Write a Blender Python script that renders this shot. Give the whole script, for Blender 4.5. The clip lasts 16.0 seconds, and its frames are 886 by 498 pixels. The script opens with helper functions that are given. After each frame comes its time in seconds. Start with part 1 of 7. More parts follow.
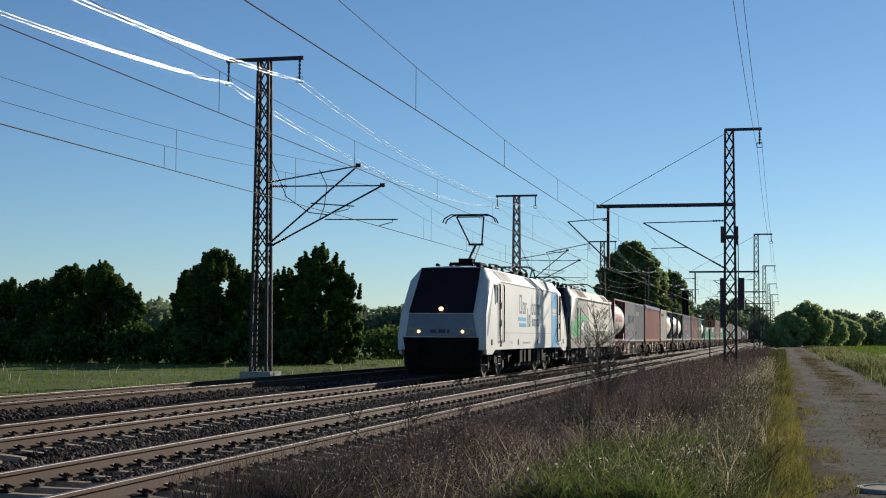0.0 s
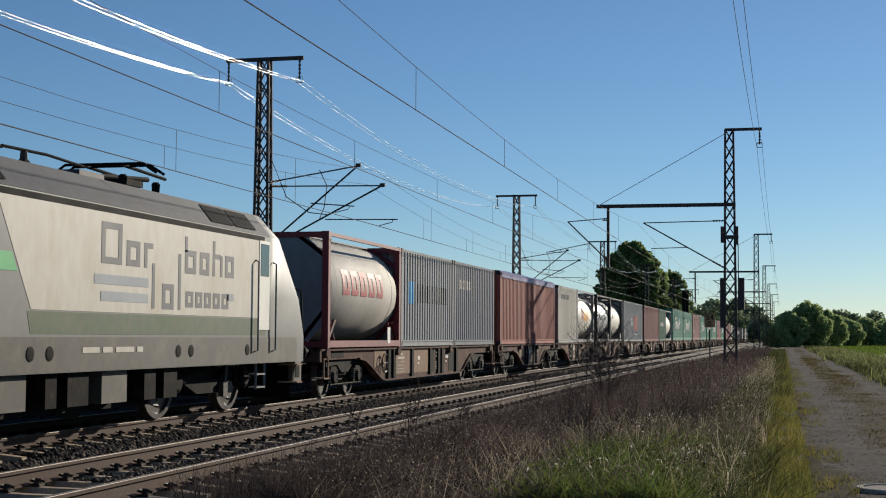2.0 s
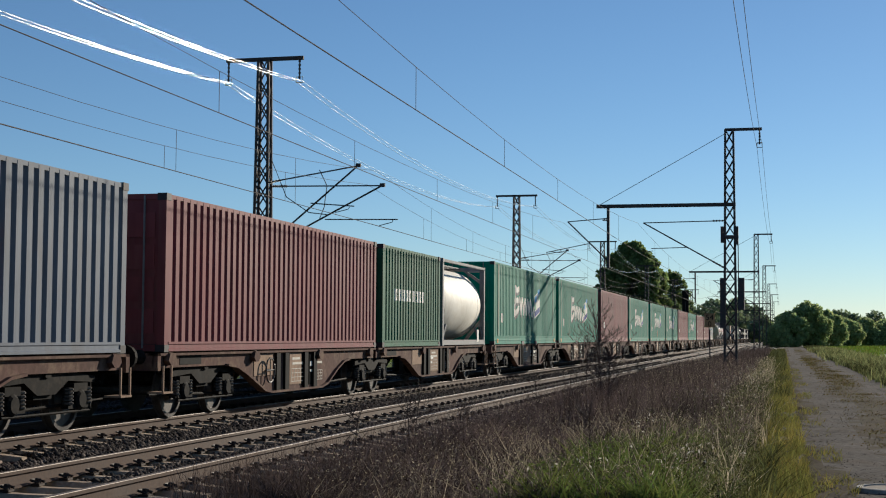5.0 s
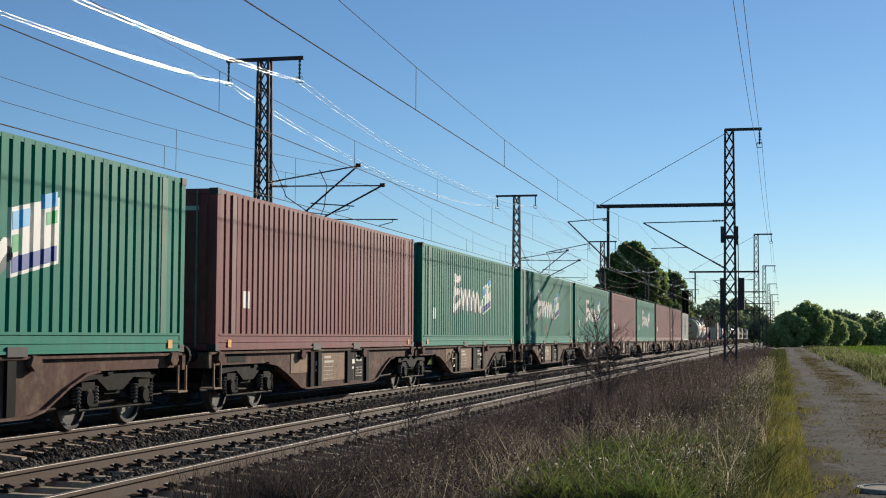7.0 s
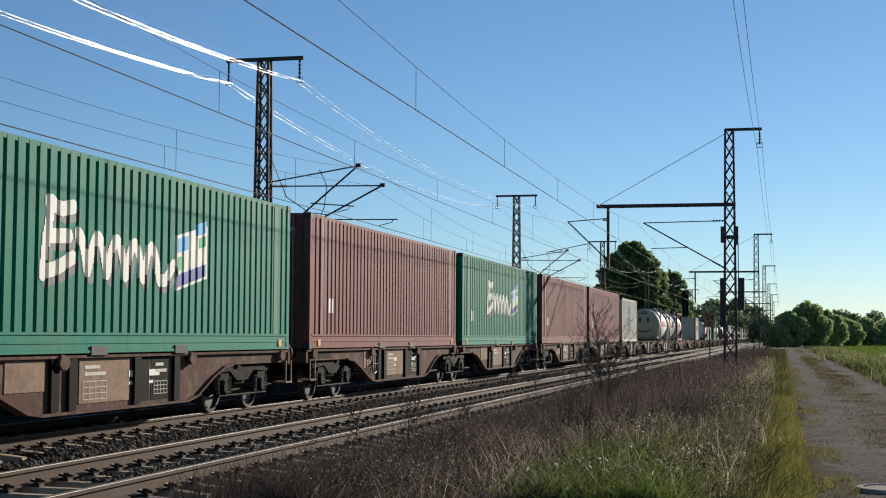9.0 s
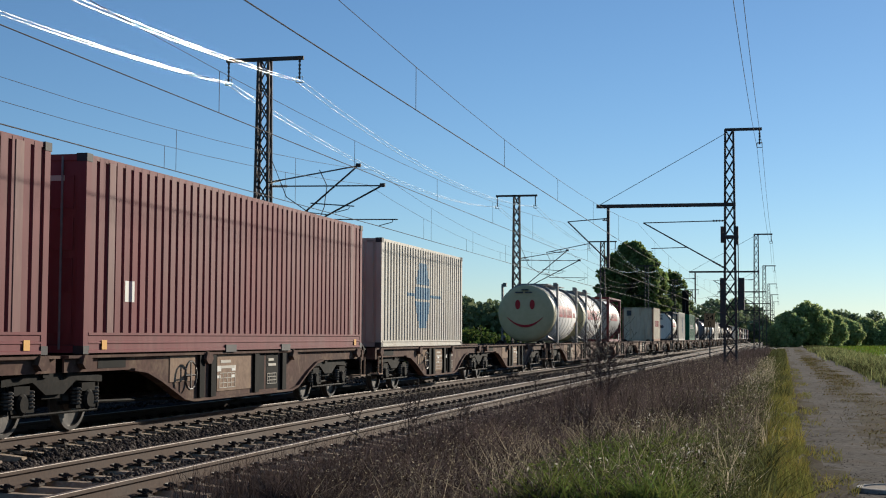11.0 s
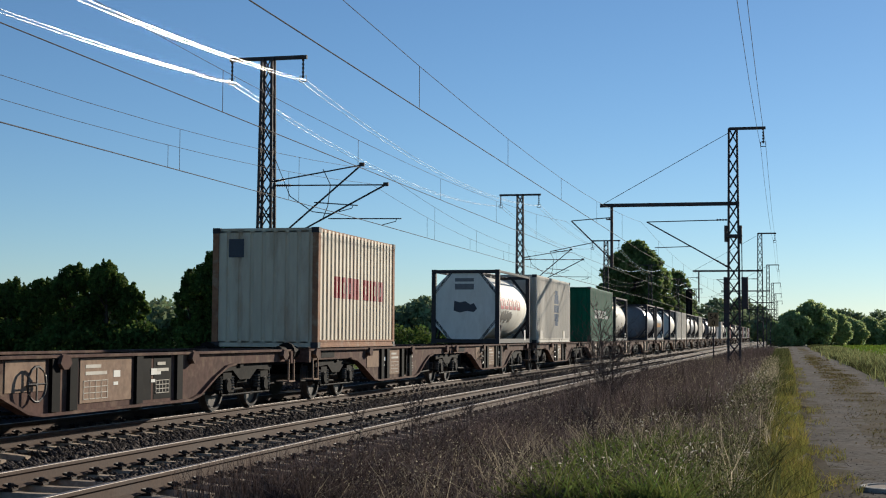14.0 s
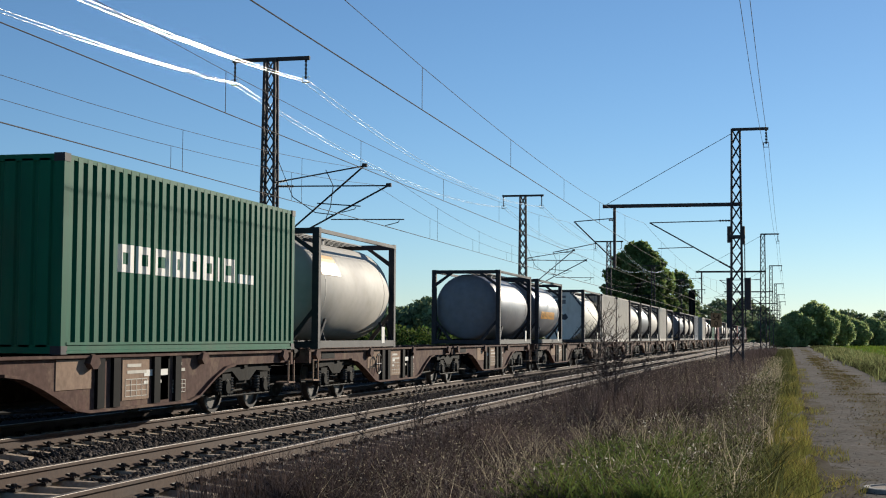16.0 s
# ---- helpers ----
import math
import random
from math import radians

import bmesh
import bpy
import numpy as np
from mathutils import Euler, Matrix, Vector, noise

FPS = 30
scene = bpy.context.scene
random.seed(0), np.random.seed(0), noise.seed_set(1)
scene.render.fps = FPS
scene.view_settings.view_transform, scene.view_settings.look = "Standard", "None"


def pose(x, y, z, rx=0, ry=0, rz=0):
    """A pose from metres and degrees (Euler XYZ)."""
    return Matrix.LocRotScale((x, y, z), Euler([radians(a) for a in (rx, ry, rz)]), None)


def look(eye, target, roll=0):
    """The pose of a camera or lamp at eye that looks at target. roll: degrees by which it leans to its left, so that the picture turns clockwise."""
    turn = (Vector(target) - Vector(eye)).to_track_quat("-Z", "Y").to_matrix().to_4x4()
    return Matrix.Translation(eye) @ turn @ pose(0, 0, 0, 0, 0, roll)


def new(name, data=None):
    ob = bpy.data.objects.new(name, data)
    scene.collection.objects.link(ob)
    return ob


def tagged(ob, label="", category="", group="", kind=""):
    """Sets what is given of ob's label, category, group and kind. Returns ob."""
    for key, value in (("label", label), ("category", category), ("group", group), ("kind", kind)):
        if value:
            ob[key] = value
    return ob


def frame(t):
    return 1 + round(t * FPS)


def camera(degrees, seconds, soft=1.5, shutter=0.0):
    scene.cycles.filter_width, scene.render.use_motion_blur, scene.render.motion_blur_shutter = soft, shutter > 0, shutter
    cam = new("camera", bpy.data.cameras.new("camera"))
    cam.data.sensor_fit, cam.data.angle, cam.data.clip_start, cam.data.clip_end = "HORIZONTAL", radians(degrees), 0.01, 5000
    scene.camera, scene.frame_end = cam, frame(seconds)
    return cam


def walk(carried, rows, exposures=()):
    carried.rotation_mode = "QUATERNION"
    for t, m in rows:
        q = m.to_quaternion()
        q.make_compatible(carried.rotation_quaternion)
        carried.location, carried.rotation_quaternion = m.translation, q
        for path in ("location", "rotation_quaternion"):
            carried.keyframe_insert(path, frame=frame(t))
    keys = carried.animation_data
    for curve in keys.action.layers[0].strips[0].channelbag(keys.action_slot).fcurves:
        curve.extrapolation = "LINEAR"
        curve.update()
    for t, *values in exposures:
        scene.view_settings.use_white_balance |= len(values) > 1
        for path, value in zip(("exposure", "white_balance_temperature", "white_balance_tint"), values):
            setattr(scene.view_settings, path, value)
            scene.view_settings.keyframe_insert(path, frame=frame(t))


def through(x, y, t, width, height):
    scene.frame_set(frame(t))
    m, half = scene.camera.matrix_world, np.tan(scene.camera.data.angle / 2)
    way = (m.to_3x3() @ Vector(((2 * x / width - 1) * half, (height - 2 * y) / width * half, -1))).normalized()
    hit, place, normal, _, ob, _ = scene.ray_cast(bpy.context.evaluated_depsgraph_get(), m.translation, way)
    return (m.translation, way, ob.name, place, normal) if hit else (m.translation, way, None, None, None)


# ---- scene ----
# ---- camera ----
cam = camera(34.88, 16.0, soft=1.1)
EYE = (0.0, 0.0, 1.406)


def aim(left, up):
    """The camera's pose, turned by degrees to the left and up from its resting aim."""
    a, b = radians(13.54 + left), radians(3.528 + up)
    target = (EYE[0] - math.sin(a) * math.cos(b), EYE[1] + math.cos(a) * math.cos(b), EYE[2] + math.sin(b))
    return look(EYE, target, 0.332)


walk(cam, [(0.0, aim(0, 0)), (6.0, aim(0, 0)), (12.8, aim(0, 0)), (13.4, aim(0.005, 0.005)), (14.0, aim(0.142, -0.035)),
           (14.5, aim(0.282, -0.068)), (15.0, aim(0.252, -0.062)), (15.5, aim(0.207, -0.035)), (16.0, aim(0.255, -0.003))],
     exposures=[(0.0, 0.40, 5980, 6), (1.0, 0.24, 5980, 6), (1.6, 0.20, 5980, 6), (2.5, 0.28, 5980, 6), (3.6, 0.39, 5980, 6), (4.2, 0.31, 5980, 6), (6.4, 0.49, 5980, 6), (9.0, 0.50, 5980, 6), (12.5, 0.44, 5980, 6), (15.4, 0.46, 5980, 6), (16.0, 0.53, 5980, 6)])

# ---- light ----
SUN_SIDE = 22.5   # degrees from the line of the track, to the path's side
SUN_UP = 17.0
world = bpy.data.worlds.new("sky")
scene.world = world
world.use_nodes = True
wn = world.node_tree
sky = wn.nodes.new("ShaderNodeTexSky")
sky.sky_type = "NISHITA"
sky.sun_disc = False
sky.sun_elevation = radians(SUN_UP)
sky.sun_rotation = radians(SUN_SIDE)
sky.air_density, sky.dust_density, sky.ozone_density = 0.85, 0.05, 3.7
wn.nodes["Background"].inputs["Strength"].default_value = 0.067
wn.links.new(sky.outputs[0], wn.nodes["Background"].inputs[0])
sun_data = bpy.data.lights.new("sun", "SUN")
sun_data.energy, sun_data.angle, sun_data.color = 5.0, radians(0.53), (1.0, 0.85, 0.67)
sun = new("sun", sun_data)
_a, _e = radians(SUN_SIDE), radians(SUN_UP)
SUN_WAY = Vector((math.sin(_a) * math.cos(_e), math.cos(_a) * math.cos(_e), math.sin(_e)))
sun.matrix_world = look(SUN_WAY * 100, (0, 0, 0))

# ---- materials ----


def surf(name, col, col2=None, rough=0.6, metal=0.0, fine=30.0, coarse=2.0, bump=0.0, mixed=0.5, dirt=None, dirt_amount=0.0, vary=0.0, spec=0.3, streak=1.0, hue=False):
    """A surface with colour at two scales, grime and fine relief; all in metres of the object's own space."""
    m = bpy.data.materials.new(name)
    m.use_nodes = True
    nt = m.node_tree
    N, L = nt.nodes, nt.links
    b = N["Principled BSDF"]
    b.inputs["Metallic"].default_value = metal
    b.inputs["Specular IOR Level"].default_value = spec
    col2 = col2 or tuple(c * 0.8 for c in col)
    tc = N.new("ShaderNodeTexCoord")
    mp = N.new("ShaderNodeMapping")
    mp.inputs["Scale"].default_value = (1, 1, streak)
    L.new(tc.outputs["Object"], mp.inputs[0])
    info = N.new("ShaderNodeObjectInfo")
    off = N.new("ShaderNodeVectorMath"); off.operation = "MULTIPLY_ADD"
    off.inputs[1].default_value = (1, 1, 1)
    sc = N.new("ShaderNodeVectorMath"); sc.operation = "SCALE"
    sc.inputs[0].default_value = (17.0, 31.0, 9.0)
    L.new(info.outputs["Random"], sc.inputs["Scale"])
    L.new(mp.outputs[0], off.inputs[0]); L.new(sc.outputs[0], off.inputs[2])
    n1 = N.new("ShaderNodeTexNoise"); n1.inputs["Scale"].default_value = fine; n1.inputs["Detail"].default_value = 3
    n2 = N.new("ShaderNodeTexNoise"); n2.inputs["Scale"].default_value = coarse; n2.inputs["Detail"].default_value = 4
    L.new(off.outputs[0], n1.inputs["Vector"]); L.new(off.outputs[0], n2.inputs["Vector"])
    add = N.new("ShaderNodeMath"); add.operation = "MULTIPLY_ADD"; add.inputs[1].default_value = mixed
    half = N.new("ShaderNodeMath"); half.operation = "MULTIPLY"; half.inputs[1].default_value = 1 - mixed
    L.new(n2.outputs["Fac"], half.inputs[0]); L.new(n1.outputs["Fac"], add.inputs[0]); L.new(half.outputs[0], add.inputs[2])
    ramp = N.new("ShaderNodeValToRGB")
    ramp.color_ramp.elements[0].position, ramp.color_ramp.elements[1].position = 0.36, 0.64
    ramp.color_ramp.elements[0].color, ramp.color_ramp.elements[1].color = (*col2, 1), (*col, 1)
    L.new(add.outputs[0], ramp.inputs[0])
    out = ramp.outputs[0]
    if dirt:
        n3 = N.new("ShaderNodeTexNoise"); n3.inputs["Scale"].default_value = coarse * 2.3; n3.inputs["Detail"].default_value = 8; n3.inputs["Roughness"].default_value = 0.65
        L.new(off.outputs[0], n3.inputs["Vector"])
        r3 = N.new("ShaderNodeMapRange"); r3.inputs["From Min"].default_value, r3.inputs["From Max"].default_value = 0.5, 0.75
        r3.inputs["To Max"].default_value = dirt_amount
        L.new(n3.outputs["Fac"], r3.inputs["Value"])
        mx = N.new("ShaderNodeMixRGB"); mx.inputs[2].default_value = (*dirt, 1)
        L.new(r3.outputs[0], mx.inputs[0]); L.new(out, mx.inputs[1]); out = mx.outputs[0]
    if vary:
        hs = N.new("ShaderNodeHueSaturation")
        geo = N.new("ShaderNodeNewGeometry")
        mr = N.new("ShaderNodeMapRange"); mr.inputs["To Min"].default_value, mr.inputs["To Max"].default_value = 1 - vary, 1 + vary
        L.new(geo.outputs["Random Per Island"], mr.inputs["Value"])
        L.new(mr.outputs[0], hs.inputs["Value"]); L.new(out, hs.inputs["Color"])
        if hue:
            mh = N.new("ShaderNodeMapRange"); mh.inputs["To Min"].default_value, mh.inputs["To Max"].default_value = 0.47, 0.53
            mul = N.new("ShaderNodeMath"); mul.operation = "MULTIPLY"; mul.inputs[1].default_value = 7.31
            fr = N.new("ShaderNodeMath"); fr.operation = "FRACT"
            L.new(geo.outputs["Random Per Island"], mul.inputs[0]); L.new(mul.outputs[0], fr.inputs[0]); L.new(fr.outputs[0], mh.inputs["Value"])
            L.new(mh.outputs[0], hs.inputs["Hue"])
        out = hs.outputs[0]
    L.new(out, b.inputs["Base Color"])
    rr = N.new("ShaderNodeMapRange"); rr.inputs["To Min"].default_value, rr.inputs["To Max"].default_value = rough - min(0.12, rough * 0.35), min(1, rough + min(0.12, rough * 0.35))
    L.new(n2.outputs["Fac"], rr.inputs["Value"]); L.new(rr.outputs[0], b.inputs["Roughness"])
    if bump:
        bp = N.new("ShaderNodeBump"); bp.inputs["Strength"].default_value = 0.6; bp.inputs["Distance"].default_value = bump
        L.new(n1.outputs["Fac"], bp.inputs["Height"]); L.new(bp.outputs[0], b.inputs["Normal"])
    return m


def leafy(name, col, col2, vary=0.35, through=0.35, hue=True):
    """Leaves and blades: light passes partly through them."""
    m = surf(name, col, col2, 0.8, fine=3.0, coarse=0.35, vary=vary, spec=0.1, hue=hue)
    nt = m.node_tree
    N, L = nt.nodes, nt.links
    b = N["Principled BSDF"]
    tr = N.new("ShaderNodeBsdfTranslucent")
    mix = N.new("ShaderNodeMixShader"); mix.inputs[0].default_value = through
    src = b.inputs["Base Color"].links[0].from_socket
    L.new(src, tr.inputs[0])
    L.new(b.outputs[0], mix.inputs[1]); L.new(tr.outputs[0], mix.inputs[2])
    L.new(mix.outputs[0], N["Material Output"].inputs[0])
    return m


def glow(name, col, strength):
    m = bpy.data.materials.new(name); m.use_nodes = True
    b = m.node_tree.nodes["Principled BSDF"]
    b.inputs["Base Color"].default_value = (*col, 1)
    b.inputs["Emission Color"].default_value = (*col, 1); b.inputs["Emission Strength"].default_value = strength
    return m


GRIME = (0.05, 0.04, 0.032)
RUST = (0.16, 0.07, 0.035)
M = dict(
    field=surf("field_grass", (0.1, 0.13, 0.024), (0.06, 0.085, 0.018), 0.9, fine=9, coarse=0.25, bump=0.04, spec=0.2),
    verge=surf("verge_soil", (0.085, 0.07, 0.042), (0.05, 0.048, 0.028), 0.95, fine=14, coarse=0.8, bump=0.03, spec=0.2),
    gravel=surf("gravel_track", (0.12, 0.105, 0.095), (0.043, 0.037, 0.032), 1.0, fine=9, coarse=0.7, bump=0.04, spec=0.02, dirt=(0.075, 0.05, 0.03), dirt_amount=0.6),
    crown=surf("mossy_crown", (0.062, 0.043, 0.026), (0.03, 0.022, 0.012), 1.0, fine=9, coarse=0.9, bump=0.03, spec=0.02, dirt=(0.06, 0.065, 0.02), dirt_amount=0.6),
    ballast_bed=surf("ballast_bed", (0.042, 0.036, 0.032), (0.017, 0.015, 0.013), 0.95, fine=40, coarse=4, bump=0.03, spec=0.2),
    stone=surf("ballast_stone", (0.1, 0.084, 0.075), (0.03, 0.025, 0.022), 0.95, fine=18, coarse=2, vary=0.55, spec=0.06),
    rail_side=surf("rusty_rail", (0.088, 0.05, 0.032), (0.054, 0.031, 0.021), 0.85, fine=30, coarse=1.2, spec=0.3, bump=0.003),
    rail_head=surf("worn_rail_head", (0.24, 0.2, 0.17), (0.16, 0.13, 0.11), 0.55, metal=0.5, fine=25, coarse=1.0),
    sleeper=surf("concrete_sleeper", (0.5, 0.4, 0.3), (0.33, 0.255, 0.19), 0.9, fine=22, coarse=1.5, bump=0.006, dirt=GRIME, dirt_amount=0.5, spec=0.05),
    clip=surf("rail_clip_steel", (0.05, 0.035, 0.026), (0.03, 0.02, 0.016), 0.7, metal=0.2),
    mast=surf("mast_steel", (0.068, 0.06, 0.063), (0.034, 0.03, 0.034), 0.8, metal=0.0, fine=20, coarse=1.5, dirt=RUST, dirt_amount=0.5),
    wire=surf("wire_copper", (0.1, 0.088, 0.085), (0.07, 0.06, 0.058), 0.8, metal=0.0, spec=0.1),
    wire_bright=surf("aluminium_rope", (0.75, 0.74, 0.73), (0.7, 0.69, 0.68), 0.16, metal=1.0),
    insulator=surf("insulator_brown", (0.06, 0.04, 0.035), None, 0.55),
    concrete=surf("foundation_concrete", (0.4, 0.37, 0.33), (0.28, 0.26, 0.23), 0.9, fine=18, coarse=2, bump=0.006, dirt=GRIME, dirt_amount=0.5),
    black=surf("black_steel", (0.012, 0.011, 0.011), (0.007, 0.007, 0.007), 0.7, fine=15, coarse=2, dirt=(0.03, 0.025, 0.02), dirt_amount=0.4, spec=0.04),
    under=surf("bogie_steel", (0.016, 0.014, 0.013), (0.006, 0.0055, 0.005), 0.75, metal=0.0, fine=15, coarse=2.5, dirt=(0.06, 0.046, 0.036), dirt_amount=0.5, spec=0.05),
    wheel=surf("wheel_steel", (0.1, 0.088, 0.08), (0.05, 0.043, 0.039), 0.45, metal=0.4, fine=15, coarse=3),
    tread=surf("bright_tyre", (0.6, 0.58, 0.55), None, 0.22, metal=1.0),
)

# ---- mesh building ----


class Geo:
    """Collects plain faces of one mesh."""

    def __init__(self):
        self.v, self.f = [], []

    def quad(self, a, b, c, d):
        n = len(self.v); self.v += [a, b, c, d]; self.f.append((n, n + 1, n + 2, n + 3)); return self

    def box(self, x0, x1, y0, y1, z0, z1):
        n = len(self.v)
        self.v += [(x0, y0, z0), (x1, y0, z0), (x1, y1, z0), (x0, y1, z0), (x0, y0, z1), (x1, y0, z1), (x1, y1, z1), (x0, y1, z1)]
        self.f += [tuple(n + i for i in q) for q in ((3, 2, 1, 0), (4, 5, 6, 7), (0, 1, 5, 4), (1, 2, 6, 5), (2, 3, 7, 6), (3, 0, 4, 7))]
        return self

    def loft(self, rings, caps=True, closed=True):
        n, k = len(self.v), len(rings[0])
        for r in rings:
            self.v += [tuple(p) for p in r]
        for i in range(len(rings) - 1):
            for j in range(k if closed else k - 1):
                a, b = n + i * k + j, n + i * k + (j + 1) % k
                self.f.append((a, b, b + k, a + k))
        if caps and closed:
            self.f.append(tuple(n + j for j in reversed(range(k))))
            self.f.append(tuple(n + (len(rings) - 1) * k + j for j in range(k)))
        return self

    def prism_x(self, outline, x0, x1):
        """outline of (y, z), pushed from x0 to x1."""
        return self.loft([[(x, y, z) for y, z in outline] for x in (x0, x1)])

    def prism_y(self, outline, y0, y1):
        return self.loft([[(x, y, z) for x, z in outline] for y in (y0, y1)])

    def tube(self, path, r, n=6, r2=None):
        rings = []
        P = [Vector(p) for p in path]
        for i, p in enumerate(P):
            d = (P[min(i + 1, len(P) - 1)] - P[max(i - 1, 0)]).normalized()
            s = d.orthogonal().normalized() if abs(d.z) > 0.9 else d.cross(Vector((0, 0, 1))).normalized()
            u = s.cross(d)
            rr = r if r2 is None else r + (r2 - r) * i / (len(P) - 1)
            rings.append([p + (s * math.cos(6.2832 * k / n) + u * math.sin(6.2832 * k / n)) * rr for k in range(n)])
        return self.loft(rings)

    def turn_x(self, prof, y, z, n=20):
        """profile of (x, radius), turned round a line along x."""
        return self.loft([[(x, y + r * math.cos(6.2832 * k / n), z + r * math.sin(6.2832 * k / n)) for k in range(n)] for x, r in prof])

    def turn_y(self, prof, x, z, n=28):
        return self.loft([[(x + r * math.cos(6.2832 * k / n), y, z + r * math.sin(6.2832 * k / n)) for k in range(n)] for y, r in prof])

    def turn_z(self, prof, x, y, n=12):
        return self.loft([[(x + r * math.cos(6.2832 * k / n), y + r * math.sin(6.2832 * k / n), z) for k in range(n)] for z, r in prof])

    def mesh(self, name, material, smooth=False):
        me = bpy.data.meshes.new(name)
        me.from_pydata(self.v, [], self.f)
        bm = bmesh.new(); bm.from_mesh(me)
        bmesh.ops.recalc_face_normals(bm, faces=bm.faces[:])
        bm.to_mesh(me); bm.free()
        me.materials.append(material)
        if smooth:
            me.polygons.foreach_set("use_smooth", [True] * len(me.polygons))
            me.set_sharp_from_angle(angle=radians(35))
        return me


def part(name, g, material, parent, label="", smooth=False):
    ob = new(name, g if isinstance(g, bpy.types.Mesh) else g.mesh(name, material, smooth))
    ob.parent = parent
    return tagged(ob, label)


def thing(name, m, label, category, group="", kind=""):
    ob = new(name)
    ob.matrix_basis = m
    ob.empty_display_size = 0.2
    return tagged(ob, label, category, group, kind)


def sheet(name, verts, faces, material, smooth=False):
    """A big mesh from number arrays; faces all have the same corner count."""
    me = bpy.data.meshes.new(name)
    verts, faces = np.asarray(verts, np.float32), np.asarray(faces, np.int32)
    k = faces.shape[1]
    me.vertices.add(len(verts)); me.vertices.foreach_set("co", verts.ravel())
    me.loops.add(faces.size); me.loops.foreach_set("vertex_index", faces.ravel())
    me.polygons.add(len(faces)); me.polygons.foreach_set("loop_start", np.arange(0, faces.size, k, dtype=np.int32))
    me.update(calc_edges=True)
    if smooth:
        me.polygons.foreach_set("use_smooth", [True] * len(faces))
    me.materials.append(material)
    return me


# ---- ground ----
TRACKS = dict(near=(-6.94, 0.0), middle=(-10.94, 0.0), far=(-14.80, 0.12))
RNG = np.random.default_rng(4)


def ground_height(x, y):
    """The lie of the land: field, ballast shoulder, verge, farm track."""
    xs = [-400, -60, -24, -18.5, -17.4, -16.6, -12.95, -12.6, -5.1, -4.2, -3.2, -1.2, 0.3, 3.9, 5.0, 8, 400]
    zs = [-0.7, -0.55, -0.45, -0.35, -0.2, -0.14, -0.14, -0.25, -0.25, -0.45, -0.5, -0.36, -0.25, -0.26, -0.1, -0.3, -0.5]
    return np.interp(x, xs, zs)


def make_ground():
    xs = np.unique(np.concatenate([np.linspace(-26, 10, 145), -np.geomspace(26, 4000, 40), np.geomspace(10, 4000, 40)]))
    ys = np.unique(np.concatenate([np.linspace(-40, 10, 12), np.linspace(10, 90, 220), np.geomspace(90, 4500, 60), -np.geomspace(40, 600, 10)]))
    X, Y = np.meshgrid(xs, ys)
    Z = ground_height(X, Y)
    rough = np.where((X > -5.2) & (X < 0.4), 0.05, np.where((X > -17) & (X <= -5.2), 0.0, np.where((X >= 0.4) & (X < 4), 0.012, 0.04)))
    Z = Z + RNG.normal(0, 1, X.shape) * rough * (Y < 120)
    v = np.stack([X, Y, Z], -1).reshape(-1, 3)
    ny, nx = X.shape
    i = (np.arange(ny - 1)[:, None] * nx + np.arange(nx - 1)[None]).reshape(-1)
    f = np.stack([i, i + 1, i + nx + 1, i + nx], 1)
    me = sheet("ground", v, f, M["field"], smooth=True)
    for k in ("verge", "gravel", "ballast_bed", "crown"):
        me.materials.append(M[k])
    cx = v[f].mean(1)[:, 0]
    slot = np.where((cx > -17.3) & (cx < -4.5), 3, np.where((cx >= -4.5) & (cx < 0.35), 1, np.where((cx >= 0.35) & (cx < 3.75), 2, 0)))
    mid = v[f].mean(1)
    ragged = mid[:, 0] + RNG.normal(0, 0.12, len(f)) + 0.25 * np.sin(mid[:, 1] * 0.31)
    slot = np.where((slot == 2) & (ragged > 1.55) & (ragged < 2.6) & (mid[:, 1] > 17), 4, slot)
    slot = np.where((slot == 2) & (ragged < 0.55), 4, slot)
    me.polygons.foreach_set("material_index", slot.astype(np.int32))
    return tagged(new("ground", me), "flat land with green fields, ballast and gravel track", "ground", kind="structure")


make_ground()

# ---- tracks ----


def rail_profile(top):
    p = [(-0.075, -0.172), (0.075, -0.172), (0.075, -0.16), (0.012, -0.14), (0.009, -0.05), (0.036, -0.036), (0.036, -0.003)]
    if top:
        return [(-0.034, -0.006), (0.034, -0.006), (0.032, 0.001), (-0.032, 0.001)]
    return p + [(-0.036, -0.003), (-0.036, -0.036), (-0.009, -0.05), (-0.012, -0.14), (-0.075, -0.16)]


def sleeper_mesh():
    g = Geo()
    o = [(-1.3, 0.12), (-0.5, 0.095), (0.5, 0.095), (1.3, 0.12)]
    rings = []
    for x, hw in ((-1.3, 0.12), (-0.95, 0.14), (-0.4, 0.1), (0.4, 0.1), (0.95, 0.14), (1.3, 0.12)):
        t = -0.172 if abs(x) > 0.5 else -0.19
        t = -0.205 if abs(x) > 1.2 else t
        rings.append([(x, -hw, -0.4), (x, hw, -0.4), (x, hw * 0.52, t), (x, -hw * 0.52, t)])
    g.loft(rings)
    return g.mesh("sleeper", M["sleeper"])


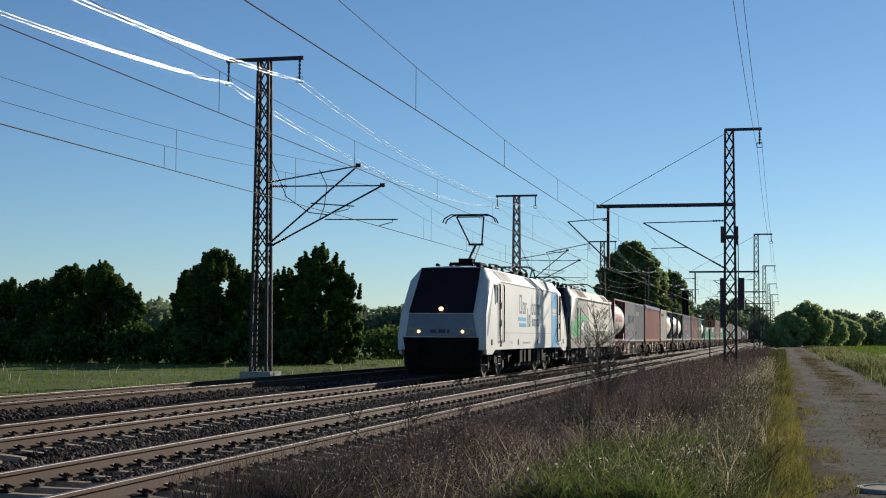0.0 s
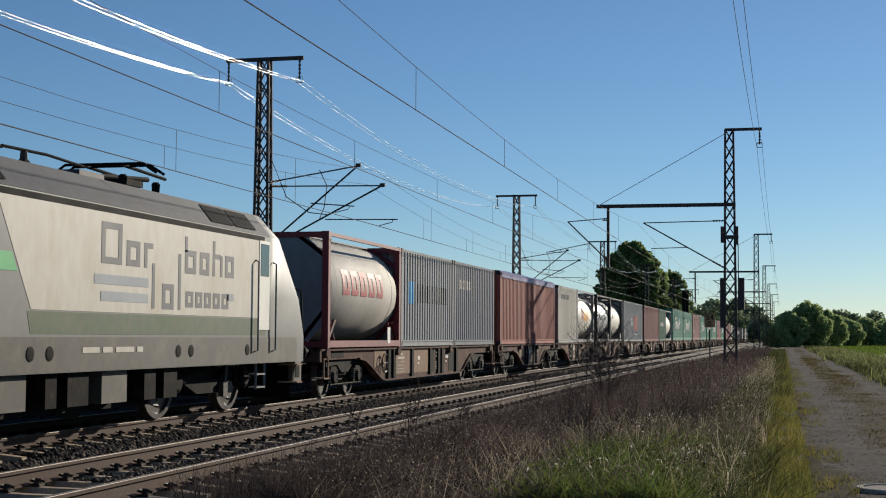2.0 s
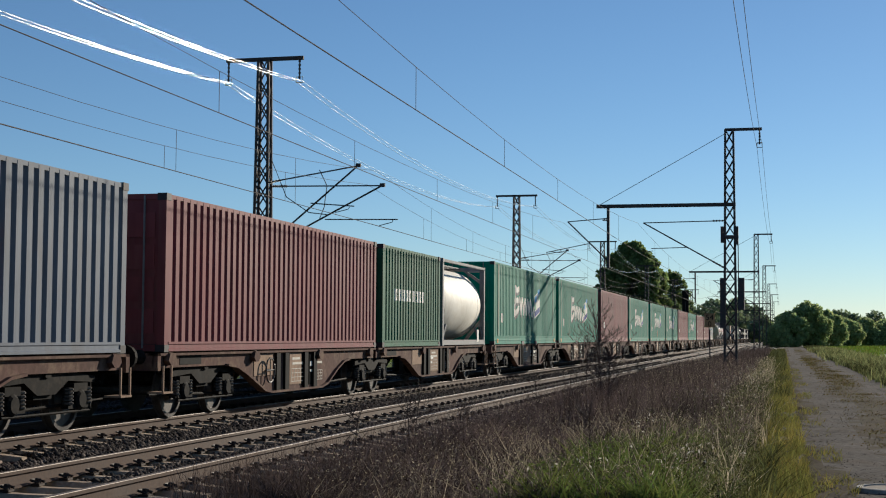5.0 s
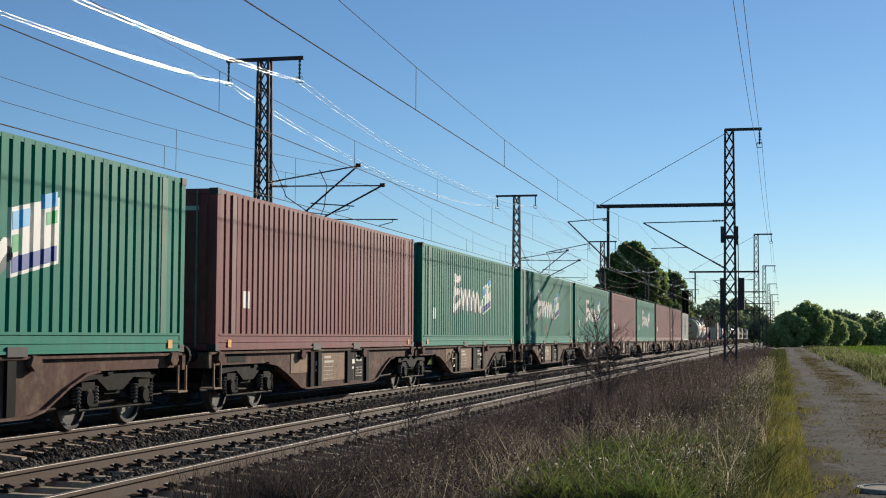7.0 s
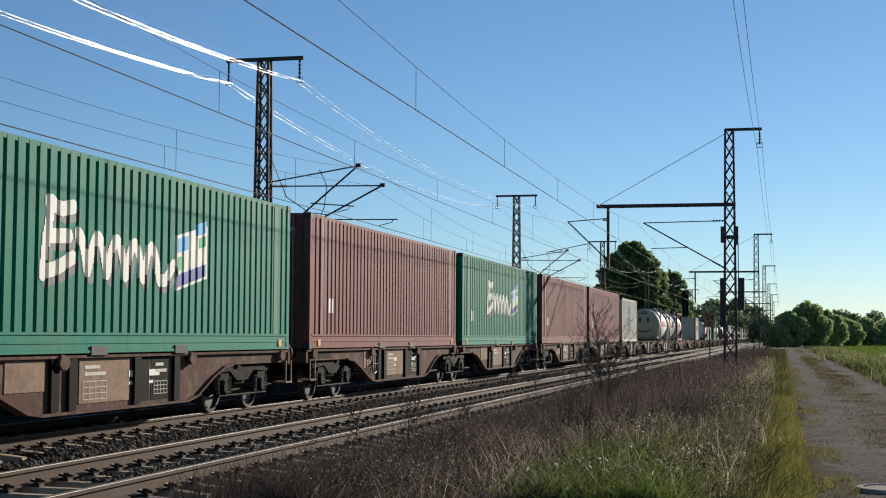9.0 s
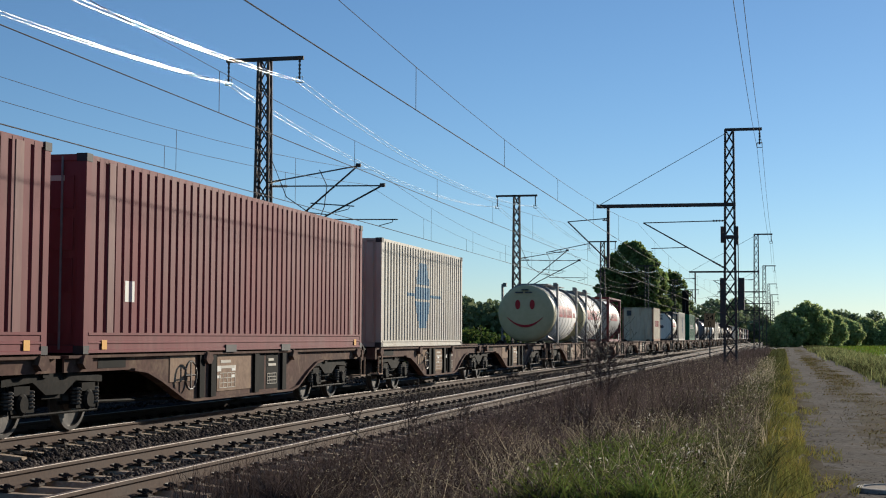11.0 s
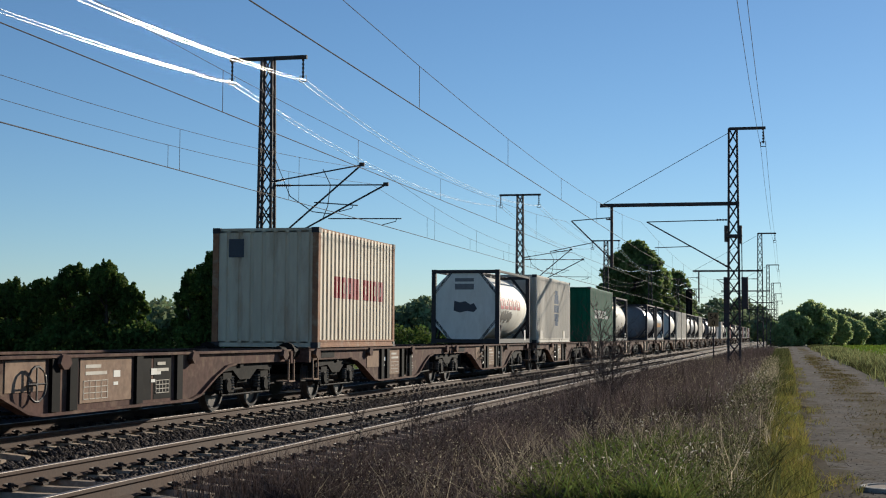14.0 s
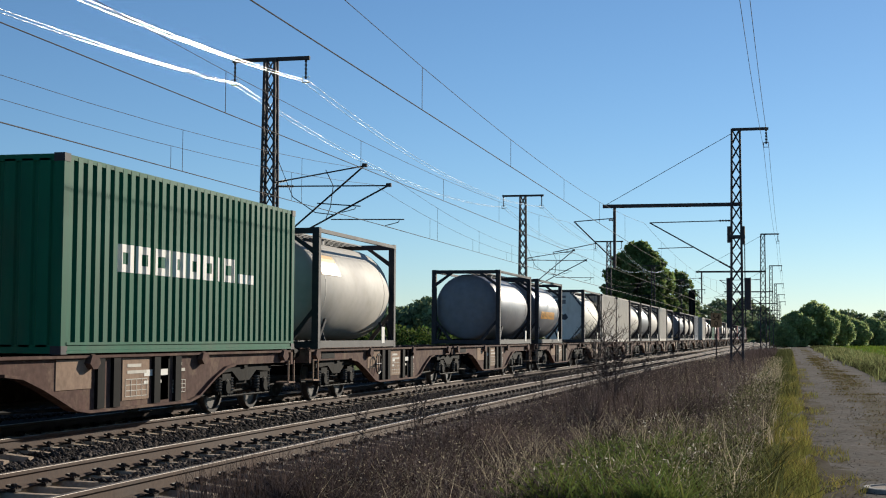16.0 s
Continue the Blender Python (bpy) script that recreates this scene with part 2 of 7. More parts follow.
def clip_mesh():
    g = Geo()
    for r in (-0.75, 0.75):
        for s in (-1, 1):
            x = r + s * 0.13
            g.box(x - 0.05, x + 0.05, -0.055, 0.055, -0.174, -0.15)
            g.turn_z([(-0.15, 0.035), (-0.1, 0.035), (-0.095, 0.02)], x, 0, 6)
            g.tube([(x + s * 0.05, -0.06, -0.14), (x - s * 0.05, -0.06, -0.115), (x - s * 0.05, 0.06, -0.115), (x + s * 0.05, 0.06, -0.14)], 0.013, 4)
    return g.mesh("rail_clip", M["clip"])


def make_track(name, tx, tz, first, count, label):
    th = thing(name, pose(tx, 0, tz), label, "railway track", "tracks", kind="structure")
    for d in (-0.75, 0.75):
        r = part("rail", Geo().prism_y([(x + d, z) for x, z in rail_profile(False)], -60, 1500), M["rail_side"], th, "rusty brown rail")
        part("rail_head", Geo().prism_y([(x + d, z) for x, z in rail_profile(True)], -60, 1500), M["rail_head"], r, "polished rail head")
    return th


def far_sleepers(th, start, n):
    """The sleepers further off, in one mesh."""
    base = shared("sleeper", sleeper_mesh)
    v = np.array([q.co[:] for q in base.vertices]); f = [tuple(p.vertices) for p in base.polygons]
    g = Geo()
    for k in range(n):
        o = len(g.v)
        g.v += [tuple(a) for a in v + np.array([0, start + 0.6 * k, 0])]
        g.f += [tuple(o + i for i in q) for q in f]
    tagged(part("distant_sleepers", g, M["sleeper"], th, "row of concrete sleepers"), kind="stuff")


NEAR = make_track("track_near", *TRACKS["near"], 0, 0, "railway track with rusty rails on concrete sleepers")
MIDDLE = make_track("track_middle", *TRACKS["middle"], 0, 0, "railway track under the freight train")
FAR = make_track("track_far", *TRACKS["far"], 0, 0, "railway track beside the field, rusty rails")


def stones():
    """Loose ballast between and beside the sleepers, thickest where the camera stands near."""
    rng = np.random.default_rng(7)
    spots = []
    for x0, x1, y0, y1, n in ((-9.3, -4.6, 14, 34, 34000), (-9.3, -4.6, 34, 70, 18000), (-16.4, -8.7, 17, 40, 36000), (-16.4, -8.7, 40, 80, 14000), (-16.4, -4.6, 80, 150, 9000)):
        y = y0 + (y1 - y0) * rng.random(n) ** 1.25
        spots.append(np.stack([rng.uniform(x0, x1, n), y], 1))
    p = np.concatenate(spots)
    x, y = p[:, 0], p[:, 1]
    keep = np.ones(len(p), bool)
    z = np.full(len(p), -0.23)
    for tx, tz in TRACKS.values():
        d = np.abs(x - tx)
        keep &= ~(np.abs(d - 0.75) < 0.11)
        ph = np.abs(((y - {-6.94: 12.819, -10.94: 15.553}.get(tx, 18.0)) / 0.6 + 0.5) % 1 - 0.5) * 0.6
        if tx > -14:
            keep &= ~((d < 1.28) & (d > (0.3 if tx > -8 else 0.45)) & (ph < 0.13))
    z = np.where(x < -12.9, -0.055, -0.235)
    z = np.where((np.abs(x + 6.94) < 0.3) | (np.abs(x + 10.94) < 0.45), -0.2, z)
    z = np.where((x < -8.9) & (x > -12.9) & (np.abs(np.abs(x + 10.94) - 0.75) > 0.3), -0.215, z)
    z = np.where(x > -5.1, -0.23 - (x + 5.1) * 0.24, z)
    p, x, y, z = p[keep], x[keep], y[keep], z[keep]
    n = len(p)
    s = rng.uniform(0.022, 0.05, n) * (1 + np.clip((y - 40) / 60, 0, 1))
    base = np.array([(1, 0, 0), (-1, 0, 0), (0, 1, 0), (0, -1, 0), (0, 0, 1), (0, 0, -1)], float)
    v = base[None] * s[:, None, None] * rng.uniform(0.65, 1.35, (n, 6, 1)) + rng.normal(0, 0.25, (n, 6, 3)) * s[:, None, None]
    a = rng.uniform(0, 6.28, n); c, si = np.cos(a)[:, None], np.sin(a)[:, None]
    vx = v[..., 0] * c - v[..., 1] * si; vy = v[..., 0] * si + v[..., 1] * c
    v = np.stack([vx + x[:, None], vy + y[:, None], v[..., 2] * 0.8 + (z + rng.uniform(-0.01, 0.025, n))[:, None]], -1)
    tri = np.array([(0, 2, 4), (2, 1, 4), (1, 3, 4), (3, 0, 4), (2, 0, 5), (1, 2, 5), (3, 1, 5), (0, 3, 5)])
    f = (np.arange(n)[:, None, None] * 6 + tri[None]).reshape(-1, 3)
    tagged(new("ballast_stones", sheet("ballast_stones", v.reshape(-1, 3), f, M["stone"])), "loose brown-grey track ballast stones", "ballast", kind="stuff")


stones()

# ---- catenary ----


def lattice(g, h, w0, w1, d0, d1, z0=0.0, step=0.75):
    """Two channel legs joined by a zigzag on both faces."""
    n = int((h - z0) / step)
    def at(z):
        t = (z - z0) / (h - z0)
        return (w0 + (w1 - w0) * t) / 2, (d0 + (d1 - d0) * t) / 2
    for s in (-1, 1):
        for q in (-1, 1):
            a, b = at(z0), at(h)
            g.loft([[(s * a[0] + i * 0.055, q * a[1] + j * 0.04, z0) for i, j in ((-1, -1), (1, -1), (1, 1), (-1, 1))], [(s * b[0] + i * 0.048, q * b[1] + j * 0.036, h) for i, j in ((-1, -1), (1, -1), (1, 1), (-1, 1))]])
    return n, at


def mast_parts(th, h, w0, w1, d0, d1):
    legs = Geo()
    n, at = lattice(legs, h, w0, w1, d0, d1)
    part("leg_frame", legs, M["mast"], th)
    bars = []
    for k in range(n):
        za, zb = h * k / n, h * (k + 1) / n
        (xa, ya), (xb, yb) = at(za), at(zb)
        s = 1 if k % 2 else -1
        for q in (-1, 1):
            bars += [[(s * xa, q * ya, za), (-s * xb, q * yb, zb)], [(-s * xa, q * ya, za), (s * xb, q * yb, zb)], [(q * xa, s * ya, za), (q * xb, -s * yb, zb)]]
    if th.location.y < 135:
        for b in bars:
            part("lattice_bar", Geo().tube(b, 0.028, 4), M["mast"], th)
    else:
        lace = Geo()
        for b in bars:
            lace.tube(b, 0.024, 4)
        tagged(part("lacing", lace, M["mast"], th, "crossed lattice bars"), kind="stuff")
    part("footing", Geo().box(-0.6, 0.6, -0.6, 0.6, -0.9, 0.16), M["concrete"], th, "square concrete footing")


def string(name, th, a, b, n=5):
    a, b = Vector(a), Vector(b)
    d = b - a
    path, g = [], Geo()
    for k in range(n):
        c = a + d * ((k + 0.5) / n)
        g.tube([c - d * (0.25 / n), c + d * (0.25 / n)], 0.05, 8)
    g.tube([a, b], 0.028, 5)
    return part(name, g, M["insulator"], th)


def left_mast(x, y, ground, h, double):
    th = thing("catenary_mast", pose(x, y, ground), "dark steel lattice catenary mast on a concrete footing", "catenary mast", "catenary masts beside the field")
    mast_parts(th, h - ground, 0.62, 0.4, 0.5, 0.3)
    zt = h - ground
    part("crossarm", Geo().box(-1.55, 1.55, -0.06, 0.06, zt - 0.08, zt + 0.06), M["mast"], th)
    for s in (-1.46, 1.4):
        string("insulator", th, (s, 0, zt - 0.05), (s, 0, zt - 0.82))
        part("yoke", Geo().tube([(s - 0.13, 0, zt - 0.72), (s - 0.13, 0, zt - 0.95), (s + 0.13, 0, zt - 0.95), (s + 0.13, 0, zt - 0.72), (s - 0.13, 0, zt - 0.72)], 0.03, 5), M["wire_bright"], th, "bright clamp frame")
    o = -14.8 - x
    z = lambda v: v - ground
    if double:
        arms = ((-0.46, 7.68, 7.12, 4.75, (-2.28, 6.32), (-0.58, 6.18), -0.2), (0.36, 6.97, 7.03, 4.75, (-1.85, 5.74), (0.99, 5.7), 0.2))
    else:
        arms = ((-0.35, 7.4, 6.65, 4.6, (-2.0, 5.95), (0.35, 5.85), 0.0),)
    for dx, top, root, low, reg_a, reg_b, dy in arms:
        tip = o + dx
        c = Geo()
        c.tube([(0.25, dy, z(low)), (tip, dy, z(top))], 0.035, 6)
        c.tube([(0.2, dy, z(root)), (tip, dy, z(top))], 0.028, 6)
        c.tube([(o + reg_a[0], dy, z(reg_a[1])), (o + reg_b[0], dy, z(reg_b[1]))], 0.024, 6)
        c.tube([(o + reg_b[0] - 0.19, dy, z(reg_b[1] - 0.02)), (o + reg_b[0] - 0.23, dy, z(reg_b[1] - 0.1)), (o + reg_b[0] - 0.73, dy, z(reg_b[1] - 0.22))], 0.016, 5)
        part("cantilever", c, M["mast"], th, "steel tube cantilever")
        part("steady_fitting", Geo().box(tip - 0.07, tip + 0.12, dy - 0.05, dy + 0.05, z(top) - 0.05, z(top) + 0.09), M["mast"], th)
        for end in (low, root):
            f = 0.15
            string("insulator", th, (0.25, dy, z(end)), (0.25 + (tip - 0.25) * f, dy, z(end + (top - end) * f)), 9)
    if double:
        part("jumper_wire", Geo().tube([(0.3, 0.1, z(8.0)), (0.9, 0.1, z(6.6)), (1.8, 0.1, z(6.0)), (2.6, 0.1, z(5.9))], 0.018, 4), M["wire"], th)
        part("jumper_wire", Geo().tube([(2.2, 0.1, z(7.6)), (2.5, 0.1, z(7.0)), (2.4, 0.1, z(6.2)), (2.2, 0.1, z(5.7))], 0.018, 4), M["wire"], th)
    return th


for y, h, dbl in ((50.0, 11.87, True), (102.3, 11.8, True), (153.5, 11.8, False), (205, 11.7, False), (257, 11.7, False), (309, 11.7, False)):
    left_mast(-19.05, y, -0.12, h, dbl)


def right_mast(y, h, first):
    g0 = -0.4
    th = thing("portal_mast", pose(-2.55, y, g0), "dark steel lattice mast with a long arm over two tracks", "catenary mast", "portal masts beside the farm track")
    z = lambda v: v - g0
    mast_parts(th, z(h), 0.6, 0.4, 0.5, 0.34)
    part("crossarm", Geo().box(-0.2, 1.62, -0.06, 0.06, z(h) - 0.08, z(h) + 0.06), M["mast"], th)
    string("insulator", th, (1.5, 0, z(h)), (1.5, 0, z(h) - 0.8))
    part("yoke", Geo().tube([(1.37, 0, z(h) - 0.72), (1.37, 0, z(h) - 0.95), (1.63, 0, z(h) - 0.95), (1.63, 0, z(h) - 0.72), (1.37, 0, z(h) - 0.72)], 0.025, 5), M["mast"], th)
    za = h - 3.82
    part("portal_arm", Geo().box(-6.75, 0.3, -0.09, 0.09, z(za) - 0.09, z(za) + 0.09), M["mast"], th, "long horizontal steel arm")
    part("stay_wire", Geo().tube([(-6.55, 0, z(za) + 0.1), (-0.1, 0, z(h) - 0.15)], 0.015, 5), M["wire"], th)
    part("hanging_post", Geo().box(-6.22, -6.08, -0.07, 0.07, z(za) - 3.2, z(za)), M["mast"], th)
    for k, (ox, tx) in enumerate(((-6.15, -8.25), (-0.3, -4.35))):
        top, low = za - (0.88 if k else 0.77), za - (3.2 if k else 2.83)
        c = Geo().tube([(ox, 0, z(low)), (tx, 0, z(top))], 0.038, 6).tube([(ox, 0, z(top) + (0.15 if k == 0 else 0.06)), (tx, 0, z(top))], 0.028, 6)
        part("cantilever", c, M["mast"], th, "steel tube cantilever")
        e = Geo().tube([(ox + (tx - ox) * 0.45, 0, z(low + (top - low) * 0.45)), (tx - 1.1 if k == 0 else tx + 0.4, 0, z(za - (2.35 if k == 0 else 2.2)))], 0.022, 5)
        e.tube([(tx - 0.9 if k == 0 else tx + 0.5, 0, z(za - 2.32)), (tx - 0.1, 0, z(za - 2.4))], 0.016, 5)
        part("registration_arm", e, M["mast"], th)
        string("insulator", th, (ox, 0, z(top) + 0.06), (ox + (tx - ox) * 0.14, 0, z(top) + 0.06), 4)
        # panel over the white nose; its colour carries the shade of the front
        string("insulator", th, (ox, 0, z(low)), (ox + (tx - ox) * 0.14, 0, z(low + (top - low) * 0.14)), 4)
    if first:
        part("switch_box", Geo().box(-0.42, 0.42, -0.35, 0.35, z(6.4), z(6.55)).box(-0.45, -0.3, -0.3, 0.3, z(6.2), z(7.0)).box(0.25, 0.42, -0.3, 0.3, z(6.1), z(7.0)), M["mast"], th)
        part("drive_pipe", Geo().tube([(0.4, 0, z(6.2)), (0.42, 0, z(2.0))], 0.025, 5), M["mast"], th)
        part("equipment_cabinet", Geo().box(0.38, 0.7, -0.25, 0.25, z(2.8), z(4.4)), M["mast"], th, "tall dark cabinet on the mast")
        part("equipment_cabinet", Geo().box(-0.5, -0.3, -0.25, 0.25, z(1.9), z(4.4)), M["mast"], th)
    return th


for k, (y, h) in enumerate(((72.5, 11.95), (147.0, 11.95), (212.0, 11.95), (282.0, 11.9), (352.0, 11.9), (422.0, 11.9))):
    right_mast(y, h, k == 0)


def sagging(p0, p1, sag, n=14):
    return [(p0[0] + (p1[0] - p0[0]) * k / n, p0[1] + (p1[1] - p0[1]) * k / n, p0[2] + (p1[2] - p0[2]) * k / n - 4 * sag * (k / n) * (1 - k / n)) for k in range(n + 1)]


def contact_line(name, x, supports, z_contact, z_top, z_low, label, stagger=0.25):
    th = thing(name, pose(0, 0, 0), label, "overhead line", "overhead lines over the tracks")
    for i, (a, b) in enumerate(zip(supports, supports[1:])):
        sa, sb = (stagger if i % 2 else -stagger), (-stagger if i % 2 else stagger)
        A, B = (x + sa, a, z_top), (x + sb, b, z_top)
        r = 0.011 if b < 200 else 0.02
        mess = sagging(A, B, z_top - z_low)
        part("messenger_wire", Geo().tube(mess, r * 0.6, 5), M["wire"], th)
        con = [(x + sa, a, z_contact), (x + sb, b, z_contact)]
        part("contact_wire", Geo().tube(con, r * 1.0, 5), M["wire"], th)
        if b < 200:
            m = round((b - a) / 9.3)
            for k in range(1, m):
                t = k / m
                xx, yy = x + sa + (sb - sa) * t, a + (b - a) * t
                zz = z_top - 4 * (z_top - z_low) * t * (1 - t)
                part("dropper", Geo().tube([(xx, yy, zz), (xx, yy, z_contact)], 0.007, 4), M["wire"], th)


contact_line("contact_line", -6.94, [-57.5, 7.5, 72.5, 147, 212, 282, 352, 422], 5.75, 7.25, 6.43, "copper contact wire with messenger and droppers", 0.25)
contact_line("contact_line", -10.94, [-57.5, 7.5, 72.5, 147, 212, 282, 352, 422], 5.82, 7.33, 6.51, "copper contact wire with messenger and droppers", 0.12)
contact_line("contact_line", -14.8, [-2.3, 50, 102.3, 153.5, 205, 257, 309], 5.48, 7.5, 6.4, "copper contact wire over the outer track", 0.2)

contact_line("contact_line", -15.1, [-2.3, 50, 102.3, 153.5], 5.57, 7.0, 6.02, "second copper contact wire overlapping the outer track", 0.15)


def feeder(x, ys, z, sag, bright, label):
    th = thing("feeder_line", pose(0, 0, 0), label, "feeder line", "feeder lines on the mast tops")
    for i, (a, b) in enumerate(zip(ys, ys[1:])):
        for d in (-0.13, 0.13):
            r = 0.011 if bright else 0.009
            part("rope", Geo().tube(sagging((x + d, a, z), (x + d, b, z), sag, 40), r, 14), M["wire_bright"] if bright else M["wire"], th, smooth=True)


feeder(-20.47, [-2.3, 50, 102.3, 153.5, 205, 257, 309], 10.97, 1.08, True, "pair of aluminium feeder ropes, sunlit")
feeder(-17.65, [-2.3, 50, 102.3, 153.5, 205, 257, 309], 10.97, 1.08, True, "pair of aluminium feeder ropes, sunlit")
feeder(-1.05, [-57.5, 7.5, 72.5, 147, 212, 282, 352, 422], 11.0, 0.8, False, "pair of thin feeder ropes beside the track")


def signal_post(x, y, z0, h):
    th = thing("railway_signal", pose(x, y, z0), "black railway light signal on a grey post", "signal")
    part("post", Geo().tube([(0, 0, 0), (0, 0, h - 1.6)], 0.09, 8), PAINT_POST, th)
    part("head", Geo().box(-0.45, 0.45, -0.08, 0.08, h - 3.6, h).box(-0.38, 0.38, -0.2, -0.08, h - 1.3, h - 1.2), M["black"], th, "black signal screen")
    part("ladder", Geo().tube([(0.3, 0.15, 0.1), (0.3, 0.15, h - 3.4)], 0.03, 4).tube([(-0.1, 0.25, 0.1), (-0.1, 0.25, h - 3.4)], 0.03, 4), M["mast"], th)


PAINT_POST = M["mast"]
signal_post(-13.2, 200.0, -0.3, 8.3)


def km_board(x, y):
    th = thing("kilometre_board", pose(x, y, -0.42), "rusty distance board with two rows of dark figures", "distance board")
    part("post", Geo().tube([(0, 0.05, 0), (0, 0.05, 2.3)], 0.04, 8), M["mast"], th)
    part("board", Geo().box(-0.31, 0.31, -0.02, 0.02, 2.42, 3.25), G["board"], th, "weathered buff board")
    for s, z, size in (("54", 2.86, 0.46), ("0", 2.48, 0.44)):
        cu = bpy.data.curves.new("figures", "FONT")
        cu.body, cu.size, cu.align_x, cu.extrude = s, size, "CENTER", 0.004
        cu.materials.append(M["black"])
        ob = new("figures", cu)
        ob.parent = th
        ob.matrix_basis = pose(0, -0.03, z, 90)



# ---- plants ----


def blades(name, label, n, region, height, width, mat, lean=0.25, seed=1, curve=0.3, clump=0):
    """Grass and stalks as thin bent strips, two segments each."""
    rng = np.random.default_rng(seed)
    x, y = region(rng, n)
    n = len(x)
    z = ground_height(x, y) - 0.03
    h = rng.uniform(*height, n) * rng.uniform(0.6, 1.0, n)
    a = rng.uniform(0, 6.283, n)
    w = rng.uniform(*width, n) / 2
    far = 1 + np.clip((y - 25) / 60, 0, 4)
    w = w * far
    lx, ly = rng.normal(0, lean, n) * h, rng.normal(0, lean, n) * h
    dx, dy = np.cos(a) * w, np.sin(a) * w * 0.5
    b = np.stack([x, y, z], 1)
    mid = b + np.stack([lx * curve, ly * curve, h * 0.55], 1)
    top = b + np.stack([lx, ly, h], 1)
    d = np.stack([dx, dy, np.zeros(n)], 1)
    v = np.stack([b - d, b + d, mid - d * 0.8, mid + d * 0.8, top - d * 0.15, top + d * 0.15], 1).reshape(-1, 3)
    i = np.arange(n)[:, None] * 6
    f = np.concatenate([i + np.array([[0, 1, 3, 2]]), i + np.array([[2, 3, 5, 4]])])
    tagged(new(name, sheet(name, v, f, mat)), label, "grass", kind="stuff")


def strip(x0, x1, y0, y1, power=1.8, patch=None):
    def region(rng, n):
        y = y0 + (y1 - y0) * rng.random(n) ** power
        x = rng.uniform(x0, x1, n)
        if patch:
            k = patch(x, y, rng)
            x, y = x[k], y[k]
        return x, y
    return region


def patchy(scale, level, seed):
    def keep(x, y, rng):
        r = np.random.default_rng(seed)
        s = np.zeros(len(x))
        for k in range(7):
            a, b, c = r.normal(0, 1 / scale, 2).tolist() + [r.uniform(0, 6.28)]
            s += np.sin(a * x + b * y + c)
        return s + rng.normal(0, 0.9, len(x)) > level
    return keep


G = dict(
    dry=leafy("dry_stalks", (0.18, 0.135, 0.12), (0.045, 0.034, 0.03), 0.7, 0.2, hue=False),
    straw=leafy("straw_heads", (0.5, 0.43, 0.3), (0.34, 0.28, 0.19), 0.5, 0.3, hue=False),
    green=leafy("verge_grass", (0.115, 0.118, 0.045), (0.032, 0.038, 0.015), 0.75, 0.35),
    lush=leafy("lush_leaves", (0.14, 0.175, 0.045), (0.075, 0.1, 0.026), 0.5, 0.4),
    pale_green=leafy("pale_tuft_grass", (0.22, 0.23, 0.1), (0.11, 0.125, 0.05), 0.6, 0.45),
    yellow=leafy("yellow_verge_grass", (0.22, 0.19, 0.05), (0.12, 0.125, 0.034), 0.5, 0.4),
    crown=leafy("dry_crown_grass", (0.17, 0.14, 0.05), (0.11, 0.085, 0.035), 0.5, 0.3),
    field=leafy("field_blades", (0.135, 0.19, 0.03), (0.085, 0.13, 0.02), 0.3, 0.4),
    tree=leafy("tree_leaves", (0.12, 0.17, 0.04), (0.06, 0.095, 0.024), 0.4, 0.35),
    # the next three are for far trees: leaf colour lightened to imitate distance haze
    tree_light=leafy("hazed_tree_leaves", (0.2, 0.26, 0.09), (0.13, 0.18, 0.06), 0.4, 0.55),
    hazed_field_tree=leafy("hazed_field_tree_leaves", (0.4, 0.47, 0.21), (0.29, 0.36, 0.15), 0.35, 0.5),
    wood=leafy("hazed_woodland", (0.23, 0.28, 0.15), (0.17, 0.22, 0.115), 0.3, 0.35),
    bark=surf("bark", (0.09, 0.07, 0.055), (0.05, 0.04, 0.03), 0.95, fine=20, coarse=3, bump=0.02, streak=0.2),
    board=surf("buff_board", (0.42, 0.27, 0.14), (0.3, 0.18, 0.09), 0.9, fine=10, coarse=2),
    white_head=leafy("white_seed_head", (0.62, 0.58, 0.5), (0.5, 0.46, 0.38), 0.25, 0.4, hue=False),
    twig=surf("dead_twig", (0.1, 0.07, 0.058), (0.06, 0.042, 0.035), 0.9, fine=20, coarse=3),
)
blades("dry_weeds", "dense dark brown dead weed stalks on the slope", 56000, strip(-4.9, -1.3, 13, 60, 1.6), (0.12, 0.6), (0.008, 0.021), G["dry"], 0.55, 11)
blades("dry_weeds", "tall brown dead weeds along the railway", 20000, strip(-4.2, -1.2, 26, 160, 1.6, patchy(1.5, -0.8, 41)), (0.4, 1.2), (0.008, 0.016), G["dry"], 0.18, 22)
blades("dry_weeds", "brown dead weed stalks among grass", 40000, strip(-2.8, -0.45, 13, 60, 1.7, patchy(1.4, -0.6, 3)), (0.15, 0.65), (0.007, 0.017), G["dry"], 0.35, 12)
blades("verge_grass", "tall green grass on the verge", 20000, strip(-2.3, -0.1, 13, 70, 1.6, patchy(0.6, 0.9, 5)), (0.15, 0.6), (0.009, 0.024), G["green"], 0.6, 13, 0.35)
blades("verge_grass", "tall green grass along the railway", 15000, strip(-1.6, 0.2, 40, 180, 1.6, patchy(2.5, 0.0, 44)), (0.2, 0.7), (0.01, 0.018), G["green"], 0.25, 23)
blades("short_grass", "short yellow-green grass beside the farm track", 52000, strip(-1.0, 0.3, 13, 160, 1.8), (0.05, 0.3), (0.008, 0.018), G["yellow"], 0.35, 14)
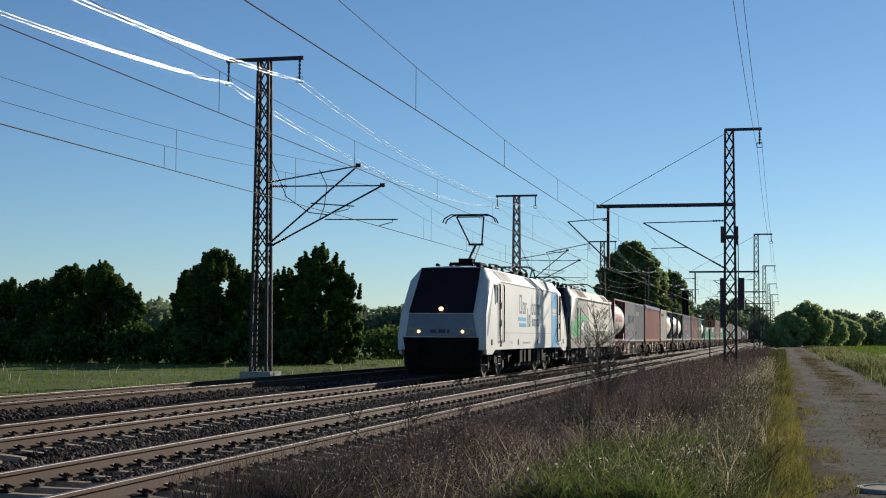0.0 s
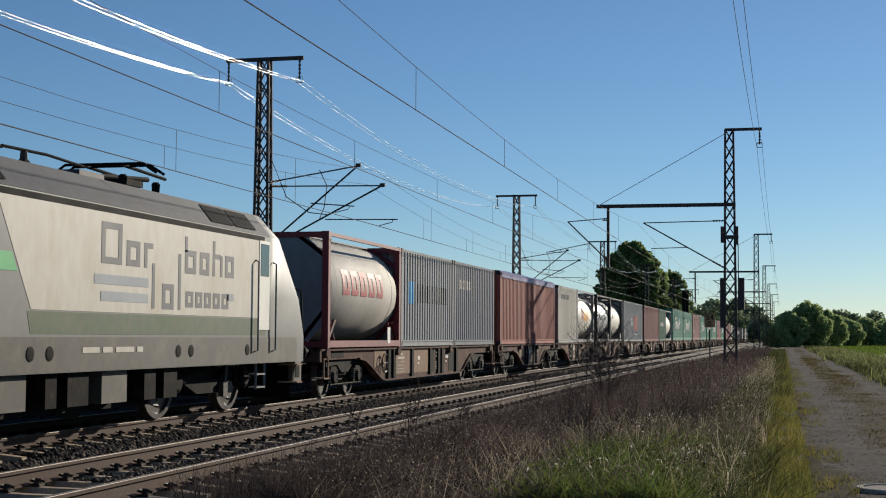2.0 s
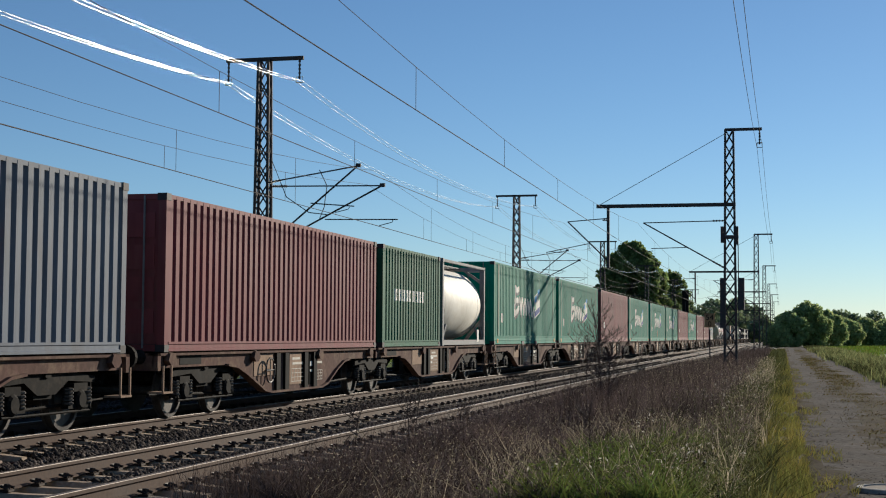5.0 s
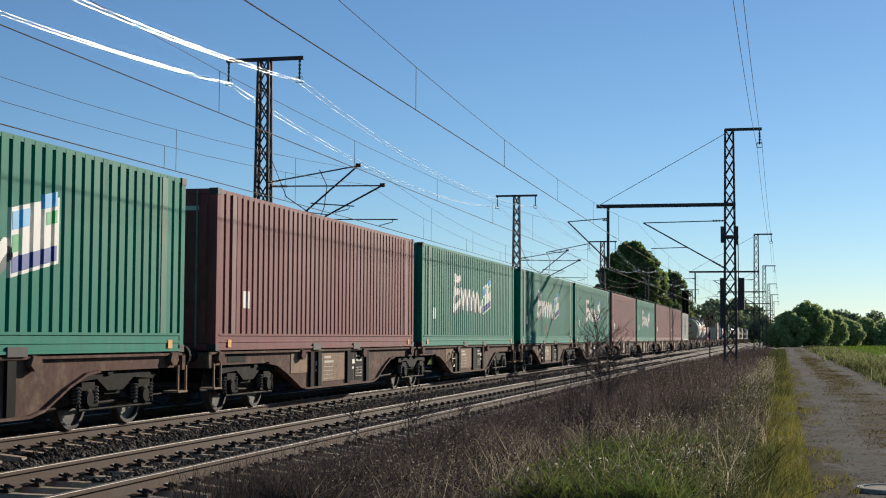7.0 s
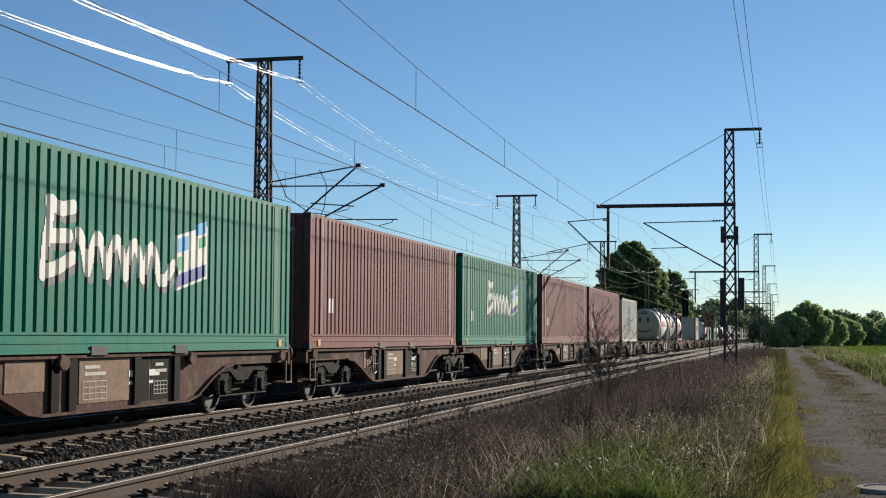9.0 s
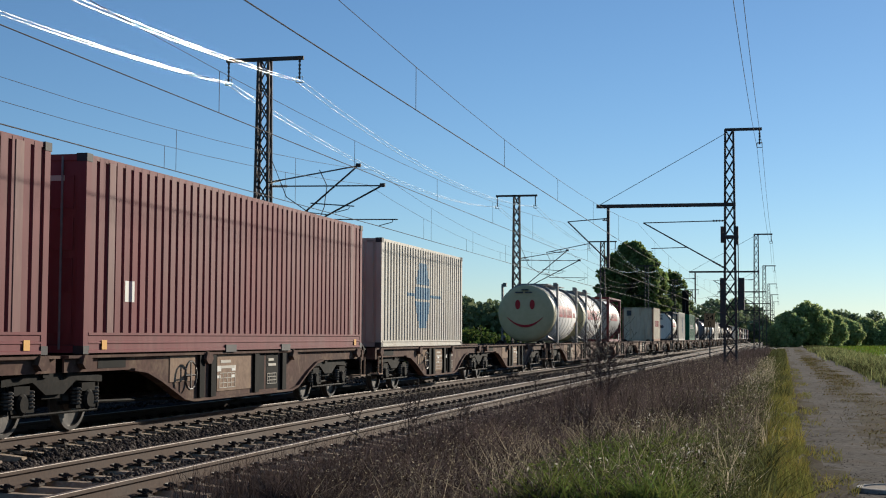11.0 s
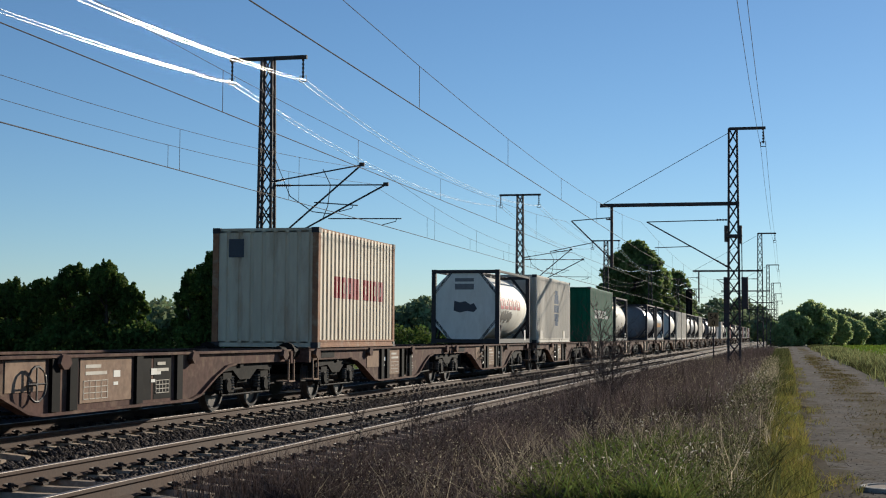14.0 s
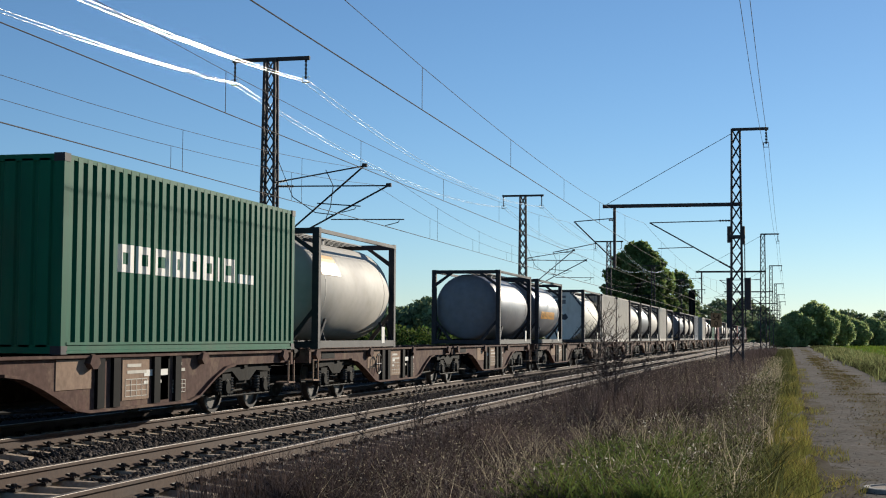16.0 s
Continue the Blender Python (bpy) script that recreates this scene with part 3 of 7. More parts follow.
blades("straw_grass", "pale seeding grass heads", 5500, strip(-3.4, -0.4, 13, 90, 1.4, patchy(1.0, 1.0, 8)), (0.2, 0.7), (0.005, 0.012), G["straw"], 0.55, 15)
blades("pale_stalks", "pale bleached stalks among the dead weeds", 10000, strip(-4.6, -1.2, 13, 60, 1.6), (0.15, 0.55), (0.005, 0.012), G["straw"], 0.45, 25)
blades("lush_weeds", "bright green leafy weeds", 1500, strip(-2.75, -0.9, 12.8, 22, 1.6, patchy(0.8, 0.6, 9)), (0.2, 0.6), (0.016, 0.045), G["lush"], 0.5, 16)
blades("sparse_weeds", "thin brown weeds growing in the ballast", 9000, strip(-5.9, -4.6, 13, 90, 1.7), (0.15, 0.6), (0.004, 0.01), G["dry"], 0.25, 17)
blades("track_verge_grass", "rough grass between farm track and field", 42000, strip(3.5, 7.5, 38, 260, 1.6), (0.08, 0.42), (0.014, 0.032), G["green"], 0.35, 18)
blades("track_middle_grass", "low grass on the crown of the farm track", 9000, strip(1.5, 2.5, 22, 200, 1.4, patchy(7, 0.6, 31)), (0.02, 0.08), (0.01, 0.02), G["crown"], 0.4, 26)
blades("track_edge_grass", "tufts of grass creeping onto the farm track", 5000, strip(0.3, 0.8, 13, 80, 1.6, patchy(1.0, 0.6, 33)), (0.04, 0.16), (0.008, 0.016), G["yellow"], 0.5, 27)
blades("field_grass", "green crop in the field beyond the track", 26000, strip(6.5, 60, 70, 320, 1.3), (0.15, 0.4), (0.03, 0.06), G["field"], 0.3, 19)
blades("meadow_grass", "green meadow beyond the railway", 70000, strip(-64, -17.2, 30, 130, 1.4), (0.05, 0.18), (0.02, 0.04), G["field"], 0.3, 20)
blades("meadow_weeds", "pale meadow weeds and seed heads", 350, strip(-60, -17.4, 35, 110, 1.3), (0.3, 0.75), (0.012, 0.025), G["straw"], 0.25, 21)


def tufts(x0, x1, y0, y1, n_tufts, spread):
    """Blades gathered round scattered points."""
    def region(rng, n):
        cy = y0 + (y1 - y0) * rng.random(n_tufts) ** 1.5
        cx = rng.uniform(x0, x1, n_tufts)
        k = rng.integers(0, n_tufts, n)
        return cx[k] + rng.normal(0, spread, n), cy[k] + rng.normal(0, spread, n)
    return region


blades("grass_tufts", "pale arching grass tufts in the verge", 5500, tufts(-2.3, -0.5, 13, 60, 200, 0.06), (0.25, 0.6), (0.009, 0.02), G["pale_green"], 0.55, 71, 0.25)
blades("grass_tufts", "fresh green grass tufts in the verge", 6000, tufts(-2.4, -1.0, 12.8, 20, 26, 0.1), (0.3, 0.7), (0.016, 0.034), G["lush"], 0.5, 72, 0.25)
blades("grass_tufts", "bleached seed stalks in tufts", 3500, tufts(-3.6, -0.3, 13, 60, 260, 0.06), (0.4, 0.9), (0.005, 0.011), G["straw"], 0.35, 73, 0.2)
blades("grass_tufts", "rough pale tufts beside the field", 9000, tufts(3.6, 7.0, 42, 200, 260, 0.3), (0.2, 0.65), (0.02, 0.04), G["pale_green"], 0.35, 74, 0.25)


def flecks(name, label, n, region, rise, size, mat, seed):
    """Small leaves and husks held at all heights among the stalks."""
    rng = np.random.default_rng(seed)
    x, y = region(rng, n)
    n = len(x)
    c = np.stack([x, y, ground_height(x, y) + rise[0] + (rise[1] - rise[0]) * rng.random(n) ** 1.3], 1)
    a = rng.normal(0, 1, (n, 3)); a /= np.linalg.norm(a, axis=1)[:, None]
    b = np.cross(a, rng.normal(0, 1, (n, 3))); b /= np.linalg.norm(b, axis=1)[:, None]
    s = (rng.uniform(*size, n) * (1 + np.clip((y - 22) / 40, 0, 2.5)))[:, None]
    v = np.stack([c - a * s, c - b * s * 0.35, c + a * s, c + b * s * 0.35], 1).reshape(-1, 3)
    tagged(new(name, sheet(name, v, np.arange(n * 4).reshape(-1, 4), mat)), label, "leaves", kind="stuff")


flecks("dry_husks", "brown husks and seed heads on dead weeds", 60000, strip(-4.9, -1.2, 13, 70, 1.5), (0.02, 0.55), (0.008, 0.026), G["dry"], 51)
flecks("pale_husks", "bleached husks on dead weeds", 22000, strip(-4.8, -0.4, 13, 90, 1.4), (0.12, 0.62), (0.006, 0.02), G["straw"], 52)
flecks("small_leaves", "small green leaves in the verge", 42000, strip(-2.6, -0.3, 13, 45, 1.5, patchy(0.7, 0.3, 61)), (0.03, 0.5), (0.01, 0.034), G["green"], 53)
flecks("bright_leaves", "bright green nettle leaves in the verge", 3500, strip(-2.8, -1.0, 12.8, 20, 1.5, patchy(0.5, 1.0, 63)), (0.05, 0.5), (0.02, 0.05), G["lush"], 54)

flecks("white_seed_heads", "whitish fluffy seed heads above the verge", 700, tufts(-2.4, -0.5, 13.5, 60, 120, 0.05), (0.3, 0.62), (0.014, 0.03), G["white_head"], 55)
flecks("low_crown_leaves", "low brown-green plants on the farm track", 5000, tufts(1.5, 2.6, 17, 120, 160, 0.22), (0.0, 0.03), (0.012, 0.03), G["crown"], 56)


def dead_shrub(x, y, h, seed):
    """A leafless weed: a stem that forks into fine twigs."""
    rng = random.Random(seed)
    th = thing("dead_shrub", pose(x, y, float(ground_height(x, y)) - 0.03), "leafless brown weed with fine branching twigs", "dead shrub", "dead shrubs by the track")
    lx, ly = rng.uniform(-0.1, 0.1), rng.uniform(-0.1, 0.1)
    stem = [(lx * t * t * h, ly * t * t * h, h * t) for t in (0, 0.35, 0.7, 1.0)]
    part("stem", Geo().tube(stem, 0.012, 5, 0.004), G["twig"], th)
    for k in range(11 if h < 1.6 else 26):
        t = rng.uniform(0.25, 0.95)
        a, r = rng.uniform(0, 6.28), h * rng.uniform(0.12, 0.3)
        b = (lx * t * t * h, ly * t * t * h, h * t)
        e = (b[0] + r * math.cos(a), b[1] + r * math.sin(a), b[2] + r * rng.uniform(0.5, 1.1))
        g = Geo().tube([b, ((b[0] + e[0]) / 2, (b[1] + e[1]) / 2, (b[2] + e[2]) / 2 - 0.02), e], 0.006, 4, 0.003)
        for j in range(4):
            u = rng.uniform(0.4, 1.0)
            m = tuple(b[i] + (e[i] - b[i]) * u for i in range(3))
            g.tube([m, (m[0] + rng.uniform(-0.1, 0.1), m[1] + rng.uniform(-0.1, 0.1), m[2] + rng.uniform(0.04, 0.14))], 0.004, 3)
        part("branch", g, G["twig"], th)


for k, (x, y, h) in enumerate(((-5.1, 16.6, 0.75), (-4.9, 18.5, 0.9), (-5.3, 20.3, 0.95), (-5.0, 22.6, 0.6), (-4.6, 27.0, 1.0), (-4.5, 30.5, 1.5), (-4.35, 31.8, 1.75), (-4.2, 33.0, 1.3), (-4.1, 29.0, 1.1), (-3.8, 26.5, 0.9), (-3.0, 22.0, 0.9), (-2.6, 19.5, 0.8), (-2.2, 18.2, 0.7),
                              (-3.75, 30.0, 2.3), (-3.9, 31.2, 2.5), (-3.55, 29.2, 1.9), (-4.1, 32.4, 2.0), (-3.4, 28.3, 1.7), (-4.3, 38.0, 1.4), (-4.0, 42.0, 1.5), (-3.8, 47.0, 1.4), (-3.6, 36.0, 1.2))):
    dead_shrub(x, y, h, k)


def pebbles():
    rng = np.random.default_rng(17)
    n = 6000
    x = rng.uniform(0.4, 3.7, n); y = 14 + 40 * rng.random(n) ** 1.6
    s = rng.uniform(0.005, 0.016, n)
    base = np.array([(1, 0, 0), (-1, 0, 0), (0, 1, 0), (0, -1, 0), (0, 0, 1), (0, 0, -1)], float)
    v = base[None] * s[:, None, None] * rng.uniform(0.6, 1.3, (n, 6, 1)) * np.array([1, 1, 0.45]) + np.stack([x, y, ground_height(x, y) + 0.002], 1)[:, None]
    tri = np.array([(0, 2, 4), (2, 1, 4), (1, 3, 4), (3, 0, 4), (2, 0, 5), (1, 2, 5), (3, 1, 5), (0, 3, 5)])
    f = (np.arange(n)[:, None, None] * 6 + tri[None]).reshape(-1, 3)
    tagged(new("pebbles", sheet("pebbles", v.reshape(-1, 3), f, M["gravel"])), "loose pebbles on the farm track", "pebbles", kind="stuff")


pebbles()


def crown_leaves(rng, lumps, n, size):
    """Leaf quads strewn over the shells of many lumps."""
    L = np.array(lumps)
    k = rng.choice(len(L), n, p=L[:, 3] ** 2 / (L[:, 3] ** 2).sum())
    d = rng.normal(0, 1, (n, 3)); d /= np.linalg.norm(d, axis=1)[:, None]
    rad = L[k, 3] * rng.uniform(0.55, 1.12, n)
    c = L[k, :3] + d * rad[:, None] * np.array([1, 1, 0.9])
    a = rng.normal(0, 1, (n, 3)); a /= np.linalg.norm(a, axis=1)[:, None]
    b = np.cross(a, rng.normal(0, 1, (n, 3))); b /= np.linalg.norm(b, axis=1)[:, None]
    s = size * rng.uniform(0.5, 1.3, n)[:, None]
    v = np.stack([c - a * s - b * s * 0.5, c + a * s * 0.2 - b * s * 0.7, c + a * s + b * s * 0.1, c - a * s * 0.1 + b * s * 0.7], 1).reshape(-1, 3)
    return v, np.arange(n * 4).reshape(-1, 4)


def tree(x, y, h, w, seed, label, leaves=9000, size=0.16, mat="tree", low=0.12, upright=False, name="tree", lumpy=90):
    rng = np.random.default_rng(seed)
    th = thing(name, pose(x, y, float(ground_height(x, y)) - 0.1), label, "tree", "trees")
    lumps = []
    for k in range(lumpy):
        t = rng.random() ** 0.85
        zz = h * (low + (0.93 - low) * t)
        prof = math.sqrt(max(0.02, 1 - (2 * max(t, 0.35) - 0.95) ** 2)) * (0.72 + 0.28 * min(1, t / 0.35))
        a = rng.uniform(0, 6.283)
        rr = w / 2 * prof * math.sqrt(rng.uniform(0.05, 1.0)) * 0.9
        lumps.append((rr * math.cos(a), rr * math.sin(a), zz, rng.uniform(0.06, 0.13) * w))
    for k in range(14 if upright else 3):
        a = rng.uniform(0, 6.283)
        rr = w * rng.uniform(0.05, 0.44)
        t0 = h * (0.98 - 0.75 * (rr / w) ** 1.3)
        for j in range(5):
            lumps.append((rr * math.cos(a) * (1 + 0.03 * j), rr * math.sin(a), t0 - 0.5 + j * 0.2, 0.05 * w * (1.15 - 0.17 * j)))
    v, f = crown_leaves(rng, lumps, leaves, size)
    v[:, 2] = np.maximum(v[:, 2], 0.15)
    part("crown", sheet("crown", v, f, G[mat]), None, th)
    g = Geo()
    g.tube([(0, 0, -0.2), (0.05, 0.04, h * 0.3), (0, 0, h * 0.75)], h * 0.03, 8, h * 0.008)
    for k in range(7):
        a, z0 = k * 0.9, h * (0.18 + 0.07 * k)
        g.tube([(0, 0, z0), (w * 0.18 * math.cos(a), w * 0.18 * math.sin(a), z0 + h * 0.12), (w * 0.32 * math.cos(a), w * 0.32 * math.sin(a), z0 + h * 0.2)], h * 0.011, 5, h * 0.003)
    part("trunk", g, G["bark"], th, "brown trunk with limbs")
    return th


DARK = "dark green broadleaf tree at the meadow's edge"
for i, (x, y, h, w) in enumerate(((-51.6, 87, 5.9, 3.6), (-49.0, 86.5, 5.9, 3.6), (-46.4, 86, 6.9, 4.0), (-44.0, 86, 7.0, 3.8), (-42.4, 86.5, 5.4, 2.7), (-36.0, 86, 8.0, 4.2), (-38.2, 86.5, 6.3, 2.5), (-34.0, 87, 6.4, 3.2),
                                  (-31.6, 87, 6.6, 2.8), (-28.8, 86, 8.1, 4.0), (-27.2, 86.5, 6.3, 2.3), (-30.4, 87, 6.4, 2.6), (-55.5, 88, 5.6, 4.5))):
    tree(x, y, h * 0.97, w * 1.08, 40 + i, DARK, 26000, 0.105, "tree", low=0.04, upright=True)
for i, (x, y, h, w) in enumerate(((-51, 84.5, 2.6, 6), (-46, 84.5, 2.4, 6), (-41, 84.8, 2.5, 5), (-37, 84.5, 2.6, 5), (-32.5, 84.5, 2.6, 5), (-29.5, 84.5, 2.4, 4), (-31, 112, 2.3, 8), (-25, 114, 2.0, 8), (-22.5, 116, 1.7, 6))):
    tree(x, y, h, w, 70 + i, "dense dark hedge bush beside the meadow", 4500, 0.15, "tree", low=0.05, name="bush")
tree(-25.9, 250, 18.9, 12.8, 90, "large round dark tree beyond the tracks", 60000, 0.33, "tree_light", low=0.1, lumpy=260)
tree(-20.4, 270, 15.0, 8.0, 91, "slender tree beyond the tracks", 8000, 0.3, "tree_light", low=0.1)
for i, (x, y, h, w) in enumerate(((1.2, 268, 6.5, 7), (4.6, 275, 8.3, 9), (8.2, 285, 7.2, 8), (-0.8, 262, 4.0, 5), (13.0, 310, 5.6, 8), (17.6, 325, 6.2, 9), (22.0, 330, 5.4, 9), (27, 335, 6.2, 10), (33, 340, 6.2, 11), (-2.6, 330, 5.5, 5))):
    tree(x, y, h, w, 100 + i, "rounded green tree at the field's edge", 15000, 0.25, "hazed_field_tree", low=0.04, lumpy=130)


def woods():
    """The distant wooded skyline."""
    rng = np.random.default_rng(12)
    lumps = []
    for x0, x1, y, h in ((-420, -60, 420, 12.5), (-180, -70, 335, 10.6), (-180, -70, 325, 10.2), (-180, -70, 330, 6.5), (-200, -30, 330, 9.5), (-75, -8, 520, 17), (-50, -2, 440, 9), (-50, -2, 560, 16), (-14, 3, 480, 7), (-14, 2, 620, 9), (10, 260, 620, 14)):
        for k in range(int((x1 - x0) / 3.4)):
            x = rng.uniform(x0, x1)
            r = rng.uniform(2.2, 5)
            lumps.append((x, y + rng.uniform(-12, 12), rng.uniform(0.1, 1) ** 0.5 * (h - r * 0.7) * rng.uniform(0.8, 1.0), r))
    v, f = crown_leaves(rng, lumps, 130000, 0.75)
    v[:, 2] = np.maximum(v[:, 2], -0.4)
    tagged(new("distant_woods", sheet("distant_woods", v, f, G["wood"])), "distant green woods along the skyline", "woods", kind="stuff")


woods()


km_board(-4.2, 85.0)


def manhole(x, y):
    th = thing("manhole_cover", pose(x, y, float(ground_height(x, y)) + 0.015), "round metal manhole cover set in the farm track", "manhole cover")
    part("ring", Geo().turn_z([(-0.05, 0.36), (0.02, 0.36), (0.026, 0.33), (0.026, 0.3), (0.0, 0.29)], 0, 0, 28), M["concrete"], th, "weathered raised ring")
    part("lid", Geo().turn_z([(-0.05, 0.285), (0.01, 0.285), (0.015, 0.27)], 0, 0, 28), M["rail_side"], th)


manhole(1.13, 16.25)

# ---- the train ----
SPEED, TRAIN_X = 27.187, -10.94
MOVING = []
CACHE = {}


def shared(key, make):
    """One mesh for alike pieces."""
    if key not in CACHE:
        CACHE[key] = make()
    return CACHE[key]


def rolling(name, q, label, category, group=""):
    th = thing(name, pose(TRAIN_X, q, 0), label, category, group)
    MOVING.append((th, q))
    return th


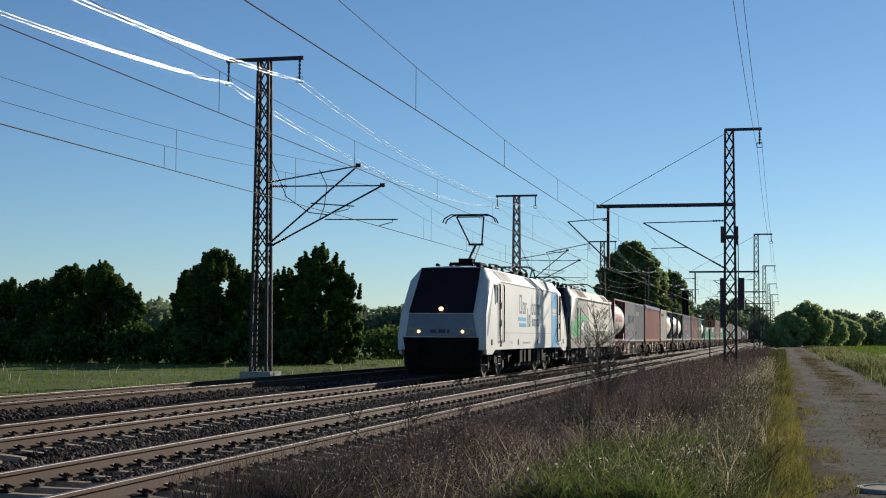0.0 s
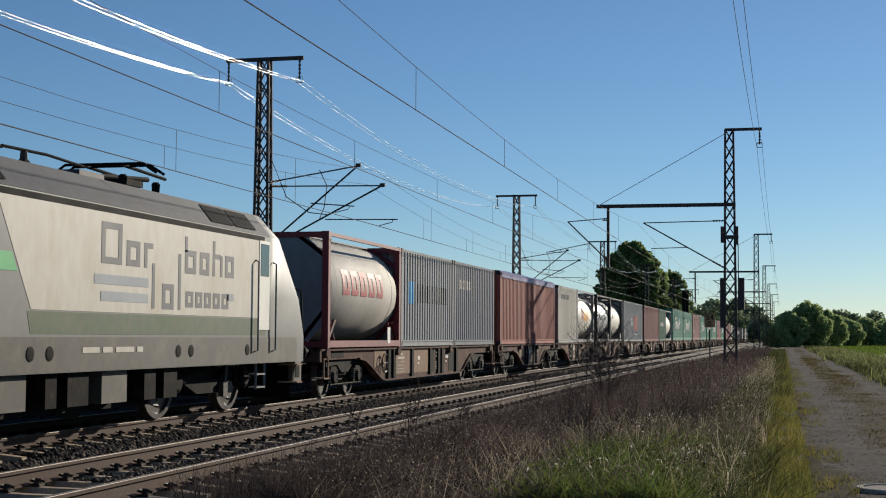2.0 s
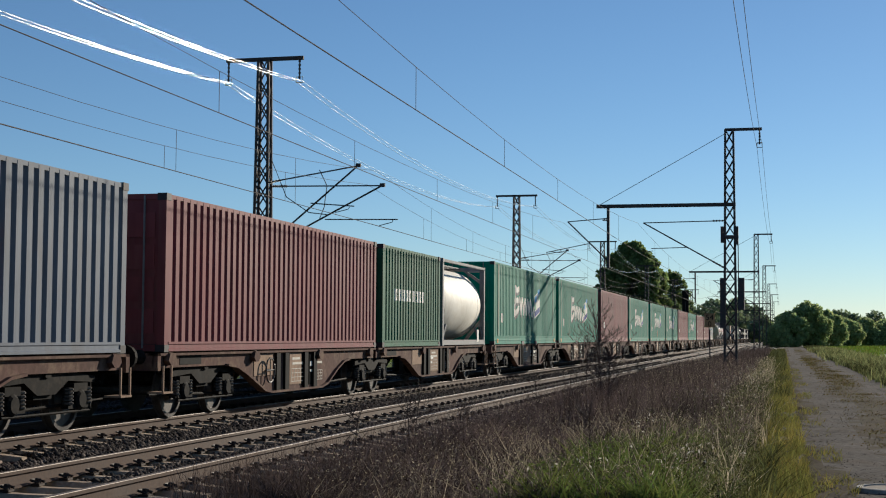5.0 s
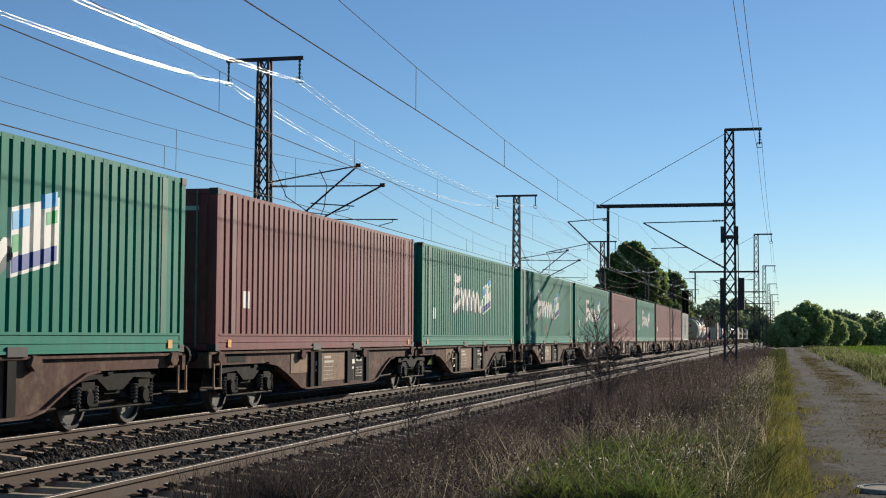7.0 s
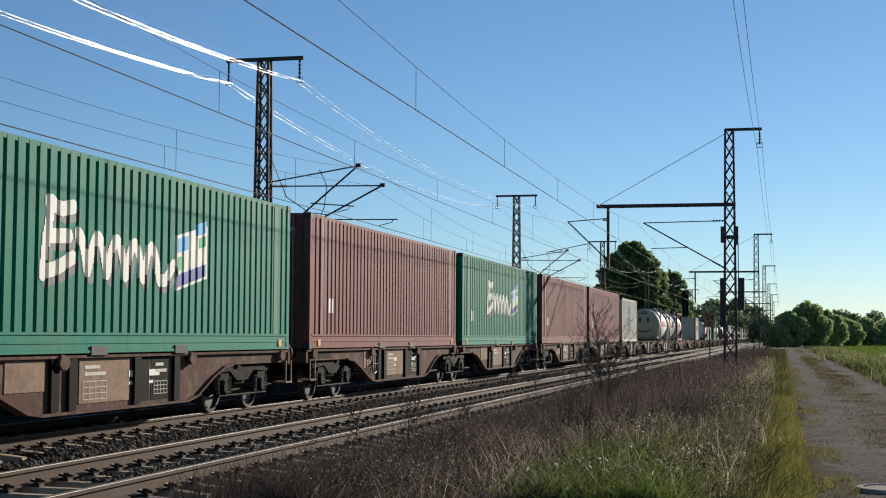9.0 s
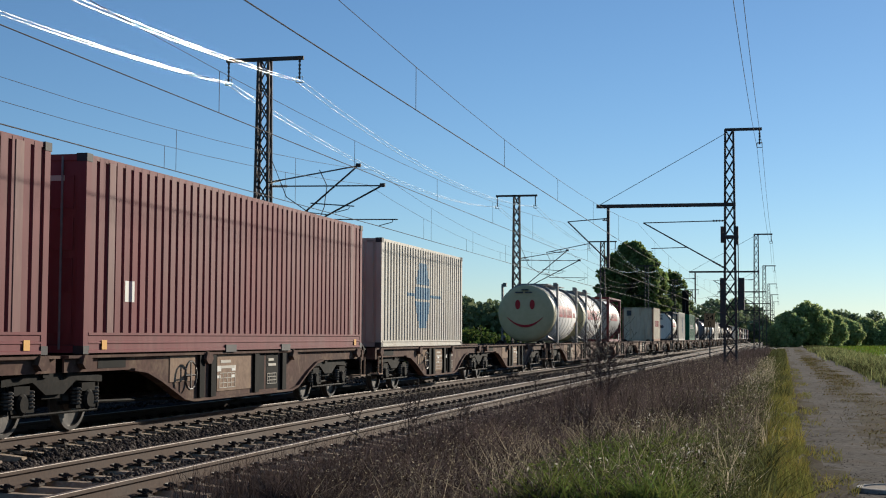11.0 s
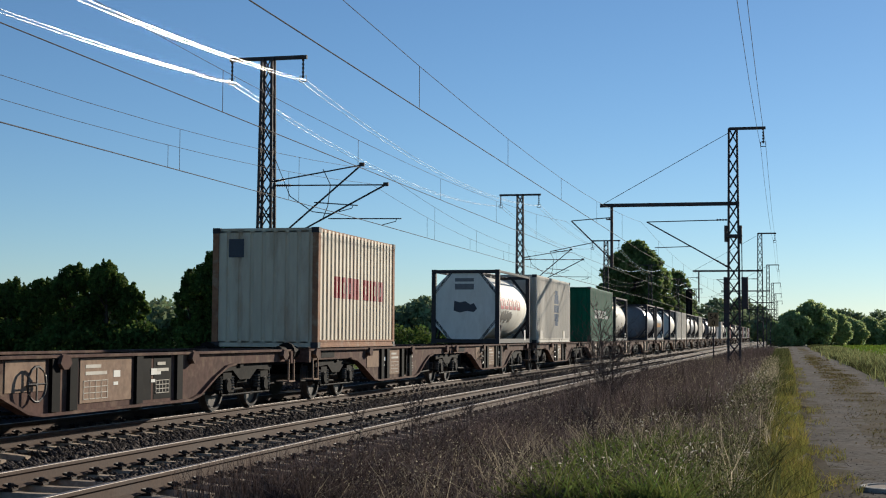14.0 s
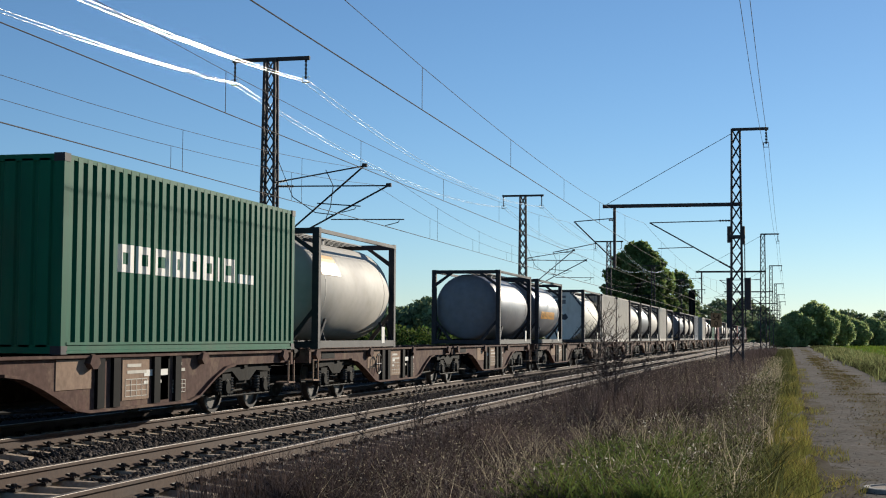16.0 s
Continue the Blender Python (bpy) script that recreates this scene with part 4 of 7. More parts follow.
PAINT = dict(
    green=surf("green_container_paint", (0.008, 0.205, 0.138), (0.006, 0.155, 0.104), 0.66, fine=6, coarse=0.8, dirt=(0.1, 0.17, 0.125), dirt_amount=0.4, streak=0.22, spec=0.12),
    dark_green=surf("dark_green_container_paint", (0.014, 0.12, 0.065), (0.01, 0.09, 0.049), 0.66, fine=6, coarse=0.8, dirt=(0.07, 0.08, 0.045), dirt_amount=0.4, streak=0.22, spec=0.12),
    brown=surf("brown_container_paint", (0.21, 0.057, 0.062), (0.15, 0.04, 0.044), 0.66, fine=6, coarse=0.8, dirt=(0.2, 0.11, 0.095), dirt_amount=0.4, streak=0.22, spec=0.12),
    red=surf("red_oxide_container_paint", (0.34, 0.1, 0.078), (0.25, 0.075, 0.058), 0.66, fine=6, coarse=0.8, dirt=(0.3, 0.17, 0.12), dirt_amount=0.45, streak=0.22, spec=0.12),
    grey=surf("grey_container_paint", (0.165, 0.185, 0.22), (0.125, 0.14, 0.17), 0.66, fine=6, coarse=0.8, dirt=(0.1, 0.08, 0.06), dirt_amount=0.45, streak=0.22, spec=0.12),
    pale=surf("pale_container_paint", (0.5, 0.455, 0.38), (0.4, 0.36, 0.3), 0.6, fine=6, coarse=0.9, dirt=(0.3, 0.2, 0.12), dirt_amount=0.5, streak=0.25, spec=0.4),
    cream=surf("cream_container_paint", (0.66, 0.57, 0.42), (0.55, 0.46, 0.33), 0.6, fine=6, coarse=0.9, dirt=(0.3, 0.15, 0.07), dirt_amount=0.7, streak=0.25, spec=0.4),
    white=surf("white_paint", (0.78, 0.75, 0.68), (0.7, 0.67, 0.6), 0.55, fine=8, coarse=1.2, dirt=(0.4, 0.34, 0.26), dirt_amount=0.35, streak=0.4),
    tank_white=surf("matt_white_cladding", (0.86, 0.83, 0.8), (0.78, 0.75, 0.72), 0.75, fine=6, coarse=0.9, dirt=(0.42, 0.37, 0.3), dirt_amount=0.4, spec=0.2),
    rust=surf("rusty_edge_paint", (0.34, 0.17, 0.09), (0.22, 0.1, 0.055), 0.85, fine=9, coarse=1.5, dirt=(0.5, 0.42, 0.3), dirt_amount=0.6),
    blue=surf("blue_paint", (0.02, 0.05, 0.28), (0.016, 0.04, 0.22), 0.45),
    sky_blue=surf("light_blue_paint", (0.1, 0.42, 0.72), (0.09, 0.37, 0.66), 0.4, fine=8, coarse=1.5),
    leaf=surf("bright_green_paint", (0.05, 0.38, 0.1), (0.04, 0.33, 0.09), 0.4, fine=8, coarse=1.5),
    crimson=surf("crimson_paint", (0.36, 0.018, 0.026), (0.3, 0.014, 0.02), 0.6),
    orange=surf("orange_paint", (0.75, 0.36, 0.04), (0.65, 0.3, 0.03), 0.5),
    script_grey=surf("dark_grey_script_shadow", (0.075, 0.095, 0.095), (0.06, 0.075, 0.075), 0.6),
    worn_green=surf("worn_green_post", (0.09, 0.22, 0.155), (0.06, 0.16, 0.11), 0.7, fine=7, coarse=1.5, dirt=(0.26, 0.16, 0.1), dirt_amount=0.8, streak=0.3, spec=0.2),
    worn_brown=surf("worn_brown_post", (0.23, 0.105, 0.098), (0.17, 0.075, 0.07), 0.7, fine=7, coarse=1.5, dirt=(0.28, 0.17, 0.12), dirt_amount=0.6, streak=0.3, spec=0.2),
    ink=surf("dark_lettering_paint", (0.06, 0.065, 0.08), (0.05, 0.05, 0.06), 0.5),
    slate_sky=surf("faded_blue_paint", (0.1, 0.24, 0.36), (0.085, 0.2, 0.31), 0.6, fine=8, coarse=1.5, spec=0.15),
    light_grey=surf("light_grey_container_paint", (0.29, 0.3, 0.31), (0.22, 0.23, 0.24), 0.66, fine=6, coarse=0.8, dirt=(0.15, 0.11, 0.08), dirt_amount=0.5, streak=0.22, spec=0.12),
    slate=surf("slate_blue_paint", (0.1, 0.13, 0.2), (0.08, 0.11, 0.17), 0.45),
    frame_dark=surf("dark_frame_paint", (0.04, 0.036, 0.04), (0.026, 0.023, 0.026), 0.7, fine=8, coarse=1.5, dirt=(0.09, 0.07, 0.05), dirt_amount=0.4),
    frame_red=surf("red_frame_paint", (0.21, 0.032, 0.036), (0.16, 0.024, 0.028), 0.55, fine=8, coarse=1.5, dirt=GRIME, dirt_amount=0.5),
    frame_grey=surf("grey_frame_paint", (0.21, 0.205, 0.21), (0.15, 0.148, 0.15), 0.65, fine=8, coarse=1.5, dirt=GRIME, dirt_amount=0.4),
    tank=surf("tank_cladding_white", (0.74, 0.7, 0.61), (0.64, 0.6, 0.51), 0.66, fine=5, coarse=0.9, dirt=(0.4, 0.33, 0.22), dirt_amount=0.45),
    tank_steel=surf("tank_cladding_steel", (0.42, 0.42, 0.42), (0.35, 0.35, 0.35), 0.5, metal=0.15, fine=5, coarse=0.9, dirt=(0.25, 0.22, 0.18), dirt_amount=0.4),
    tank_dark=surf("tank_cladding_grey", (0.2, 0.2, 0.22), (0.15, 0.15, 0.165), 0.4, fine=5, coarse=0.9, dirt=(0.2, 0.17, 0.12), dirt_amount=0.4),
    tank_yellow=surf("tank_end_yellow", (0.5, 0.44, 0.27), (0.43, 0.38, 0.225), 0.6, fine=5, coarse=0.9),
    sill=surf("wagon_sill_rust", (0.135, 0.08, 0.066), (0.08, 0.047, 0.038), 0.9, fine=10, coarse=1.2, dirt=(0.3, 0.22, 0.15), dirt_amount=0.6, spec=0.08),
    panel=surf("dusty_panel", (0.36, 0.255, 0.18), (0.25, 0.17, 0.125), 0.9, fine=10, coarse=1.4, dirt=(0.1, 0.075, 0.06), dirt_amount=0.5, spec=0.08),
    loco_white=surf("loco_silver_white", (0.66, 0.645, 0.62), (0.61, 0.595, 0.565), 0.5, fine=6, coarse=0.7, dirt=(0.52, 0.45, 0.36), dirt_amount=0.35, streak=0.5),
    loco_dusty=surf("loco_dusty_white", (0.6, 0.56, 0.49), (0.5, 0.45, 0.37), 0.55, fine=6, coarse=0.6, dirt=(0.42, 0.33, 0.23), dirt_amount=0.6, streak=0.45, spec=0.2),
    loco_olive=surf("loco_olive_stripe", (0.07, 0.105, 0.05), (0.05, 0.08, 0.04), 0.6, fine=6, coarse=0.8, dirt=(0.16, 0.12, 0.08), dirt_amount=0.4, spec=0.2),
    loco_text=surf("loco_grey_script", (0.13, 0.13, 0.14), (0.11, 0.11, 0.12), 0.6, spec=0.2),
    tank_dull=surf("dull_tank_cladding", (0.5, 0.46, 0.41), (0.42, 0.39, 0.34), 0.7, fine=5, coarse=0.9, dirt=(0.3, 0.25, 0.18), dirt_amount=0.45, spec=0.2),
    loco_band=surf("loco_silver_band", (0.36, 0.37, 0.39), (0.32, 0.33, 0.35), 0.35, fine=6, coarse=0.7),
    # silver of the loco's front, darkened and blued to imitate its shaded side
    shaded_front_silver=surf("shaded_front_silver", (0.17, 0.19, 0.23), (0.14, 0.16, 0.2), 0.4, metal=0.3, fine=6, coarse=0.7),
    loco_grey=surf("loco_grey", (0.12, 0.122, 0.12), (0.095, 0.097, 0.093), 0.55, fine=6, coarse=0.8, dirt=(0.14, 0.13, 0.115), dirt_amount=0.4),
    loco_roof=surf("loco_roof_grey", (0.075, 0.075, 0.085), (0.05, 0.05, 0.057), 0.65, fine=6, coarse=0.8, dirt=GRIME, dirt_amount=0.5),
    loco_low=surf("loco_lower_brown_grey", (0.1, 0.09, 0.074), (0.07, 0.063, 0.053), 0.7, fine=6, coarse=0.8, dirt=(0.28, 0.22, 0.15), dirt_amount=0.4),
    loco_dark=surf("loco_nose_dark", (0.02, 0.018, 0.026), (0.015, 0.014, 0.02), 0.25, fine=6, coarse=0.8),
    glass=surf("dark_window_glass", (0.022, 0.012, 0.016), (0.016, 0.009, 0.012), 0.12, spec=0.2),
    side_glass=surf("side_window_glass", (0.1, 0.14, 0.14), (0.07, 0.1, 0.1), 0.1, spec=0.6),
    grille=surf("roof_grille", (0.3, 0.29, 0.27), (0.2, 0.19, 0.18), 0.7, fine=60, coarse=2),
    tarp=surf("violet_tarpaulin", (0.3, 0.27, 0.46), (0.13, 0.11, 0.26), 0.45, fine=7, coarse=1.5, bump=0.02),
    lamp=glow("lamp_glow", (1.0, 0.7, 0.38), 1.3),
    lens=surf("lamp_housing", (0.12, 0.12, 0.13), None, 0.15, spec=0.8),
)
WAVE = 0.2785   # corrugation pitch


def wave_line(y0, y1, depth=0.04, ridge=0.64):
    """Corners (y, inset) of a pressed steel wall from y0 to y1."""
    n = max(1, round((y1 - y0) / WAVE))
    w = (y1 - y0) / n
    line = []
    for i in range(n):
        a = y0 + i * w
        line += [(a, 0.0), (a + w * ridge, 0.0), (a + w * (ridge + 0.1), depth), (a + w * (0.53 + 0.6 * ridge), depth)]
    return line + [(y1, 0.0)]


def inset_at(line, y):
    return float(np.interp(y, [p[0] for p in line], [p[1] for p in line]))


def wall_x(line, x, z0, z1, side):
    g = Geo()
    g.loft([[(x - side * i, y, z) for y, i in line] for z in (z0, z1)], caps=False, closed=False)
    return g


def marks(name, parent, material, patches, at, breaks, label, lean=0.0, rise=0.0, lift=0.004):
    """Flat painted shapes lying on a wall: patches of (y0, y1, z0, z1) in a wall whose outer face is x = at(y, z)."""
    g = Geo()
    ref = min(q[0] for q in patches)
    for y0, y1, z0, z1 in patches:
        ys = [y0] + [b for b in breaks if y0 + 1e-4 < b < y1 - 1e-4] + [y1]
        if lean:
            n = max(1, round((y1 - y0) / 0.06))
            ys = [y0 + (y1 - y0) * k / n for k in range(n + 1)]
        zs = np.linspace(z0, z1, 7 if lean or not breaks else 2)
        for a, b in zip(ys, ys[1:]):
            for c, d in zip(zs, zs[1:]):
                q = []
                for y, z in ((a, c), (b, c), (b, d), (a, d)):
                    yy, zz = y + lean * (z - z0), z + rise * (y - ref)
                    q.append((at(yy, zz) + lift, yy, zz))
                g.quad(*q)
    return part(name, g, material, parent, label)


def hollow(y0, y1, z0, z1, t=0.12):
    """An upright frame of four bars."""
    t = min(t, (y1 - y0) / 2.6, (z1 - z0) / 2.6)
    return [(y0, y0 + t, z0, z1), (y1 - t, y1, z0, z1), (y0 + t, y1 - t, z0, z0 + t * 0.8), (y0 + t, y1 - t, z1 - t * 0.8, z1)]


def word(y, z, height, widths, gap=0.07):
    """A row of plain frames, one for each character of a mark that is not lettered."""
    out = []
    for w in widths:
        if w > 0:
            out += hollow(y, y + w, z, z + height, height * 0.36) if height > 0.2 and w > 0.2 else [(y, y + w, z, z + height)]
        y += abs(w) + gap
    return out


def container(name, q, length, height, paint, label, group="", end="doors", rail=0.16, base=1.118, soft_top=False, smooth_side=False, rail_paint=None):
    """A shipping container; q is its near end. Returns it, and what marks() wants to know of its lit side."""
    th = rolling(name, q, label, "container", group)
    p = PAINT[paint]
    rp = PAINT[rail_paint] if rail_paint else p
    z0, z1 = base, base + height
    W = 1.219
    line = wave_line(0.14, length - 0.14, 0.004 if smooth_side else 0.04, 0.64 if length > 13 else 0.5)
    key = (length, height, paint, rail, smooth_side, rail_paint)
    for side, s in (("a", 1), ("b", -1)):
        part("side_panel", shared((key, "side", s), lambda: wall_x(line, s * (W - 0.012), z0 + rail, z1 - 0.03, s).mesh("side_panel", p)), p, th)
        part("top_rail", shared((key, "top", s), lambda: Geo().box(s * W - s * 0.08, s * W - s * 0.016, 0.15, length - 0.15, z1 - 0.08, z1 - 0.012).mesh("top_rail", rp)), rp, th)

        def bottom():
            o = [(-0.1, 0.012), (0.004, 0.012), (0.004, 0.05), (-0.012, 0.06)]
            if rail > 0.2:
                o += [(-0.012, 0.14), (0.0, 0.15), (0.0, 0.17), (-0.012, 0.18)]
            o += [(-0.012, rail - 0.04), (0.004, rail - 0.03), (0.004, rail + 0.008), (-0.1, rail + 0.008)]
            return Geo().prism_y([(s * (W + dx), z0 + dz) for dx, dz in o], 0.15, length - 0.15).mesh("bottom_rail", rp)
        part("bottom_rail", shared((key, "bottom", s), bottom), rp, th)
        for y in (0.0, length - 0.15):
            part("corner_post", shared((key, "post", s, y > 0), lambda: Geo().box(s * W - s * 0.14, s * W - s * 0.004, y, y + 0.15, z0 + 0.1, z1 - 0.1).mesh("corner_post", rp)), p, th)
            for z in (z0, z1 - 0.118):
                def casting():
                    g = Geo().box(s * W - s * 0.165, s * W + s * 0.002, y - 0.004, y + 0.174, z, z + 0.118)
                    return g.mesh("corner_casting", PAINT["frame_dark"])
                part("corner_casting", shared((length, height, s, y > 0, z > 2), casting), p, th)
    part("roof", shared((key, "roof"), lambda: wall_roof(line, W - 0.06, z1 - 0.03 - (0.1 if soft_top else 0), p)), p, th)
    part("floor", shared((key, "floor"), lambda: Geo().box(-W + 0.1, W - 0.1, 0.1, length - 0.1, z0 + 0.03, z0 + 0.14).mesh("floor", PAINT["frame_dark"])), p, th)
    # far end: pressed wall
    def endwall(y, d):
        g = Geo()
        ln = wave_line(-W + 0.14, W - 0.14, 0.03)
        g.loft([[(x, y + d * i, z) for x, i in ln] for z in (z0 + 0.1, z1 - 0.07)], caps=False, closed=False)
        g.box(-W + 0.14, W - 0.14, y, y + d * 0.08, z0 + 0.012, z0 + 0.13)
        g.box(-W + 0.14, W - 0.14, y, y + d * 0.08, z1 - 0.1, z1 - 0.01)
        return g
    part("end_wall", shared((key, "far_end"), lambda: endwall(length - 0.03, -1).mesh("end_wall", p)), p, th)
    if end == "wall":
        part("end_wall", shared((key, "near_end"), lambda: endwall(0.03, 1).mesh("end_wall", p)), p, th)
    else:
        for s in (-1, 1):
            def door():
                g = Geo().box(min(s * 0.012, s * (W - 0.14)), max(s * 0.012, s * (W - 0.14)), 0.045, 0.095, z0 + 0.13, z1 - 0.1)
                return g.mesh("door", p)
            d = part("door", shared((key, "door", s), door), p, th)
            for k in range(4):
                zz = z0 + 0.3 + k * (height - 0.5) / 4
                part("door_panel", shared((key, "door_panel", s, k), lambda: Geo().box(min(s * 0.1, s * 1.0), max(s * 0.1, s * 1.0), 0.03, 0.05, zz, zz + (height - 0.5) / 4 - 0.12).mesh("door_panel", p)), p, d)
            for x in (0.28, 0.82):
                part("lock_rod", shared((key, "rod", s, x), lambda: Geo().tube([(s * x, 0.018, z0 + 0.06), (s * x, 0.018, z1 - 0.04)], 0.018, 6).mesh("lock_rod", PAINT["frame_grey"])), p, d)
        part("door_header", shared((key, "head"), lambda: Geo().box(-W + 0.14, W - 0.14, 0.02, 0.1, z1 - 0.1, z1 - 0.01).mesh("door_header", p)), p, th)
        part("door_threshold", shared((key, "threshold"), lambda: Geo().box(-W + 0.14, W - 0.14, 0.02, 0.1, z0 + 0.012, z0 + 0.12).mesh("door_threshold", p)), p, th)
    if soft_top:
        g = Geo()
        n = 46
        rings = []
        for k in range(n + 1):
            y = 0.1 + (length - 0.2) * k / n
            b = 0.03 * math.sin(k * 1.7) + 0.03 * math.sin(k * 4.1)
            rings.append([(1.235, y, z1 - 0.2 + 0.4 * b), (1.25 + b * 0.3, y, z1 - 0.02), (1.12, y, z1 + 0.05 + b * 0.5), (0.5, y, z1 + 0.07 + b), (-0.5, y, z1 + 0.07 - b), (-1.12, y, z1 + 0.05), (-1.25, y, z1 - 0.02), (-1.235, y, z1 - 0.2)])
        g.loft(rings, caps=False, closed=False)
        part("tarpaulin", g, PAINT["tarp"], th, "creased violet tarpaulin cover", smooth=True)
    return th, (lambda y, z: W - 0.012 - inset_at(line, y)), [a for a, _ in line], z0


def wall_roof(line, w, z, p):
    g = Geo()
    g.loft([[(x, y, z - i * 0.6) for y, i in line] for x in (-w, w)], caps=False, closed=False)
    return g.mesh("roof", p)


def tank_container(name, q, paint, frame, label, group="", length=6.058, height=2.591, octagon=False, base=1.118, walkway=True, r=1.14, plated=""):
    """A tank in a box frame."""
    th = rolling(name, q, label, "tank container", group)
    fp = PAINT[frame]
    W, z0, z1 = 1.219, base, base + height
    zc = z0 + 0.17 + r
    prof = []
    for k in range(7):
        a = k / 6 * math.pi / 2
        prof.append((0.34 - 0.27 * math.cos(a), max(0.02, r * math.sin(a) ** 0.7)))
    full = prof + [(length / 2 - 0.6, r), (length / 2 + 0.6, r)] + [(length - y, rr) for y, rr in reversed(prof)]
    def tank():
        g = Geo().turn_y(full, 0, zc, 40)
        return g.mesh("tank", PAINT[paint], True)
    part("tank", shared((length, r, paint, "tank"), tank), None, th)
    for y in (0.75, length - 0.75):
        part("seam", shared((r, paint, "seam"), lambda: Geo().turn_y([(-0.02, r - 0.01), (-0.018, r + 0.004), (0.018, r + 0.004), (0.02, r - 0.01)], 0, zc, 40).mesh("seam", PAINT[paint], True)), None, th).location = (0, y, 0)
    for s in (1, -1):
        part("bottom_rail", shared((length, frame, height, s, "br"), lambda: Geo().box(s * W - s * 0.1, s * W, 0.12, length - 0.12, z0 + 0.02, z0 + 0.17).mesh("bottom_rail", fp)), fp, th)
        part("top_rail", shared((length, frame, height, s, "tr"), lambda: Geo().box(s * W - s * 0.07, s * W, 0.12, length - 0.12, z1 - 0.1, z1 - 0.02).mesh("top_rail", fp)), fp, th)
        for y in (0.0, length - 0.15):
            part("corner_post", shared((length, frame, height, s, y > 0, "cp"), lambda: Geo().box(s * W - s * 0.15, s * W, y, y + 0.15, z0 + 0.1, z1 - 0.1).box(s * W - s * 0.17, s * W + s * 0.002, y - 0.004, y + 0.16, z0, z0 + 0.12).box(s * W - s * 0.17, s * W + s * 0.002, y - 0.004, y + 0.16, z1 - 0.12, z1).mesh("corner_post", fp)), fp, th)
            inner = 0.5 if y == 0 else -0.5
            def saddle():
                yy = y + 0.07
                g = Geo().tube([(s * (W - 0.06), yy, z0 + 0.1), (s * (W - 0.06), yy + inner * 1.1, z0 + 0.62)], 0.045, 6)
                g.tube([(s * (W - 0.06), yy + inner * 1.1, z0 + 0.12), (s * (r * 0.86), yy + inner * 1.1, z0 + 0.62)], 0.04, 6)
                return g.mesh("saddle_brace", fp)
            part("saddle_brace", shared((length, r, frame, s, y > 0, "sb"), saddle), fp, th)
    for y in (0.0, length - 0.12):
        def endframe():
            g = Geo().box(-W + 0.12, W - 0.12, y, y + 0.12, z0 + 0.02, z0 + 0.15) if low else Geo().box(-W + 0.12, W - 0.12, y, y + 0.12, z1 - 0.13, z1 - 0.01)
            for sx in (-1, 1):
                for za, zb in (((z0 + 0.12, z0 + 0.75),) if low else ((z1 - 0.12, z1 - (0.75 if octagon else 0.45)),)):
                    g.prism_y([(sx * (W - 0.62), za), (sx * (W - 0.75), za), (sx * (W - 0.13), zb + (0.13 if zb > za else -0.13)), (sx * (W - 0.13), zb)], y + 0.03, y + 0.1)
            return g.mesh("end_frame", fp)
        for low in (True, False):
            part("end_frame", shared((length, height, frame, octagon, y > 0, "ef", low), endframe), fp, th)
    if plated:
        c = 0.5
        o = [(-W + 0.13, z0 + c), (-W + c, z0 + 0.13), (W - c, z0 + 0.13), (W - 0.13, z0 + c), (W - 0.13, z1 - c), (W - c, z1 - 0.13), (-W + c, z1 - 0.13), (-W + 0.13, z1 - c)]
        part("end_plate", Geo().prism_y(o, 0.03, 0.075), PAINT[plated], th, "flat grey end plate")
        for k in range(5):
            part("notice", Geo().box(-0.45 + 0.1 * (k % 2), 0.35, 0.022, 0.03, z1 - 0.62 - k * 0.2, z1 - 0.55 - k * 0.2), PAINT["frame_grey"], th, "faded notice bar")
    if octagon:
        c = 0.62
        o = [(-W + 0.13, z0 + c), (-W + c, z0 + 0.13), (W - c, z0 + 0.13), (W - 0.13, z0 + c), (W - 0.13, z1 - c), (W - c, z1 - 0.13), (-W + c, z1 - 0.13), (-W + 0.13, z1 - c)]
        part("end_plate", Geo().prism_y(o, 0.03, 0.075), PAINT["white"], th, "white octagonal end plate with peeled patch")
        g = Geo().prism_y([(-0.42, z0 + 1.15), (-0.2, z0 + 1.08), (0.05, z0 + 1.14), (0.3, z0 + 1.1), (0.42, z0 + 1.22), (0.3, z0 + 1.42), (0.18, z0 + 1.36), (0.0, z0 + 1.48), (-0.2, z0 + 1.44), (-0.4, z0 + 1.5)], 0.02, 0.03)
        part("scorched_patch", g, PAINT["ink"], th, "ragged dark patch")
        part("notice", Geo().box(-0.38, 0.3, 0.022, 0.03, z1 - 0.42, z1 - 0.3).box(-0.38, 0.3, 0.022, 0.03, z1 - 0.7, z1 - 0.5), PAINT["frame_grey"], th, "grey notice bars")
    if walkway:
        def deck():
            g = Geo()
            for k in range(5):
                g.box(-0.35 + k * 0.15, -0.25 + k * 0.15, 0.15, length - 0.15, z1 - 0.05, z1 - 0.02)
            return g.mesh("walkway", PAINT["frame_grey"])
        part("walkway", shared((length, height, "deck"), deck), None, th)
        part("manhole", shared((r, length, "man"), lambda: Geo().turn_z([(zc + r - 0.08, 0.3), (zc + r + 0.1, 0.3), (zc + r + 0.13, 0.22)], 0, length / 2, 16).mesh("manhole", PAINT["frame_grey"], True)), None, th)
    part("data_plate", shared((length, "dp"), lambda: Geo().box(1.21, 1.226, length - 1.25, length - 1.0, z0 + 0.1, z0 + 0.5).mesh("data_plate", PAINT["white"])), None, th)

    def at(y, z):
        return math.sqrt(max(0.04, r * r - (z - zc) ** 2)) + 0.004
    return th, at, [], z0, zc


